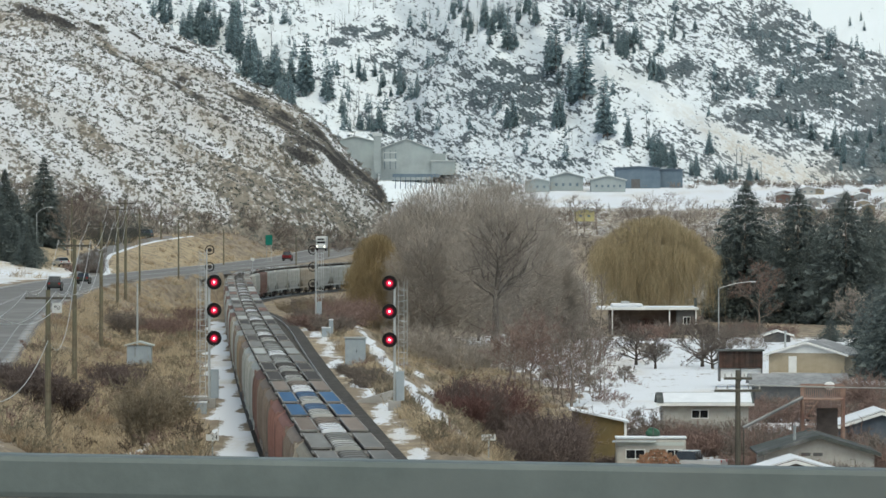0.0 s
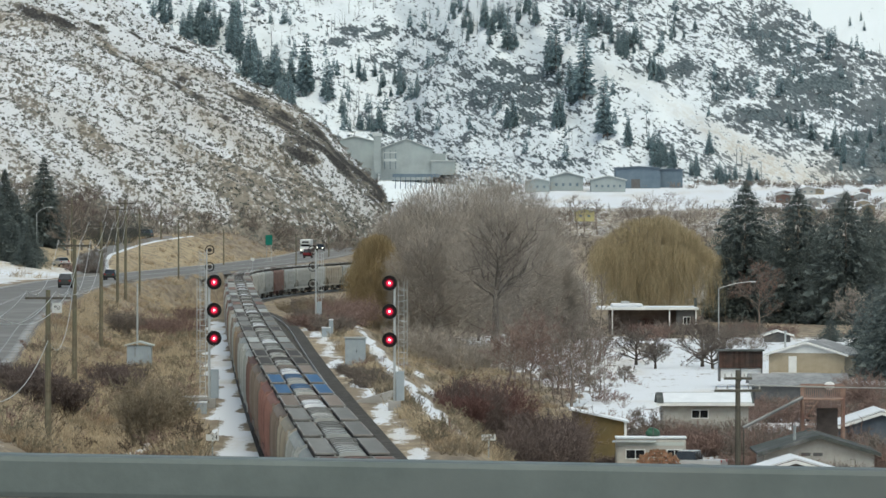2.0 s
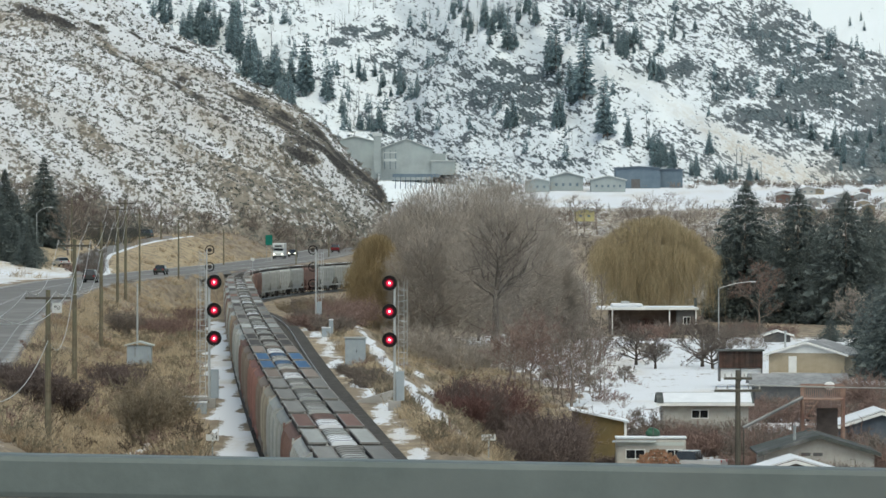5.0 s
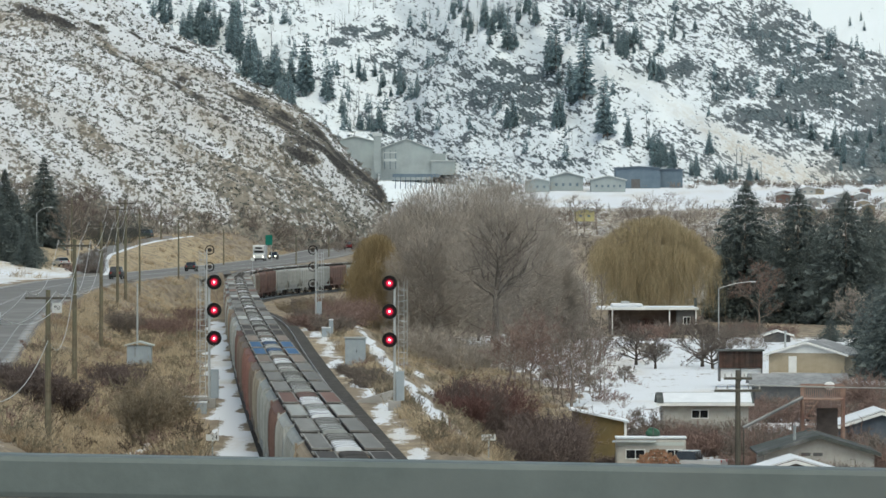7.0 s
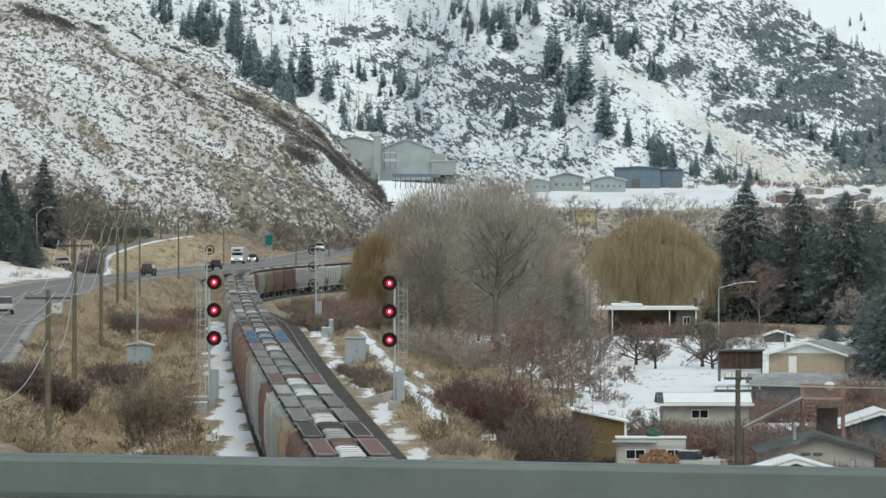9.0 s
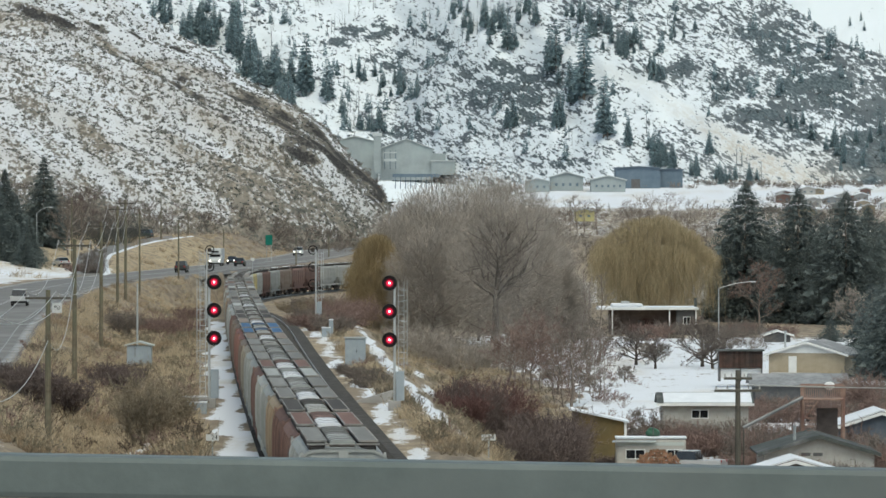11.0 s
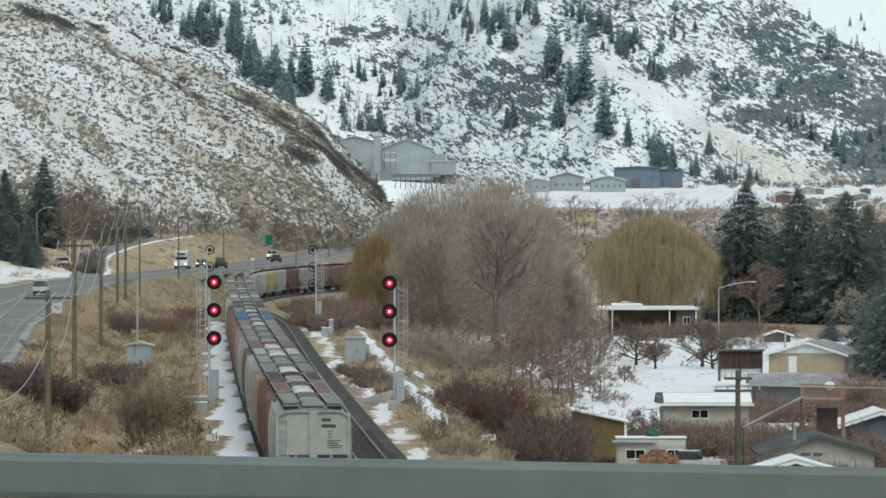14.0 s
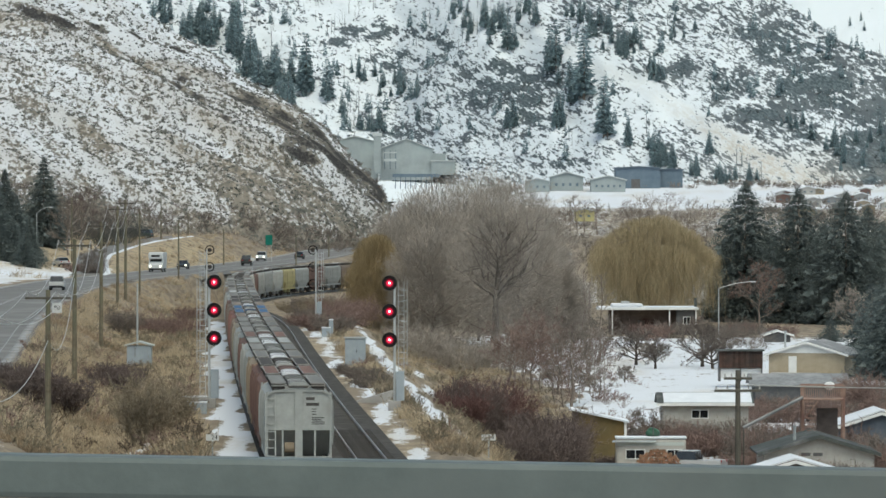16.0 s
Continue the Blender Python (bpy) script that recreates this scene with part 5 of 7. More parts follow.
# dark open wood shed on white legs
h = thing("shed", 31.62, 600, -6.4, "dark brown board shed with a flat roof and white base", "shed")
for i in range(16):
    part("board", new_box(-2.3 + i * 0.29, -2.3 + i * 0.29 + 0.28, -0.03, 0.03, 1.4, 3.2, 0.0), WALLSHED, h)
part("back_panel", new_box(-2.19, 2.19, 0.1, 0.2, 1.4, 3.19), WALLSHED, h)
part("frame", box(new_box(-2.32, -2.2, 0.03, 2.2, 0, 3.2), 2.2, 2.32, 0.03, 2.2, 0, 3.2), WALLDARK, h)
part("roof", new_box(-2.55, 2.55, -0.3, 2.5, 3.2, 3.36, 0.03), ROOFDARK, h)
part("base", new_box(-2.19, 2.19, 0.3, 2.1, 0.3, 1.35, 0.03), TRIM, h)
for px in (-2.2, 0.0, 2.2):
    part("leg", new_box(px - 0.07, px + 0.07, -0.02, 0.12, 0, 1.39), WALLDARK, h)
# wide low grey roof
h = thing("house", 35.17, 560, -7.3, "low building with a wide shallow grey roof among bushes", "house", "houses in the valley")
part("wall", new_box(-4.2, 4.6, 0.3, 6.5, 0, 1.75, 0.0), WALLDARK, h)
part("roof", prism(bmesh.new(), [(-0.2, 1.72), (3.4, 2.75), (7.0, 1.8), (7.0, 1.94), (3.4, 2.9), (-0.2, 1.86)], "x", -4.8, 5.2), ROOFGREY, h)
# white house with a snow-covered roof
h = thing("house", 23.05, 500, -8.1, "white single-storey house with a snow-covered low roof", "house", "houses in the valley")
part("wall", new_box(-3.6, 4.0, 0.3, 6.0, 0, 2.98, 0.0), WALLWHITE, h)
part("gable", prism(bmesh.new(), [(0.3, 2.9), (6.0, 2.9), (3.1, 3.75)], "x", 3.85, 3.98), WALLWHITE, h)
part("roof", prism(bmesh.new(), [(-0.3, 2.88), (3.1, 3.76), (6.6, 2.88), (6.6, 3.02), (3.1, 3.92), (-0.3, 3.02)], "x", -4.1, 4.5), ROOFDARK, h)
part("roof_snow", prism(bmesh.new(), [(-0.3, 3.035), (2.6, 3.79), (2.6, 3.91), (-0.32, 3.17)], "x", -3.5, 4.3), SNOW, h)
window(h, -1.0, 0.4, 1.75, 2.4, 0.3)
part("eave_board", new_box(-4.1, 4.5, -0.34, -0.3, 2.82, 3.04), TRIM, h)
# mustard shed
h = thing("shed", 13.10, 455, -8.4, "mustard yellow board shed with a sloping snowy roof", "shed")
part("wall", prism(bmesh.new(), [(-2.6, 0), (1.6, 0), (1.6, 3.5), (-2.6, 4.4)], "y", 0, 4.0), WALLMUST, h)
part("roof", prism(bmesh.new(), [(-2.9, 4.45), (1.9, 3.42), (1.9, 3.55), (-2.9, 4.6)], "y", -0.3, 4.3), SNOW, h)
part("corner_board", new_box(1.5, 1.7, -0.06, 0.1, 0, 3.5), TRIM, h)
# travel trailer and firewood
h = thing("travel_trailer", 16.19, 440, -8.9, "white travel trailer with dark windows and snow on its roof", "trailer")
part("body", new_box(-2.7, 2.75, 0, 2.4, 0.6, 3.25, 0.22), WALLWHITE, h)
part("band", new_box(-2.6, 2.6, -0.015, 0.01, 2.75, 3.0, 0.0), TEAL, h)
part("roof_snow", new_box(-2.75, 2.8, 0.0, 2.4, 3.26, 3.42, 0.06), SNOW, h)
part("awning", prism(bmesh.new(), [(-0.35, 3.0), (0, 3.1), (0, 3.16), (-0.35, 3.06)], "x", -3.0, 0.4), GALV, h)
window(h, -1.9, -0.5, 1.75, 2.4, 0.0)
window(h, 1.3, 2.4, 1.75, 2.4, 0.0)
bundle = thing("tarp_bundle", 16.4, 441.2, -5.49, "dark green tarpaulin bundle lying on the trailer roof", "bundle")
bm = bmesh.new()
bmesh.ops.create_icosphere(bm, subdivisions=3, radius=0.5)
for w in bm.verts:
    w.co = Vector((w.co.x * 1.15, w.co.y * 0.9, max(w.co.z, -0.32) * 0.85 + 0.27)) * (1 + 0.06 * math.sin(w.co.x * 9 + w.co.y * 5 + w.co.z * 7))
part("tarp", bm, material("green_tarpaulin", (0.03, 0.075, 0.05), (0.05, 0.115, 0.075), 4.0, 0.6, second=(0.06, 0.1, 0.075), amount=0.3), bundle)
part("rope", new_box(-0.04, 0.04, -0.44, 0.44, 0.0, 0.70, 0.02), WALLDARK, bundle)
for wy in (-0.5, 0.6):
    part("wheel", new_rod((wy, -0.02, 0.35), (wy, 0.2, 0.35), 0.34, n=16), RUBBER, h)
LOG = islands(material("split_log_ends", (0.13, 0.08, 0.055), (0.30, 0.20, 0.13), 5.0, 0.9, second=(0.25, 0.1, 0.06), amount=0.4, vary=0.3), 0.2)
h = thing("firewood_pile", 16.31, 428, -7.12, "stack of cut firewood logs showing round ends", "firewood")
rng = np.random.default_rng(5)
log_mesh = None
stack = [(-1.65 + 0.125 * (j % 2) + i * 0.25, j * 0.2) for j in range(6) for i in range(14) if abs(-1.65 + 0.125 * (j % 2) + i * 0.25) < 1.75 - 0.045 * j * j]
for u, v in stack:
    u, v = u + rng.normal() * 0.03, v + rng.normal() * 0.025
    if log_mesh is None:
        l0 = part("log", new_rod((0, 0, 0), (0, 0.5, 0), 0.13, n=9), LOG, h)
        log_mesh = l0.data
    else:
        l0 = new("log", log_mesh)
        l0.parent = h
    l0.matrix_basis = pose(u, rng.uniform(-0.12, 0.12), 0.1 + v, 0, 0, rng.uniform(-12, 12))
part("pallet", new_box(-1.8, 1.9, 0.0, 1.4, -0.6, 0.0, 0.02), WALLDARK, h)
truck2 = vehicle("parked_pickup", PICK, 1.95, PICK_CAB, C_SILVER, "pale grey pickup truck parked beside the firewood", "truck", 1.0, (-1.75, 1.75), 0.38, lamp=GLASS)
truck2.matrix_basis = pose(18.92, 434, -7.65 - 0.5, 0, 0, 70)
truck2["group"] = "parked vehicles"
# grey bungalow
h = gable_house(27.97, 420, 4.1, 10.0, -8.9, -5.81, -4.59, WALLWHITE, ROOFDARK, "pale bungalow with a dark shingle roof", None, edge=ROOFDARK)
window(h, -3.1, -2.0, 1.55, 2.05, 0.0)
for vx in (-1.0, -0.1):
    part("vent", new_box(vx - 0.35, vx + 0.35, -0.03, 0.0, 2.85, 3.1), WALLDARK, h)
part("chimney_pipe", new_rod((-1.7, 2, 3.6), (-1.7, 2, 4.9), 0.11), GALV, h)
part("chimney_cap", new_rod((-1.7, 2, 4.9), (-1.7, 2, 5.05), 0.17), GALV, h)
# snowy roof close to the bridge
h = gable_house(24.46, 392, 3.6, 6.0, -8.9, -6.15, -5.14, WALLBROWN, WALLBROWN, "small brown outbuilding with thick snow on its roof", SNOW)
# wooden deck on posts with stairs
h = thing("raised_deck", 28.98, 430, -8.6, "red cedar deck raised on posts with railings and stairs", "deck")
floor_z = -2.14 + 8.6
part("floor", new_box(-1.65, 1.65, 0, 2.4, floor_z - 0.12, floor_z, 0.01), DECKWOOD, h)
for px in (-1.55, 1.55):
    for py in (0.1, 2.3):
        part("post", new_box(px - 0.07, px + 0.07, py - 0.07, py + 0.07, 0, floor_z + 1.0), DECKWOOD, h)
part("rail", new_box(-1.65, 1.65, 0.0, 0.1, floor_z + 0.96, floor_z + 1.06), DECKWOOD, h)
part("rail", new_box(-1.65, 1.65, 2.3, 2.4, floor_z + 0.96, floor_z + 1.06), DECKWOOD, h)
for i in range(21):
    part("baluster", new_box(-1.6 + i * 0.16, -1.54 + i * 0.16, 0.02, 0.07, floor_z + 0.1, floor_z + 0.96), DECKWOOD, h)
for i in range(9):
    part("tread", new_box(-1.4, -0.75, -0.3 - i * 0.26, -0.05 - i * 0.26, floor_z - 0.25 - i * 0.3, floor_z - 0.2 - i * 0.3), DECKWOOD, h)
part("wall_below", new_box(-0.4, 1.2, 2.0, 2.2, 2.5, floor_z - 0.8), WALLBROWN, h)
part("brace", new_rod((-1.5, 0.1, floor_z - 1.6), (-0.4, 0.1, floor_z - 0.15), 0.05), DECKWOOD, h)
s = thing("slide", 25.07, 429.5, 0, "long grey metal chute sloping down from the raised deck", "slide")
part("chute", new_rod((-2.25, 0, -4.33), (2.3, 0, -2.01), 0.12, n=8), ROOFGREY, s)
part("prop", new_rod((-2.2, 0, -8.7), (-2.2, 0, -4.33), 0.05), DARKPOLE, s)
dish = thing("satellite_dish", 29.48, 431, floor_z - 8.6 + 0.95, "white satellite dish on the deck railing", "satellite dish")
bm = bmesh.new()
bmesh.ops.create_uvsphere(bm, u_segments=16, v_segments=8, radius=0.42)
bmesh.ops.scale(bm, vec=(1, 0.35, 0.75), verts=bm.verts)
part("bowl", bm, TRIM, dish, smooth=True)
part("foot", new_rod((0, 0.3, 0.0), (0, 0, -0.3), 0.04), GALV, dish)
# blue-grey house
h = gable_house(34.92, 450, 3.4, 8.0, -8.6, -5.11, -4.02, WALLBLUE, ROOFDARK, "blue-grey house with snow on its gable roof", SNOW)
part("garage_door", new_box(-1.6, 1.8, -0.05, 0, 0, 2.1, 0.0), WALLBROWN, h)
# small shed in the far gardens
MILLGREY = material("weathered_shed_roof", (0.25, 0.25, 0.25), (0.38, 0.38, 0.38), 1.0, 0.9)
h = gable_house(45.14, 762, 1.7, 3.0, -6.6, -5.4, -4.9, WALLDARK, MILLGREY, "small grey garden shed behind bare bushes", None, category="shed")
h = thing("garden_chimney", 42.42, 700, -6.2, "small grey metal stove pipe in the garden", "chimney")
part("pipe", new_rod((0, 0, 0), (0, 0, 2.6), 0.12), GALV, h)
part("cap", new_rod((0, 0, 2.6), (0, 0, 2.8), 0.2), GALV, h)

# ---------------------------------------------------------------- mill and other buildings below the mountain
MILL = material("pale_mill_cladding", (0.25, 0.285, 0.29), (0.33, 0.365, 0.37), 0.25, 0.7, bump=0.03, second=(0.32, 0.37, 0.37), amount=0.35)
MILLROOF = material("pale_metal_roof", (0.38, 0.41, 0.415), (0.46, 0.49, 0.495), 0.2, 0.6, bump=0.02)
BLUECLAD = material("blue_grey_cladding", (0.10, 0.14, 0.18), (0.15, 0.19, 0.235), 0.3, 0.7, bump=0.03, second=(0.09, 0.12, 0.16), amount=0.3)


def far_block(name, x0, x1, y, depth, base, eave, ridge, wall, roofmat, label, bays=0, door=False):
    h = thing(name, (x0 + x1) / 2, y, base, label, "house" if "house" in name else "industrial building", "houses of the far town" if "house" in name else "buildings below the mountain")
    half, e, r = (x1 - x0) / 2, eave - base, ridge - base
    part("wall", prism(bmesh.new(), [(-half, 0), (half, 0), (half, e), (half * 0.05, r), (-half * 0.05, r), (-half, e)], "y", 0, depth), wall, h)
    roof_slabs(h, half, e, r + 0.05, 0, depth, roofmat, 0.6, 0.3)
    for i in range(bays):
        wx = -half * 0.85 + (i + 0.5) * half * 1.7 / bays
        part("window", new_box(wx - half * 0.3 / bays, wx + half * 0.3 / bays, -0.1, 0.02, e * 0.42, e * 0.62), BLUECLAD, h)
    if door:
        part("bay_door", new_box(-half * 0.3, half * 0.1, -0.12, 0.02, 0.2, e * 0.55), WALLDARK, h)
    return h


far_block("mill_shed", -42.53, -25.17, 2170, 30, 19.38, 33.91, 36.09, MILL, MILLROOF, "pale grey-green metal mill shed below the mountain", 0, True)
far_block("mill_hall", -24.08, -3.87, 2150, 30, 19.32, 31.14, 34.80, MILL, MILLROOF, "large pale gabled mill hall with metal cladding", 0, False)
h = thing("mill_annex", 0.21, 2148, 21.25, "low stepped pale annex of the mill", "industrial building", "buildings below the mountain")
part("wall", new_box(-4.6, 4.4, 0, 14, 0, 5.2), MILL, h)
part("roof", new_box(-4.9, 4.7, -0.4, 14.3, 5.21, 5.6), MILLROOF, h)
part("upper", new_box(-4.5, 0.8, 3, 13, 5.61, 8.2), MILL, h)
h = thing("mill_tower", -24.89, 2146, 21.67, "narrow pale elevator tower between the mill sheds", "industrial building", "buildings below the mountain")
part("shaft", new_box(-1.3, 1.3, 0, 3, 0, 14.2, 0.1), MILL, h)
part("head", new_box(-1.7, 1.7, -0.3, 3.3, 14.21, 15.6, 0.1), MILLROOF, h)
h = thing("loading_dock", -20.15, 2144, 23.38, "white loading platform on the mill front", "platform", "buildings below the mountain")
part("platform", new_box(-2.2, 2.4, -2, 2, 3.0, 4.0), MILLROOF, h)
for px in (-2.0, 0.1, 2.2):
    part("column", new_box(px - 0.15, px + 0.15, -1.9, -1.6, 0, 7.2), BLUECLAD, h)
part("canopy", new_box(-2.3, 2.5, -2, 2, 6.2, 6.6), MILLROOF, h)
h = thing("conveyor", -8.11, 2080, 16.00, "raised grey conveyor gantry on thin legs", "conveyor", "buildings below the mountain")
part("gallery", new_box(-10.5, 7, 0, 3, 4.2, 5.4, 0.05), BLUECLAD, h)
for i in range(9):
    part("leg", new_box(-9.6 + i * 1.9, -9.3 + i * 1.9, 0.5, 0.8, 0, 4.2), BLUECLAD, h)
far_block("workshop", 28.47, 36.66, 1950, 12, 14.47, 18.18, 19.15, MILL, MILLROOF, "low pale workshop beside the snowy field", 3)
far_block("workshop", 37.24, 48.61, 1960, 16, 14.48, 19.77, 21.34, MILL, MILLROOF, "pale gabled warehouse beside the snowy field", 4)
far_block("workshop", 51.09, 62.98, 1950, 12, 14.47, 18.76, 20.12, MILL, MILLROOF, "small pale building with a row of windows", 5)
far_block("factory", 60.89, 76.42, 1990, 20, 14.49, 23.05, 23.45, BLUECLAD, BLUECLAD, "blue-grey flat-roofed factory block", 0, True)
far_block("factory", 76.00, 84.80, 2000, 20, 14.70, 22.50, 22.70, BLUECLAD, BLUECLAD, "dark blue-grey factory wing", 0)
far_block("depot", 36.50, 41.81, 1560, 8, 6.28, 9.09, 9.56, P_YELLOW, MILLROOF, "small yellow depot building with dark windows", 2)

# small town on the far valley floor, seen between the conifers
TOWNWALL = [material("town_wall_" + n, tuple(c * 0.85 for c in base), base, 0.5, 0.85, second=tuple(c * 0.75 for c in base), amount=0.3)
            for n, base in (("tan", (0.33, 0.28, 0.21)), ("grey", (0.26, 0.265, 0.27)), ("red", (0.18, 0.115, 0.10)), ("pale", (0.42, 0.41, 0.39)), ("brown", (0.17, 0.135, 0.115)))]
town = np.random.default_rng(21)
for i in range(26):
    d = float(town.uniform(1660, 1930))
    x = float(town.uniform(0.06, 0.082)) * d
    half, tall = float(town.uniform(1.3, 2.8)), float(town.uniform(1.5, 2.3))
    far_block("town_house", x - half, x + half, d, 6.0, ground_at(x, d) - 0.2, ground_at(x, d) + tall, ground_at(x, d) + tall + half * 0.25, TOWNWALL[i % 5], SNOW if i % 2 else MILLGREY,
              "low house of the far town with a snowy roof", 2)

# ---------------------------------------------------------------- trees and brush


def grow(rng, p, d, length, radius, levels, spread, up):
    """Branches level by level: every branch carries children along it. Gives segments of all levels as arrays."""
    out = []
    for count, ratio, bend in levels:
        mid = p + d * length[:, None] * 0.5 + rng.normal(size=p.shape) * length[:, None] * 0.06
        end = p + d * length[:, None] + rng.normal(size=p.shape) * length[:, None] * 0.08
        if not count:
            out.append((p, end, radius, radius * 0.35))
            break
        out.append((p, mid, radius, radius * 0.7))
        out.append((mid, end, radius * 0.7, radius * 0.35))
        n = len(p)
        i = np.repeat(np.arange(n), count)
        f = rng.uniform(0.25, 1.0, n * count)
        base = np.where(f[:, None] < 0.5, p[i] + (mid[i] - p[i]) * (f * 2)[:, None], mid[i] + (end[i] - mid[i]) * (f * 2 - 1)[:, None])
        nd = d[i] * (1 - bend) + rng.normal(size=(n * count, 3)) * spread * bend + np.array([0, 0, up])
        nd /= np.linalg.norm(nd, axis=1, keepdims=True)
        length, radius = length[i] * ratio * rng.uniform(0.6, 1.25, n * count) * (1.15 - 0.4 * f), np.maximum(radius[i] * 0.45, 0.012)
        p, d = base, nd
    return out


def join_sticks(groups, fine=False):
    vs, fs, o = [], [], 0
    for g in groups:
        v, f = slivers(*g) if fine else sticks(*g)
        vs.append(v), fs.append(f + o)
        o += len(v)
    return np.concatenate(vs), np.concatenate(fs)


def bare_tree(x, y, h, wide, seed, twig, label, bark=None, limbs=16, counts=(8, 7, 6), trunk_r=0.35, up=0.12, z=None, fat=0.022, low=0.22, haze=0):
    """A leafless tree: trunk with limbs, and a crown of fine twigs."""
    rng = np.random.default_rng(seed)
    z = ground_at(x, y) if z is None else z
    t = thing("bare_tree", x, y, z - 0.2, label, "tree", "bare trees")
    n = 7
    tp = np.zeros((n + 1, 3))
    tp[:, 2] = np.linspace(0, h * 0.72, n + 1)
    tp[1:, :2] = np.cumsum(rng.normal(size=(n, 2)) * h * 0.012, axis=0)
    tr = np.linspace(trunk_r, trunk_r * 0.25, n + 1)
    f = np.sort(rng.uniform(low, 0.98, limbs))
    k = f * n
    i = np.clip(k.astype(int), 0, n - 1)
    p = tp[i] + (tp[i + 1] - tp[i]) * (k - i)[:, None]
    a = np.arange(limbs) * 2.4 + rng.uniform(0, 1, limbs)
    rise = 0.35 + 0.9 * f ** 1.5
    d = np.stack([np.cos(a), np.sin(a), rise], axis=1)
    d /= np.linalg.norm(d, axis=1, keepdims=True)
    dome = np.sqrt(np.clip(1 - (f - 0.45) ** 2 * 2.2, 0.15, 1))
    length = wide * 0.62 * dome * rng.uniform(0.8, 1.1, limbs)
    levels = [(counts[0], 0.52, 0.5), (counts[1], 0.5, 0.55), (counts[2], 0.5, 0.6), (0, 0, 0)]
    g = grow(rng, p, d, length, tr[i] * 0.5, levels, 0.75, up)
    v, fc = join_sticks([(tp[:-1], tp[1:], tr[:-1], tr[1:])] + g[:4])
    part_t = big_mesh("trunk", v, fc, bark or BARK, t)
    fine = [(a_, b_, np.maximum(r0, fat), np.maximum(r1, fat * 0.6)) for a_, b_, r0, r1 in g[4:]]
    if haze:
        q = rng.normal(size=(haze, 3))
        q /= np.linalg.norm(q, axis=1, keepdims=True)
        lump = 1 + 0.10 * np.sin(q[:, 0] * 5 + seed) * np.cos(q[:, 2] * 6 + seed) + 0.06 * np.sin(q[:, 1] * 11 + q[:, 2] * 9)
        r = rng.uniform(0.05, 1, haze) ** 0.42 * lump
        c = np.stack([q[:, 0] * wide * 0.5 * r, q[:, 1] * wide * 0.5 * r, h * 0.55 + q[:, 2] * h * np.where(q[:, 2] > 0, 0.45, 0.47) * r], 1)
        way = q + rng.normal(size=(haze, 3)) * 0.45 + np.array([0, 0, 0.5])
        way /= np.linalg.norm(way, axis=1, keepdims=True)
        fine.append((c, c + way * rng.uniform(0.4, 1.5, (haze, 1)), np.full(haze, 0.017), np.full(haze, 0.008)))
    v, fc = join_sticks(fine, True)
    big_mesh("crown", v, fc, twig, t)
    return t


def willow(x, y, h, wide, seed, label, strands=2600, twig=None):
    """A weeping willow: a domed crown of hanging golden switches."""
    rng = np.random.default_rng(seed)
    z = ground_at(x, y)
    t = thing("willow_tree", x, y, z - 0.2, label, "tree", "willows")
    trunk = [(np.array([[0, 0, 0.0], [0, 0, h * 0.25]]), np.array([[0, 0, h * 0.25], [0.3, 0.1, h * 0.5]]), np.array([0.55, 0.42]), np.array([0.42, 0.3]))]
    n = 26
    a = np.arange(n) * 2.4
    p = np.zeros((n, 3))
    p[:, 2] = np.linspace(h * 0.22, h * 0.5, n)
    d = np.stack([np.cos(a), np.sin(a), rng.uniform(0.5, 1.3, n)], 1)
    d /= np.linalg.norm(d, axis=1, keepdims=True)
    g = grow(rng, p, d, wide * 0.36 * rng.uniform(0.7, 1.1, n), np.full(n, 0.14), [(6, 0.55, 0.5), (5, 0.5, 0.5), (0, 0, 0)], 0.7, 0.1)
    v, f = join_sticks(trunk + g)
    big_mesh("trunk", v, f, BARK, t)
    # switches hang from several small domes that make up one uneven crown
    heads = 15
    ha, hr = np.arange(heads) * 2.4, np.sqrt((np.arange(heads) + 0.3) / heads) * 0.68
    hz = h * (0.88 - 0.58 * hr) * rng.uniform(0.92, 1.06, heads)
    i = rng.integers(0, heads, strands)
    th, r = rng.uniform(0, 2 * np.pi, strands), np.sqrt(rng.uniform(0, 1, strands))
    s = np.stack([np.cos(ha[i]) * hr[i], np.sin(ha[i]) * hr[i], 0 * r], 1) * wide / 2
    out = np.stack([np.cos(th), np.sin(th), np.zeros(strands)], 1)
    s = s + out * (r * wide * 0.19)[:, None]
    s[:, 2] = hz[i] + h * 0.15 * np.sqrt(np.clip(1 - r * r, 0, 1)) - rng.uniform(0, 0.14, strands) ** 1.5 * h
    seg, cur, drop = [], s, s[:, 2] * rng.uniform(0.12, 0.97, strands)
    first = cur + out * (0.25 + 0.5 * r)[:, None] * rng.uniform(0.3, 1.2, (strands, 1)) + np.array([0, 0, 0.25])
    seg.append((cur - out * 0.6 - np.array([0, 0, 0.6]), first, np.full(strands, 0.02), np.full(strands, 0.017)))
    cur = first
    for k in range(3):
        nx = cur + rng.normal(size=(strands, 3)) * 0.5 - np.stack([0 * drop, 0 * drop, drop / 3], 1)
        nx[:, 2] = np.maximum(nx[:, 2], 0.6)
        seg.append((cur, nx, np.full(strands, 0.016), np.full(strands, 0.014)))
        cur = nx
    v, f = join_sticks(seg, True)
    big_mesh("crown", v, f, twig or GOLDTWIG, t)
    return t


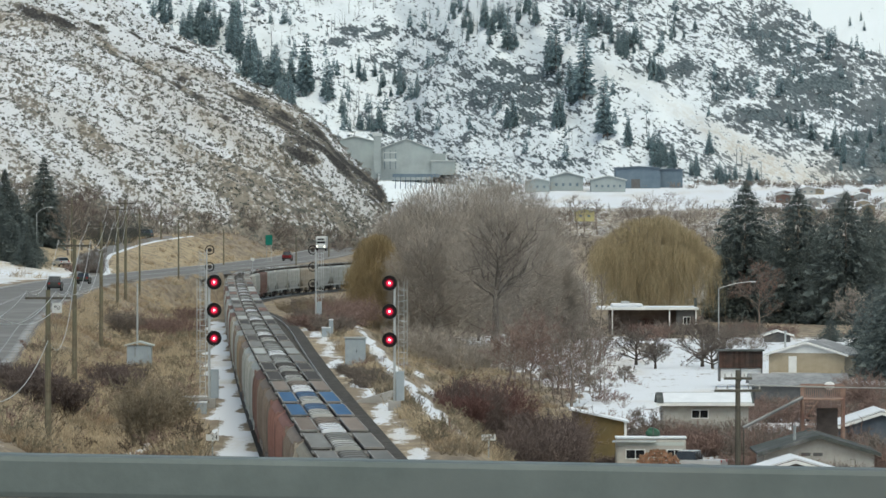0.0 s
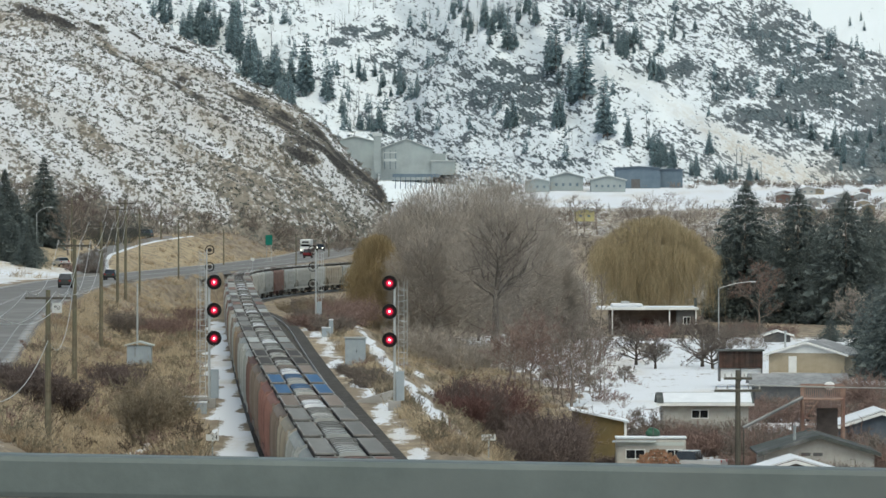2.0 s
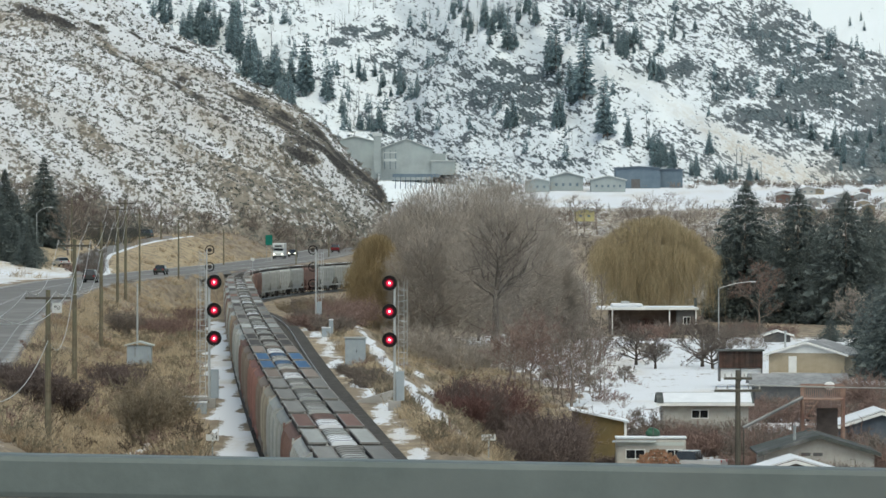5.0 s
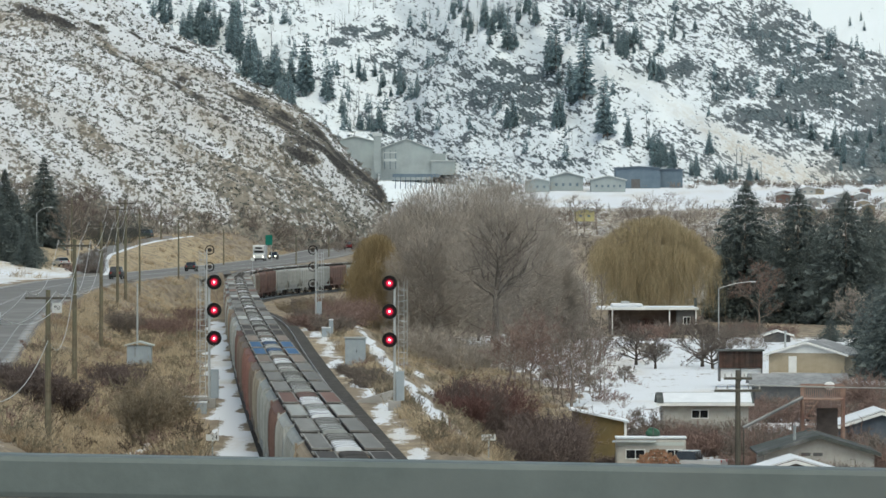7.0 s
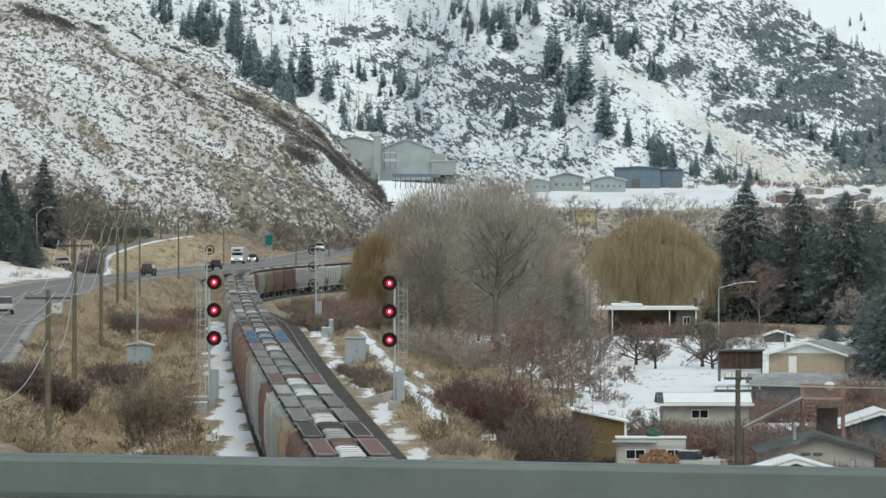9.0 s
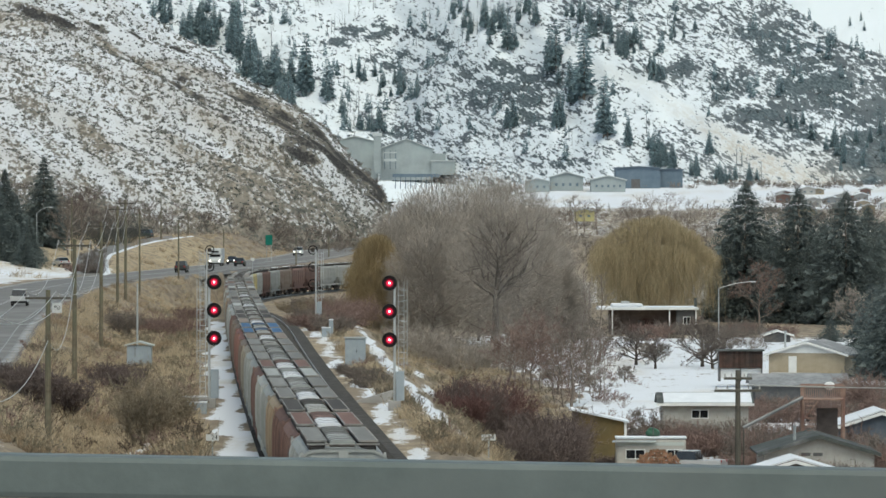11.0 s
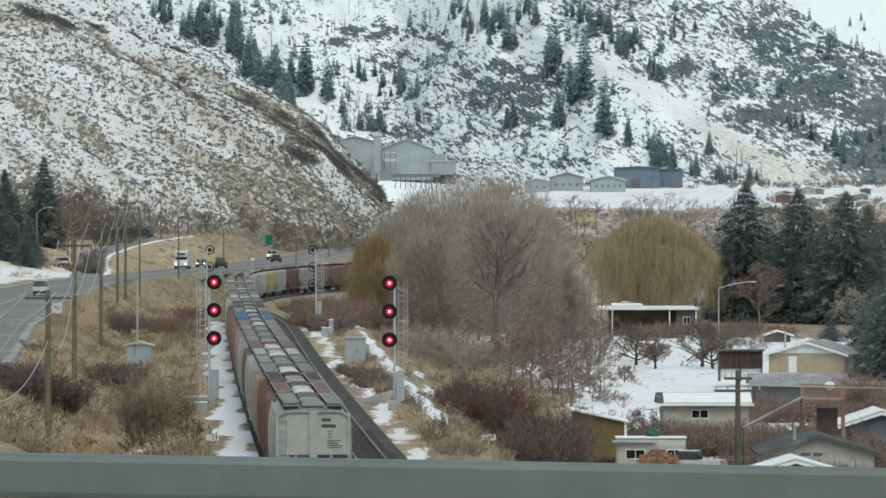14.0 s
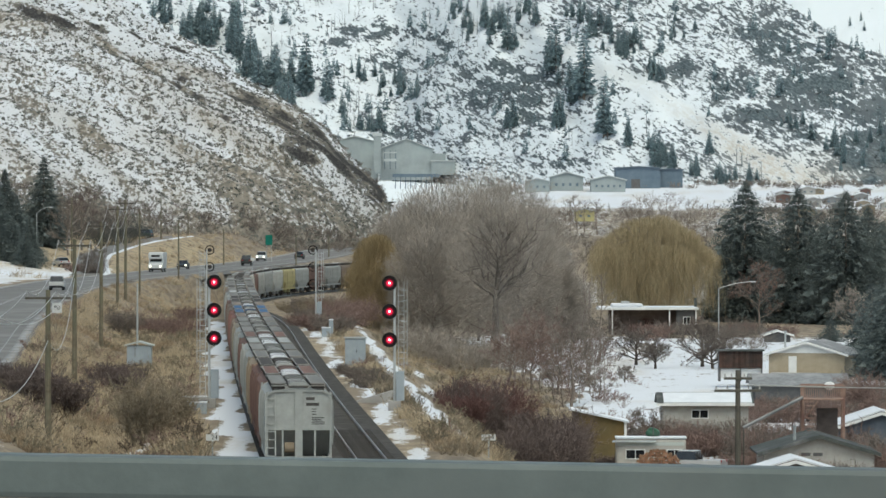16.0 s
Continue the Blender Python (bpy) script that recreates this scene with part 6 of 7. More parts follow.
def conifer_mesh(rng, h, wide, tiers, per, tufts, droop=0.25, bare=0.06, size=1.0, lift=-0.25, cone=0.0):
    """Crown of a spruce or pine: tiers of boughs, each with tufts of needles. Vertices and triangles."""
    zs = np.linspace(h * bare, h * 0.985, tiers)
    P, W, S = [], [], []
    for z in zs:
        f = 1 - (z / h)
        r = wide / 2 * (f ** 0.62) * rng.uniform(0.78, 1.2) + 0.15
        if cone:
            r = min(cone * (h - z), wide / 2 * (0.85 + 0.15 * f)) * rng.uniform(0.86, 1.12) + 0.12
        m = max(4, int(per * (0.6 + 0.75 * f)))
        a = rng.uniform(0, 2 * np.pi) + np.arange(m) * 2 * np.pi / m + rng.normal(size=m) * 0.25
        rr = r * rng.uniform(0.55, 1.2, m)
        k = max(3, int(tufts * (0.5 + 0.9 * f)))
        q = rng.uniform(0.02, 1.0, (m, k)) ** 0.6
        x, y = np.cos(a)[:, None] * rr[:, None] * q, np.sin(a)[:, None] * rr[:, None] * q
        zz = z - droop * rr[:, None] * q ** 1.4 + rng.normal(size=(m, k)) * (0.05 if lift < 0 else 0.75) * h / tiers
        P.append(np.stack([x, y, zz], -1).reshape(-1, 3))
        w = np.stack([np.cos(a)[:, None] + rng.normal(size=(m, k)) * 0.6, np.sin(a)[:, None] + rng.normal(size=(m, k)) * 0.6, lift + rng.normal(size=(m, k)) * 0.3], -1).reshape(-1, 3)
        W.append(w / np.linalg.norm(w, axis=1, keepdims=True))
        S.append(np.repeat(size * h / tiers * 1.7 * (0.45 + 0.6 * f), m * k) * rng.uniform(0.6, 1.3, m * k))
    return leaves(np.concatenate(P), np.concatenate(W), np.concatenate(S), rng)


def conifer(x, y, h, wide, seed, label, tiers=34, per=13, tufts=9, mat=None, z=None, name="conifer", bare=0.04, cone=0.8):
    rng = np.random.default_rng(seed)
    z = ground_at(x, y) if z is None else z
    t = thing(name, x, y, z - 0.2, label, "tree", "conifers")
    part("trunk", new_rod((0, 0, 0), (0, 0, h * 0.97), h * 0.016, 0.02, n=7), BARK, t)
    dense = name == "conifer"
    v, f = conifer_mesh(rng, h, wide, tiers, per, tufts, 0.05 if dense else 0.25, bare, 0.5 if dense else 1.0, 0.35 if dense else -0.25, cone if dense else 0.0)
    if dense:
        v2, f2 = conifer_mesh(rng, h * 0.96, wide * 0.75, 24, 14, 12, bare=bare, cone=cone * 0.75)
        v, f = np.concatenate([v, v2]), np.concatenate([f, f2 + len(v)])
    big_mesh("crown", v, f, mat or NEEDLE, t)
    return t


def bush_arrays(rng, h, wide, stems, kids, fat=0.014):
    """A shrub of many thin stems from one foot."""
    a, o = rng.uniform(0, 2 * np.pi, stems), np.sqrt(rng.uniform(0, 1, stems))
    p = np.stack([np.cos(a) * o * wide * 0.22, np.sin(a) * o * wide * 0.22, np.zeros(stems)], 1)
    d = np.stack([np.cos(a) * o * wide * 0.5, np.sin(a) * o * wide * 0.5, np.full(stems, h * 0.8) * rng.uniform(0.6, 1.1, stems)], 1)
    ln = np.linalg.norm(d, axis=1)
    g = grow(rng, p, d / ln[:, None], ln * 0.8, np.full(stems, fat * 1.8), [(kids, 0.42, 0.45), (5, 0.55, 0.55), (0, 0, 0)], 0.75, 0.12)
    return join_sticks([(q, w, np.maximum(r0, fat), np.maximum(r1, fat * 0.7)) for q, w, r0, r1 in g], True)


def bush(x, y, h, wide, seed, mat, label, stems=70, kids=6, name="bush", fat=0.014):
    rng = np.random.default_rng(seed)
    v, f = bush_arrays(rng, h, wide, stems, kids, fat)
    b = big_mesh(name, v, f, mat)
    b.matrix_basis = pose(x, y, ground_at(x, y) - 0.1)
    return tagged(b, label, "bush", "bushes in the valley")


def scatter(name, templates, places, mat, label, category):
    """Very many small plants as one object."""
    vs, fs, o = [], [], 0
    for (x, y, z, s, a), k in places:
        v, f = templates[k % len(templates)]
        c, si = math.cos(a) * s, math.sin(a) * s
        w = np.stack([v[:, 0] * c - v[:, 1] * si + x, v[:, 0] * si + v[:, 1] * c + y, v[:, 2] * s + z], 1)
        vs.append(w), fs.append(f + o)
        o += len(v)
    ob = big_mesh(name, np.concatenate(vs), np.concatenate(fs), mat)
    return tagged(ob, label, category, kind="stuff")


# tall cottonwoods beyond the embankment
COTTONBARK = material("dark_grey_bark", (0.12, 0.106, 0.094), (0.175, 0.154, 0.137), 2.5, 0.95)
bare_tree(6.0, 676, 22.5, 10.5, 11, TWIG, "broad leafless grey-brown cottonwood with a forked trunk", bark=COTTONBARK, limbs=20, counts=(8, 8, 7), trunk_r=0.62, haze=12000, fat=0.014, low=0.45, up=0.3)
GROVE = ((-2.8, 720, 14.0, 12.5), (0.9, 735, 16.2, 13.5), (8.6, 745, 16.0, 13), (11.4, 735, 13.0, 11), (12.6, 715, 8.8, 8), (4.8, 760, 17.4, 13), (-5.8, 715, 10.2, 9), (-1.7, 700, 9.6, 10), (9.6, 700, 10.6, 10), (-4.8, 745, 12.4, 9.5), (14.6, 712, 5.0, 7))
for i, (x, d, top, wide) in enumerate(GROVE):
    g = ground_at(x, d)
    bare_tree(x, d, top - g, wide * 1.05, 20 + i, TWIG, "leafless grey-brown tree in a dense valley grove", limbs=24, counts=(8, 8, 6), trunk_r=0.25, fat=0.013, low=0.06, haze=24000)
# willows
willow(31.9, 865, 18.2, 20.5, 41, "large weeping willow with golden bare switches", 19000)
willow(-8.33, 706, 13.6, 7.0, 42, "weeping willow in shaded brown-gold beside the grey trees", 9000, SHADEDGOLD)
# conifers
CONIFERS = ((47.1, 880, 15.6, 13.0), (54.8, 872, 14.7, 13.0), (61.6, 864, 14.2, 14.5), (65.4, 870, 11.8, 10.0), (68.6, 880, 9.5, 11.0), (60.7, 900, 9.0, 12.0), (52.3, 900, 7.6, 11.0), (44.9, 900, 6.3, 9.0), (48.6, 640, 3.5, 8.6), (49.2, 620, 5.1, 8.8), (52.5, 765, -3.0, 6.0), (47.3, 630, -1.4, 5.0), (-69.6, 985, 20.4, 8.0), (-69.8, 900, 17.7, 10.0), (-67.1, 890, 13.5, 9.0), (-70.3, 880, 16.6, 11.0), (-64.9, 886, 10.4, 7.5), (-67.0, 880, 10.2, 9.0), (-64.4, 872, 8.4, 7.0))
for i, (x, d, top, wide) in enumerate(CONIFERS):
    conifer(x, d, top - ground_at(x, d), wide, 60 + i, "tall dark green conifer with dense drooping boughs", tiers=58, tufts=44 if wide > 9 else 22, per=22, cone=1.0 if x > 0 else 0.5)
# reddish trees, birches and garden trees
for i, (x, d, top, wide, tw, bk, lab) in enumerate(((44.9, 800, 4.7, 7, REDTWIG, BARK, "red-brown leafless tree among the conifers"), (56.6, 780, 1.0, 6, TWIG, BARK, "grey leafless tree before the conifers"),
                                                     (12.7, 560, 2.5, 4.2, DARKTWIG, BARK, "leafless grey tree beside the snowy garden"), (11.6, 575, 0.5, 3.8, REDTWIG, BARK, "slim leafless tree with reddish twigs"),
                                                     (9.2, 590, 0.7, 5.0, REDTWIG, BARK, "leafless reddish tree at the garden edge"), (7.0, 600, 0.2, 5.5, REDTWIG, BARK, "leafless reddish tree at the garden edge"),
                                                     (15.4, 600, -1.0, 4.0, REDTWIG, BARK, "small leafless reddish tree at the garden edge"), (10.9, 620, 1.0, 5.5, REDTWIG, BARK, "leafless reddish tree at the garden edge"),
                                                     (19.0, 690, -1.4, 5.0, DARKTWIG, BARK, "leafless brown tree beside the long house"),
                                                     (22.8, 668, -2.8, 4.6, DARKTWIG, BARK, "spreading bare fruit tree in the snowy garden"), (24.6, 655, -4.1, 3.4, DARKTWIG, BARK, "small bare fruit tree in the snowy garden"),
                                                     (30.4, 662, -2.0, 6.0, DARKTWIG, BARK, "spreading dark bare fruit tree in the snow"), (31.3, 655, -3.3, 4.0, DARKTWIG, BARK, "spreading dark bare fruit tree in the snow"),
                                                     (19.6, 610, -5.2, 2.0, DARKTWIG, BARK, "young bare tree in the snowy garden"), (38.2, 700, -3.4, 5, DARKTWIG, BARK, "bare brown tree beside the garden"),
                                                     (35.8, 705, -4.0, 4.5, DARKTWIG, BARK, "bare brown tree beside the garden"), (56.3, 740, -1.4, 6, REDTWIG, BARK, "rusty leafless tree before the conifers"),
                                                     (17.2, 470, -4.7, 3.6, DARKTWIG, BARK, "bare reddish tree beside the trailer"), (-63.9, 1000, 16.2, 7, PURPLETWIG, BARK, "red-brown leafless tree at the foot of the hill"),
                                                     (-63.7, 960, 13.5, 6, DARKTWIG, BARK, "bare dark tree at the foot of the hill"), (-63.0, 1040, 13.5, 5, DARKTWIG, BARK, "bare dark tree at the foot of the hill"), (-67.5, 1020, 16.0, 6, PURPLETWIG, BIRCH, "pale-trunked red-brown tree at the foot of the hill"),
                                                     (-60.5, 1050, 12.5, 5, PURPLETWIG, BIRCH, "pale-trunked red-brown tree at the foot of the hill"), (-71.0, 1040, 14.0, 6, DARKTWIG, BARK, "bare dark tree at the foot of the hill"),
                                                     (-52.5, 858, 5.8, 3.6, DARKTWIG, BARK, "small bare tree beside the road junction"), (-53.6, 860, 5.0, 3.0, DARKTWIG, BARK, "small bare tree beside the road junction"))):
    g = ground_at(x, d)
    hh = max(top - g, 1.5)
    fruit = "fruit" in lab
    bare_tree(x, d, hh, wide, 100 + i, tw, lab, bark=DARKBARK if fruit else bk, limbs=16, counts=(7, 6, 7), trunk_r=(0.05 + hh * 0.014) * (2.4 if fruit else 1), fat=0.026 if fruit else 0.018)
# slim young trees that stand in a thin screen at the edge of the snowy garden
slim = np.random.default_rng(15)
for i in range(22):
    x, d = 7.4 + 0.42 * i + slim.normal() * 0.35, slim.uniform(545, 640)
    bare_tree(x, d, slim.uniform(6.0, 10.5), slim.uniform(1.8, 3.0), 700 + i, (DARKTWIG, REDTWIG, TWIG)[i % 3], "slim leafless young tree at the garden edge", bark=BIRCH if i % 3 == 0 else BARK, limbs=15, counts=(5, 5, 4), trunk_r=0.07, fat=0.014, up=0.35, low=0.12)
for x, d, h in ((17.2, 690, 15.5), (18.1, 700, 13.5), (19.3, 695, 14.5), (16.3, 640, 10.5)):
    bare_tree(x, d, h, 2.2, 740 + int(x * 10), TWIG, "tall slender leafless poplar behind the garden", bark=BARK, limbs=22, counts=(5, 5, 4), trunk_r=0.12, fat=0.014, up=0.6, low=0.15)
# tall bare poplars in the far valley
POPLARS = ((21.6, 1500, 20.4), (23.6, 1510, 18.6), (33.4, 1480, 15.8), (35.5, 1490, 16.4), (37.6, 1500, 15.1), (40.6, 1480, 15.2), (49.2, 1500, 15.1), (54.9, 1500, 13.6), (60.2, 1520, 14.4), (64.7, 1500, 12.9), (60.6, 1300, 11.4), (50.9, 1450, 13.2), (-14.8, 1420, 12.6), (-9.2, 1440, 13.6), (-5.0, 1460, 14.3), (44.2, 1400, 11.5), (54.0, 1400, 11.2), (63.3, 1420, 11.2))
for i, (x, d, top) in enumerate(POPLARS):
    bare_tree(x, d, top - ground_at(x, d), 4.0 if i < 7 else 9.0, 140 + i, TWIG, "distant leafless tree in the valley", limbs=14, counts=(5, 5, 4), trunk_r=0.2, fat=0.03, low=0.1)
# large bushes
# beside the tracks
LINESIDE = (
    (-19.6, 742, 4.0, 1.9, OLIVETWIG, "red-brown thicket inside the bend of the track"), (-17.4, 730, 4.6, 2.4, DARKTWIG, "red-brown thicket inside the bend of the track"), (-15.6, 712, 4.6, 2.6, OLIVETWIG, "red-brown thicket inside the bend of the track"),
    (-15.4, 640, 3.6, 1.8, DARKTWIG, "red-brown thicket inside the bend of the track"), (-14.2, 690, 4.8, 2.8, OLIVETWIG, "red-brown thicket inside the bend of the track"), (-17.8, 770, 5.0, 2.6, DARKTWIG, "red-brown thicket inside the bend of the track"),
    (-14.6, 590, 3.2, 1.6, REDTWIG, "red-brown thicket beside the far signal"), (-12.7, 660, 5.0, 3.0, REDTWIG, "red-brown thicket beside the far signal"), (-12.5, 680, 6.0, 4.0, REDTWIG, "purple-brown thicket behind the far signal"),
    (-10.6, 690, 6.0, 4.4, REDTWIG, "purple-brown thicket behind the far signal"), (-10.9, 560, 4.0, 2.4, DARKTWIG, "red-brown thicket beside the far signal"), (-10.6, 610, 3.6, 2.6, REDTWIG, "red-brown thicket beside the far signal"),
    (-12.8, 570, 3.0, 2.0, REDTWIG, "red-brown thicket beside the far signal"), (-5.0, 400, 2.8, 1.3, DARKTWIG, "low brown bush beside the track"), (-6.0, 420, 2.4, 1.1, DARKTWIG, "low brown bush beside the track"),
    (-7.1, 430, 2.0, 1.0, DARKTWIG, "low brown bush beside the track"),
)
# below the embankment
THICKET = (
    (3.3, 480, 5.5, 5.6, WINETWIG, "dark red-purple leafless bush on the embankment"), (2.5, 455, 5.0, 5.0, PURPLETWIG, "brown leafless bush on the embankment"), (1.4, 440, 4.0, 3.2, WINETWIG, "red-brown leafless bush on the embankment"),
    (7.5, 425, 6.5, 5.4, PURPLETWIG, "dense dark purple-brown thicket below the embankment"), (7.6, 418, 5.0, 5.0, PURPLETWIG, "dense dark purple-brown thicket below the embankment"), (5.9, 415, 5.0, 4.0, PURPLETWIG, "dense dark purple-brown thicket below the embankment"),
    (9.0, 425, 3.4, 3.0, PURPLETWIG, "dense dark purple-brown thicket below the embankment"), (4.9, 460, 4.5, 3.6, PURPLETWIG, "dense dark purple-brown thicket below the embankment"), (9.2, 446, 2.6, 2.6, PURPLETWIG, "brown leafless bush before the mustard shed"),
    (13.2, 446, 2.2, 1.3, PURPLETWIG, "brown leafless bush before the mustard shed"), (8.4, 440, 5.0, 6.4, PURPLETWIG, "tall dark purple-brown thicket below the embankment"),
    (8.4, 436, 5.0, 6.0, PURPLETWIG, "tall dark purple-brown thicket below the embankment"), (7.4, 434, 4.0, 4.6, PURPLETWIG, "tall dark purple-brown thicket below the embankment"), (5.2, 470, 5.0, 6.4, WINETWIG, "tall dark red-purple bush on the embankment"),
)
# among the houses
HEDGES = (
    (19.3, 465, 3.6, 2.6, REDTWIG, "reddish hedge beside the white house"), (21.1, 462, 3.6, 2.6, REDTWIG, "reddish hedge beside the white house"), (22.9, 462, 3.4, 2.6, REDTWIG, "reddish hedge beside the white house"),
    (26.5, 445, 4.0, 4.0, REDTWIG, "reddish leafless bush by the deck"), (27.3, 440, 4.4, 4.4, DARKTWIG, "reddish leafless bush by the deck"), (27.6, 421, 3.4, 3.4, REDTWIG, "reddish leafless bush by the deck"),
    (29.3, 424, 3.6, 4.0, DARKTWIG, "reddish leafless bush by the deck"), (30.6, 540, 4.0, 2.0, REDTWIG, "reddish hedge before the grey roof"), (33.1, 538, 4.4, 2.2, DARKTWIG, "reddish hedge before the grey roof"),
    (35.8, 538, 4.4, 2.2, REDTWIG, "reddish hedge before the grey roof"), (36.6, 490, 6.0, 4.5, REDTWIG, "reddish leafless bush beside the blue house"), (40.6, 610, 2.6, 1.1, DARKTWIG, "low brown bush before the tan house"),
    (29.0, 405, 4.0, 3.6, DARKTWIG, "leafless bush beside the bungalow"), (25.6, 452, 4.0, 3.2, REDTWIG, "reddish leafless bush among the houses"), (31.8, 444, 4.2, 4.2, REDTWIG, "reddish leafless bush among the houses"),
    (32.7, 436, 4.2, 4.4, DARKTWIG, "reddish leafless bush among the houses"), (25.7, 480, 3.6, 3.0, DARKTWIG, "reddish leafless bush among the houses"), (33.2, 425, 4.0, 4.0, REDTWIG, "reddish leafless bush among the houses"),
    (-3.4, 640, 5.5, 4.6, TWIG, "pale grey-brown brush below the tall trees"), (-0.6, 652, 5.5, 5.0, TWIG, "pale grey-brown brush below the tall trees"), (2.2, 646, 5.5, 4.6, TWIG, "pale grey-brown brush below the tall trees"), (5.0, 655, 5.5, 5.0, TWIG, "pale grey-brown brush below the tall trees"), (7.6, 648, 5.0, 4.4, TWIG, "pale grey-brown brush below the tall trees"),
    (16.6, 480, 3.4, 2.6, DARKTWIG, "brown leafless bush beside the trailer"), (23.1, 440, 3.0, 2.2, REDTWIG, "reddish leafless bush among the houses"), (18.2, 400, 3.0, 1.6, TWIG, "pale leafless bush beside the firewood"),
    (20.0, 395, 2.6, 1.6, TWIG, "pale leafless bush beside the firewood"),
)
FOOT = tuple((-78 + 2.7 * k, 1035 + 14 * (k % 3), 6.5, 4.4 + 1.2 * (k % 2), HEDGEGREEN, "dark green hedge at the foot of the hill") for k in range(8))
# brush that fills the yards round the deck and behind the long house
yard = np.random.default_rng(9)
YARD = tuple((float(a + yard.normal() * 0.5), float(d + yard.normal() * 4), float(w * yard.uniform(0.8, 1.2)), float(h * yard.uniform(0.75, 1.15)), REDTWIG if i % 2 else DARKTWIG, "reddish brown leafless brush among the houses")
             for i, (a, d, w, h) in enumerate([(25.0 + k * 1.3, 448 + 9 * (k % 3), 3.6, 3.7) for k in range(9)] + [(18.6 + k * 1.5, 472, 3.2, 4.1) for k in range(4)]
                                              + [(27.0 + k * 2.0, 520 + 6 * (k % 2), 4.4, 2.6) for k in range(6)] + [(28.0 + k * 3.1, 775 + 12 * (k % 3), 5.0, 3.2) for k in range(7)]
                                              + [(30.3 + k * 1.1, 421 - 2 * (k % 2), 2.8, 2.6) for k in range(1)] + [(36.0 + k * 2.2, 470, 4.0, 3.4) for k in range(2)] + [(38.3 + k * 1.2, 535, 4.0, 4.6) for k in range(5)]))
# between highway and track
HOLLOW = (
    (-24.9, 420, 4.6, 2.8, PURPLETWIG, "purple-brown leafless bush in dry grass"), (-25.0, 440, 3.6, 2.4, PURPLETWIG, "purple-brown leafless bush in dry grass"), (-23.3, 345, 3.6, 2.8, PURPLETWIG, "dark leafless bush in dry grass"),
    (-24.6, 340, 3.4, 2.6, PURPLETWIG, "dark leafless bush in dry grass"), (-26.4, 350, 3.2, 2.4, PURPLETWIG, "dark leafless bush in dry grass"), (-17.1, 327, 3.4, 5.4, OLIVETWIG, "tall fan-shaped olive-brown shrub in dry grass"),
    (-16.2, 336, 2.4, 3.6, OLIVETWIG, "tall fan-shaped olive-brown shrub in dry grass"), (-16.5, 340, 2.6, 2.0, DARKTWIG, "brown leafless bush in dry grass"), (-26.0, 560, 4.6, 2.4, REDTWIG, "purple-brown leafless bush above the hollow"),
    (-29.6, 600, 4.4, 2.4, REDTWIG, "purple-brown leafless bush above the hollow"), (-33.6, 590, 3.6, 3.4, DARKTWIG, "brown leafless bush beside the highway"), (-27.2, 620, 4.0, 2.2, REDTWIG, "purple-brown leafless bush above the hollow"),
    (-34.2, 640, 4.0, 2.2, DARKTWIG, "brown leafless bush beside the highway"), (-53.2, 856, 2.8, 2.4, DARKTWIG, "brown leafless bush beside the road junction"), (-56.4, 870, 3.4, 1.8, REDTWIG, "brown leafless bush beside the road junction"),
)
for n, rows in enumerate((LINESIDE, THICKET, HEDGES, HOLLOW, YARD, FOOT)):
    for i, (x, d, wide, h, mt, lab) in enumerate(rows):
        bush(x, d, h, wide, 200 + 40 * n + i, mt, lab, stems=170 if mt in (PURPLETWIG, WINETWIG) else 110, kids=6, fat=0.02)

# dry grass and low brush on the banks: past counting
rng = np.random.default_rng(77)


def tuft(n, h, w):
    p = rng.normal(size=(n, 3)) * np.array([w, w, 0])
    tip = p + rng.normal(size=(n, 3)) * np.array([w * 0.9, w * 0.9, 0]) + np.stack([0 * p[:, 0], 0 * p[:, 0], h * rng.uniform(0.5, 1.1, n)], 1)
    s = np.cross(tip - p, rng.normal(size=(n, 3)))
    s = s / np.linalg.norm(s, axis=1, keepdims=True) * 0.017
    return np.stack([p - s, p + s, tip], 1).reshape(-1, 3), np.arange(n * 3).reshape(-1, 3)


tufts = [tuft(36, 0.6, 0.3) for _ in range(8)]


def open_places(n, y0, y1, side):
    """Random places on the banks, clear of track, paths and road."""
    out = []
    y = 1 / rng.uniform(1 / y1, 1 / y0, n)
    if side < 0:
        a, b = road_x(y) + ROAD_HALF + 0.8, TRACK_X(y) - 4.3
    else:
        a, b = TRACK_X(y) + 8.3, TRACK_X(y) + np.where(y < 470, 25, 31)
    x = a + (b - a) * rng.uniform(0, 1, n)
    u = x - TRACK_X(y)
    path = np.minimum(np.abs(u - 12.2 - 0.008 * (y - 450)) * 0.75, np.where((y > 430) & (y < 560), np.abs(u - 15.2 - 0.02 * (y - 450)), 9))
    ok = ((path > 1.3) | (side < 0) | (y < 335)) & ~((np.abs(x / y - 0.0081) < 0.0022) & (y < 342)) & ~((np.abs(x / y + 0.0408) < 0.0026) & (y < 300))
    z = ground_z(x, y)
    clump = np.sin(x * 0.9 + 2 * np.sin(y * 0.23)) * np.cos(y * 0.37 + x * 0.5)
    for i in np.flatnonzero(ok & (clump + rng.normal(size=n) * 0.5 > -0.25)):
        out.append(((x[i], y[i], z[i] - 0.04, rng.uniform(0.6, 1.35), rng.uniform(0, 6.28)), int(rng.integers(0, 8))))
    return out


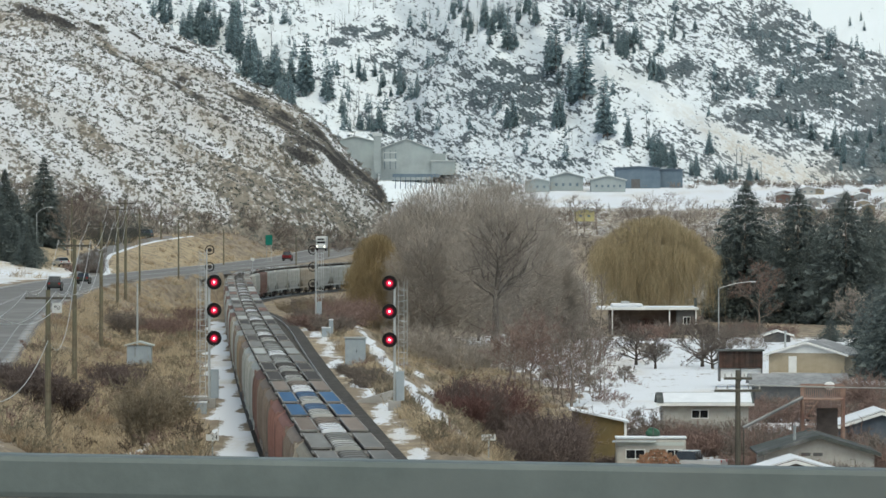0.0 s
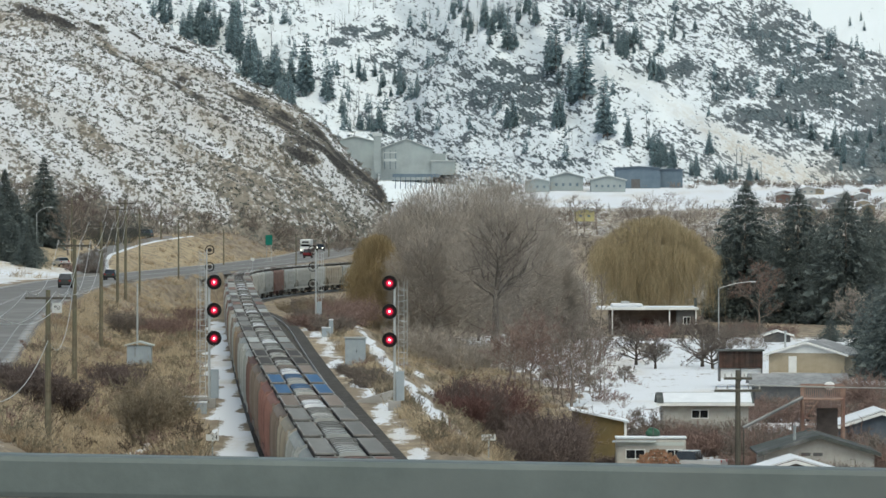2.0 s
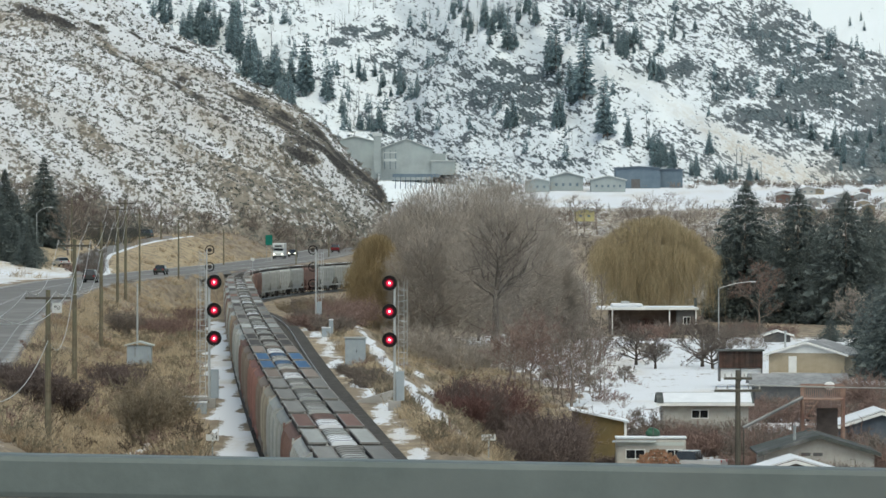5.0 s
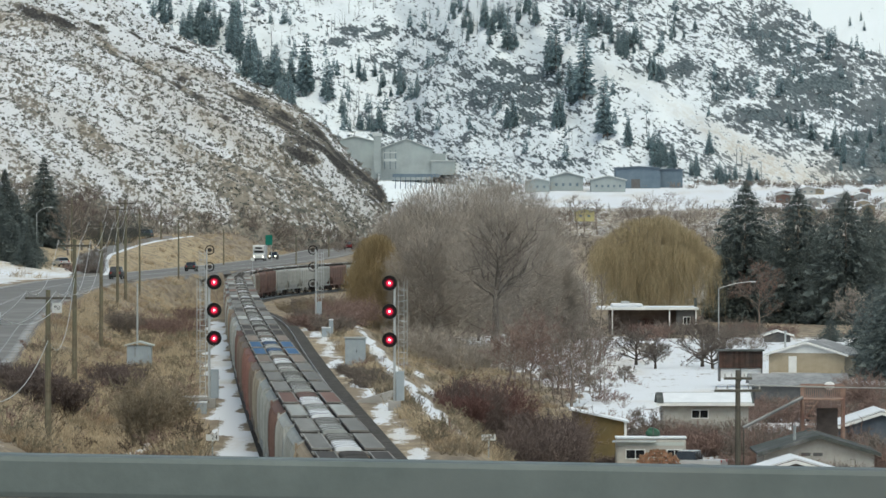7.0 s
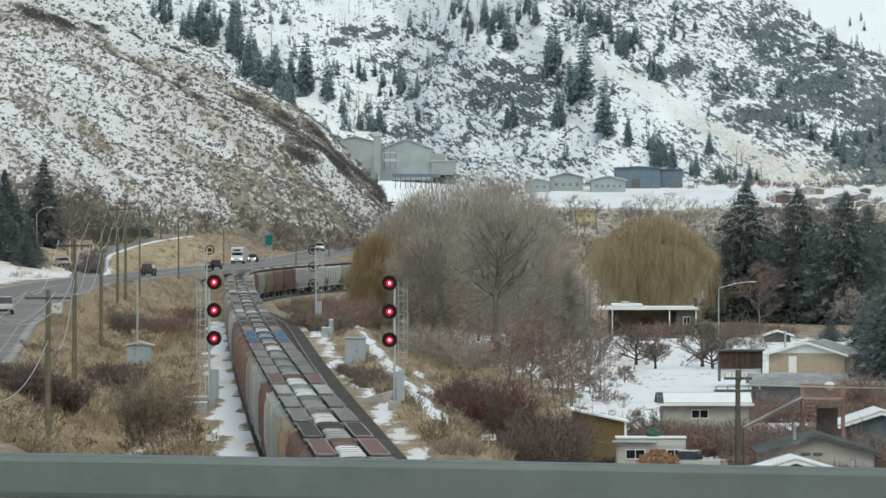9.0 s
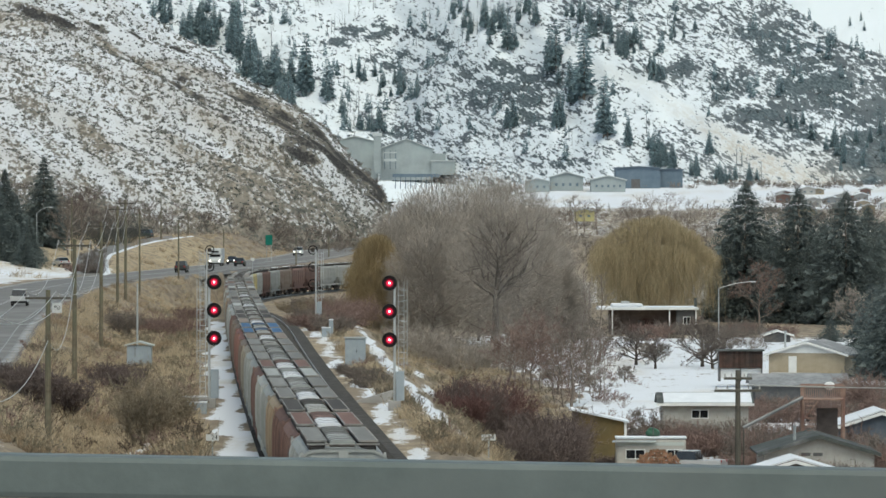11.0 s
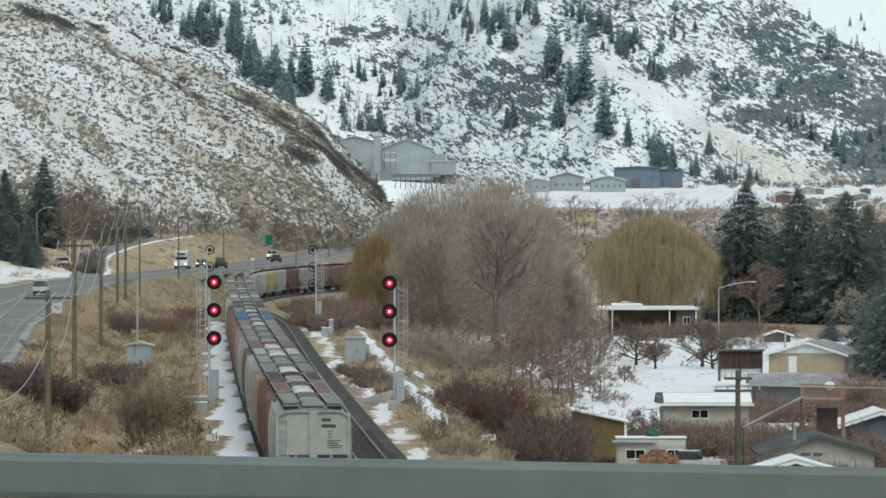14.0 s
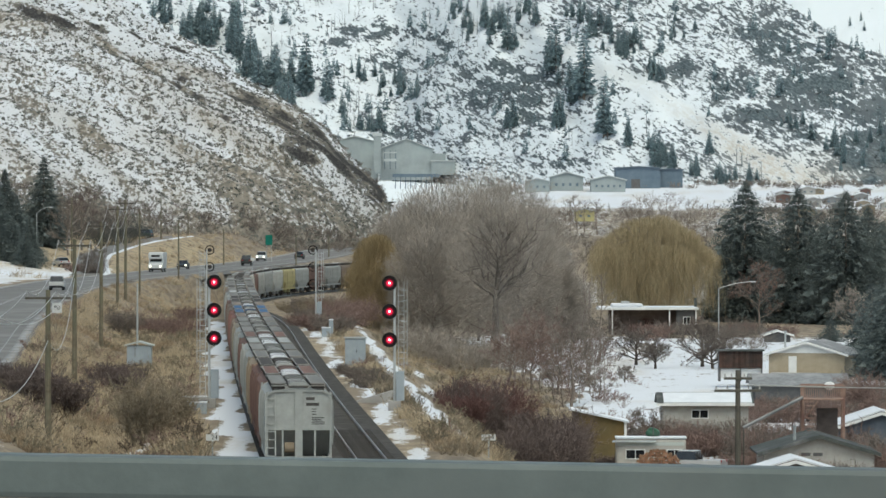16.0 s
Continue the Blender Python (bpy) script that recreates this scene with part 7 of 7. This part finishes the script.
grass_places = open_places(8800, 285, 860, -1) + open_places(6500, 300, 720, 1)
for _ in range(600):
    y = rng.uniform(820, 1250)
    x = float(road_x(y)) - ROAD_HALF - 1.5 - rng.uniform(0, 1) ** 1.3 * 45
    if abs(x - np.interp(y, SIDE_Y, SIDE_X)) > 5.2 or y > 1020:
        grass_places.append(((x, y, ground_at(x, y) - 0.05, rng.uniform(0.9, 2.0), rng.uniform(0, 6.28)), int(rng.integers(0, 8))))
scatter("dry_grass", tufts, grass_places, DRY, "tan tufts of dry grass on the banks", "grass")
low = [bush_arrays(rng, 1.1, 1.5, 13, 3, 0.018) for _ in range(6)]
scatter("brush", low, open_places(520, 285, 800, -1) + open_places(900, 300, 700, 1), SAGE, "low grey-brown brush on the banks", "brush")
scatter("brush", low, open_places(420, 290, 420, 1), OLIVETWIG, "low olive-brown brush on the railway bank", "brush")
scatter("brush", low, open_places(240, 285, 760, -1) + open_places(120, 300, 680, 1), REDTWIG, "low reddish brush on the banks", "brush")

# weeds standing through the garden snow
gx_, gy_ = rng.uniform(8, 30, 260), rng.uniform(440, 640, 260)
ok_ = (gx_ - TRACK_X(gy_) > 33) & (gx_ / gy_ < 0.035)
scatter("garden_weeds", low, [((gx_[i], gy_[i], ground_at(gx_[i], gy_[i]) - 0.05, rng.uniform(0.5, 1.3), rng.uniform(0, 6.28)), int(i)) for i in np.flatnonzero(ok_)], REDTWIG, "reddish dry weeds standing through garden snow", "weeds")

# sagebrush over the hill
clumps = []
for _ in range(8):
    n = 12
    p = rng.normal(size=(n, 3)) * np.array([0.42, 0.42, 0.18]) + np.array([0, 0, 0.3])
    w = rng.normal(size=(n, 3)) + np.array([0, 0, 0.9])
    clumps.append(leaves(p, w / np.linalg.norm(w, axis=1, keepdims=True), 0.75, rng))
n = 15000
x, v = rng.uniform(-145, -13, n), rng.uniform(0.0, 0.995, n) ** 0.9
y, z = hill_surface(x, v)
bare_rock = blob(x, v * 400, HILL_ROCKS)
scatter("sagebrush", clumps, [((x[i], y[i], z[i] - 0.1, 0.2 + 0.7 * rng.uniform(0, 1) ** 2.5, rng.uniform(0, 6.28)), i) for i in np.flatnonzero(bare_rock < 0.35)], HILLSAGE, "small dark sagebrush dotting the snowy hillside", "sagebrush")
# leafless brush along the rocky eastern edge of the hill
n = 60
x, v = rng.uniform(-40, -15, n), rng.uniform(0.9, 0.995, n)
y, z = hill_surface(x, v)
scatter("brush", low, [((x[i], y[i], z[i] - 0.2, rng.uniform(0.6, 1.5), rng.uniform(0, 6.28)), i) for i in range(n)], DARKTWIG, "dark leafless brush along the rocky edge of the hill", "brush")
n = 600
x = rng.uniform(-148, -20, n)
v = rng.uniform(0.0, 0.16, n)
y, z = hill_surface(x, v)
scatter("brush", low, [((x[i], y[i], z[i] - 0.2, rng.uniform(1.2, 3.0), rng.uniform(0, 6.28)), i) for i in range(n)], DARKTWIG, "brown brush along the foot of the hill", "brush")


def on_scree(x, z):
    return (np.abs(z - chute_z(x)) < np.interp(x, [30, 60, 130], [2.4, 4.0, 6.5])) & (x > 32) & (x < 140)


# pines on the mountainside stand in groves: across, up the slope, reach across and up, how many, height
PINES_WEST = ((-116, 0.355, 4.6, 0.030, 7, 13), (-105, 0.314, 4.6, 0.021, 8, 13), (-96, 0.321, 5.1, 0.029, 16, 15), (-84, 0.292, 3.2, 0.037, 9, 16), (-79, 0.243, 4.6, 0.030, 12, 13), (-71, 0.208, 4.6, 0.023, 14, 13),
              (-63, 0.168, 4.5, 0.034, 12, 13), (-60, 0.204, 1.8, 0.013, 3, 15), (-55, 0.197, 2.7, 0.023, 6, 17), (-45, 0.162, 1.8, 0.012, 3, 14), (-39, 0.127, 2.2, 0.010, 4, 9), (-29, 0.114, 4.9, 0.008, 10, 8),
              (-11, 0.176, 1.1, 0.026, 2, 16), (-21, 0.211, 6.4, 0.028, 8, 10))
PINES_MID = ((-33, 0.237, 5.7, 0.013, 6, 8), (-9, 0.131, 1.3, 0.008, 3, 8), (10, 0.331, 2.2, 0.016, 4, 11), (20, 0.305, 5.6, 0.046, 9, 11), (6, 0.356, 5.7, 0.018, 6, 8), (27, 0.269, 2.0, 0.006, 3, 14), (33, 0.340, 5.5, 0.021, 8, 9),
             (43, 0.212, 2.6, 0.034, 7, 16), (49, 0.188, 3.2, 0.013, 9, 13), (53, 0.169, 1.3, 0.024, 3, 23), (43, 0.128, 2.6, 0.018, 7, 11), (26, 0.123, 2.1, 0.012, 4, 12), (61, 0.089, 2.1, 0.007, 4, 18), (69, 0.077, 1.7, 0.009, 2, 13))
PINES_EAST = ((78, 0.062, 3.7, 0.014, 9, 10), (82, 0.040, 4.9, 0.007, 12, 10), (92, 0.030, 3.1, 0.008, 7, 8), (102, 0.018, 4.1, 0.007, 9, 8), (97, 0.078, 0.8, 0.011, 2, 11), (112, 0.015, 2.4, 0.005, 4, 7), (58, 0.308, 8.2, 0.044, 15, 8),
              (70, 0.274, 5.1, 0.022, 12, 8), (80, 0.234, 4.3, 0.009, 8, 7), (90, 0.324, 8.2, 0.032, 8, 6), (52, 0.361, 4.4, 0.026, 6, 8), (147, 0.074, 7.8, 0.042, 14, 7), (160, 0.088, 3.7, 0.045, 8, 7), (132, 0.132, 7.9, 0.024, 8, 6))
grove = np.random.default_rng(303)
PINE_FORMS = {}
for x0, v0, rx, rv, count, h0 in PINES_WEST + PINES_MID + PINES_EAST:
    for k in range(count):
        a, r = grove.uniform(0, 6.283), math.sqrt((k + 0.5) / count)
        x, v = x0 + rx * r * math.cos(a), v0 + rv * r * math.sin(a)
        h = h0 * grove.uniform(0.62, 1.12)
        form = int(grove.integers(0, 9))
        py, pz, _over = mountain_at([x], [v])
        place = pose(x, float(py[0]), float(pz[0]) - 0.2, 0, 0, grove.uniform(0, 360)) @ Matrix.Scale(h / 12.0, 4)
        if form not in PINE_FORMS:
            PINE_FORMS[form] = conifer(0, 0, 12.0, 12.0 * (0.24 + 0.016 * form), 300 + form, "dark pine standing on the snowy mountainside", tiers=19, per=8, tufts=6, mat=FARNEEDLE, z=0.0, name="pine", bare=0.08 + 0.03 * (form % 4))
            PINE_FORMS[form].matrix_basis = place
        else:
            copy_thing(PINE_FORMS[form], place)
# a few pines far up on the distant slope
for x, v in ((256, 0.154), (236, 0.142), (248, 0.140), (257, 0.142), (230, 0.150)):
    py, pz = range_surface(np.array([float(x)]), np.array([v]), 3300, 10.0, 700.0, 1000.0, 0.0, 51, 2.5)
    copy_thing(PINE_FORMS[min(PINE_FORMS)], pose(x, float(py[0]), float(pz[0]) - 0.2) @ Matrix.Scale(0.5, 4))
pine_t = [conifer_mesh(np.random.default_rng(400 + k), 8.0, 2.1, 11, 5, 3, bare=0.12) for k in range(6)]
n = 800
x, v = rng.uniform(-130, 190, n), rng.uniform(0.0, 0.42, n)
yv, zv, ov = mountain_at(x, v)
wood = fractal(x, zv * 2.0, 70, 3, 81) + 0.8 * np.exp(-((zv - 40 - 0.25 * np.abs(x - 40)) / 18) ** 2)
keep = np.flatnonzero((wood > 0.5) & (ov < 3) & ~on_scree(x, zv))
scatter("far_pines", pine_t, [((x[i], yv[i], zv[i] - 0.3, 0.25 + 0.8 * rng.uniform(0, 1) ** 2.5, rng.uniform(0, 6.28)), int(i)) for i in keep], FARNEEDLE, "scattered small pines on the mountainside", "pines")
snag = [sticks(np.array([[0, 0, 0.0], [0, 0, 2.5], [0, 0, 4.0]]), np.array([[0, 0, 7.0], [0.7, 0.2, 4.0], [-0.5, 0.3, 5.2]]), np.array([0.16, 0.07, 0.06]), np.array([0.05, 0.03, 0.03])) for _ in range(2)]
n = 900
x, v = rng.uniform(-130, 190, n), rng.uniform(0.0, 0.42, n)
yv, zv, ov = mountain_at(x, v)
wood = fractal(x, zv * 2.0, 60, 3, 91)
keep = np.flatnonzero((wood > 0.2) & (ov < 3) & ~on_scree(x, zv))
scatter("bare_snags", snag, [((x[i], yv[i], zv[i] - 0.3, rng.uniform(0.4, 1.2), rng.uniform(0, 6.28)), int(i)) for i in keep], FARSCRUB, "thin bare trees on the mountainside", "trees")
n = 5200
x, v = rng.uniform(-135, 200, n), rng.uniform(0.0, 0.45, n)
yv, zv, ov = mountain_at(x, v)
wood = fractal(x, zv * 2.0, 45, 4, 95)
keep = np.flatnonzero((wood > -0.15) & (ov < 6) & ~on_scree(x, zv))
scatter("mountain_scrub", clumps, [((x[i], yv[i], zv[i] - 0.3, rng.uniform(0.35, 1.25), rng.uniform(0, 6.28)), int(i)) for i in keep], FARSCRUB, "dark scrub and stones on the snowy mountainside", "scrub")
# hedges and scrub across the valley floor
n = 700
x, y = rng.uniform(-25, 150, n), rng.uniform(1150, 1720, n)
x[560:], y[560:] = rng.uniform(20, 185, 140), rng.uniform(1985, 2050, 140)
x[440:560], y[440:560] = rng.uniform(95, 150, 120), rng.uniform(1560, 1850, 120)
z = ground_z(x, y)
valley = [bush_arrays(rng, 3.4, 4.0, 16, 3, 0.05) for _ in range(4)]
scatter("valley_scrub", valley, [((x[i], y[i], z[i] - 0.2, rng.uniform(0.5, 1.2), rng.uniform(0, 6.28)), int(i)) for i in range(n)], DARKTWIG, "brown leafless scrub across the valley floor", "scrub")

motions()
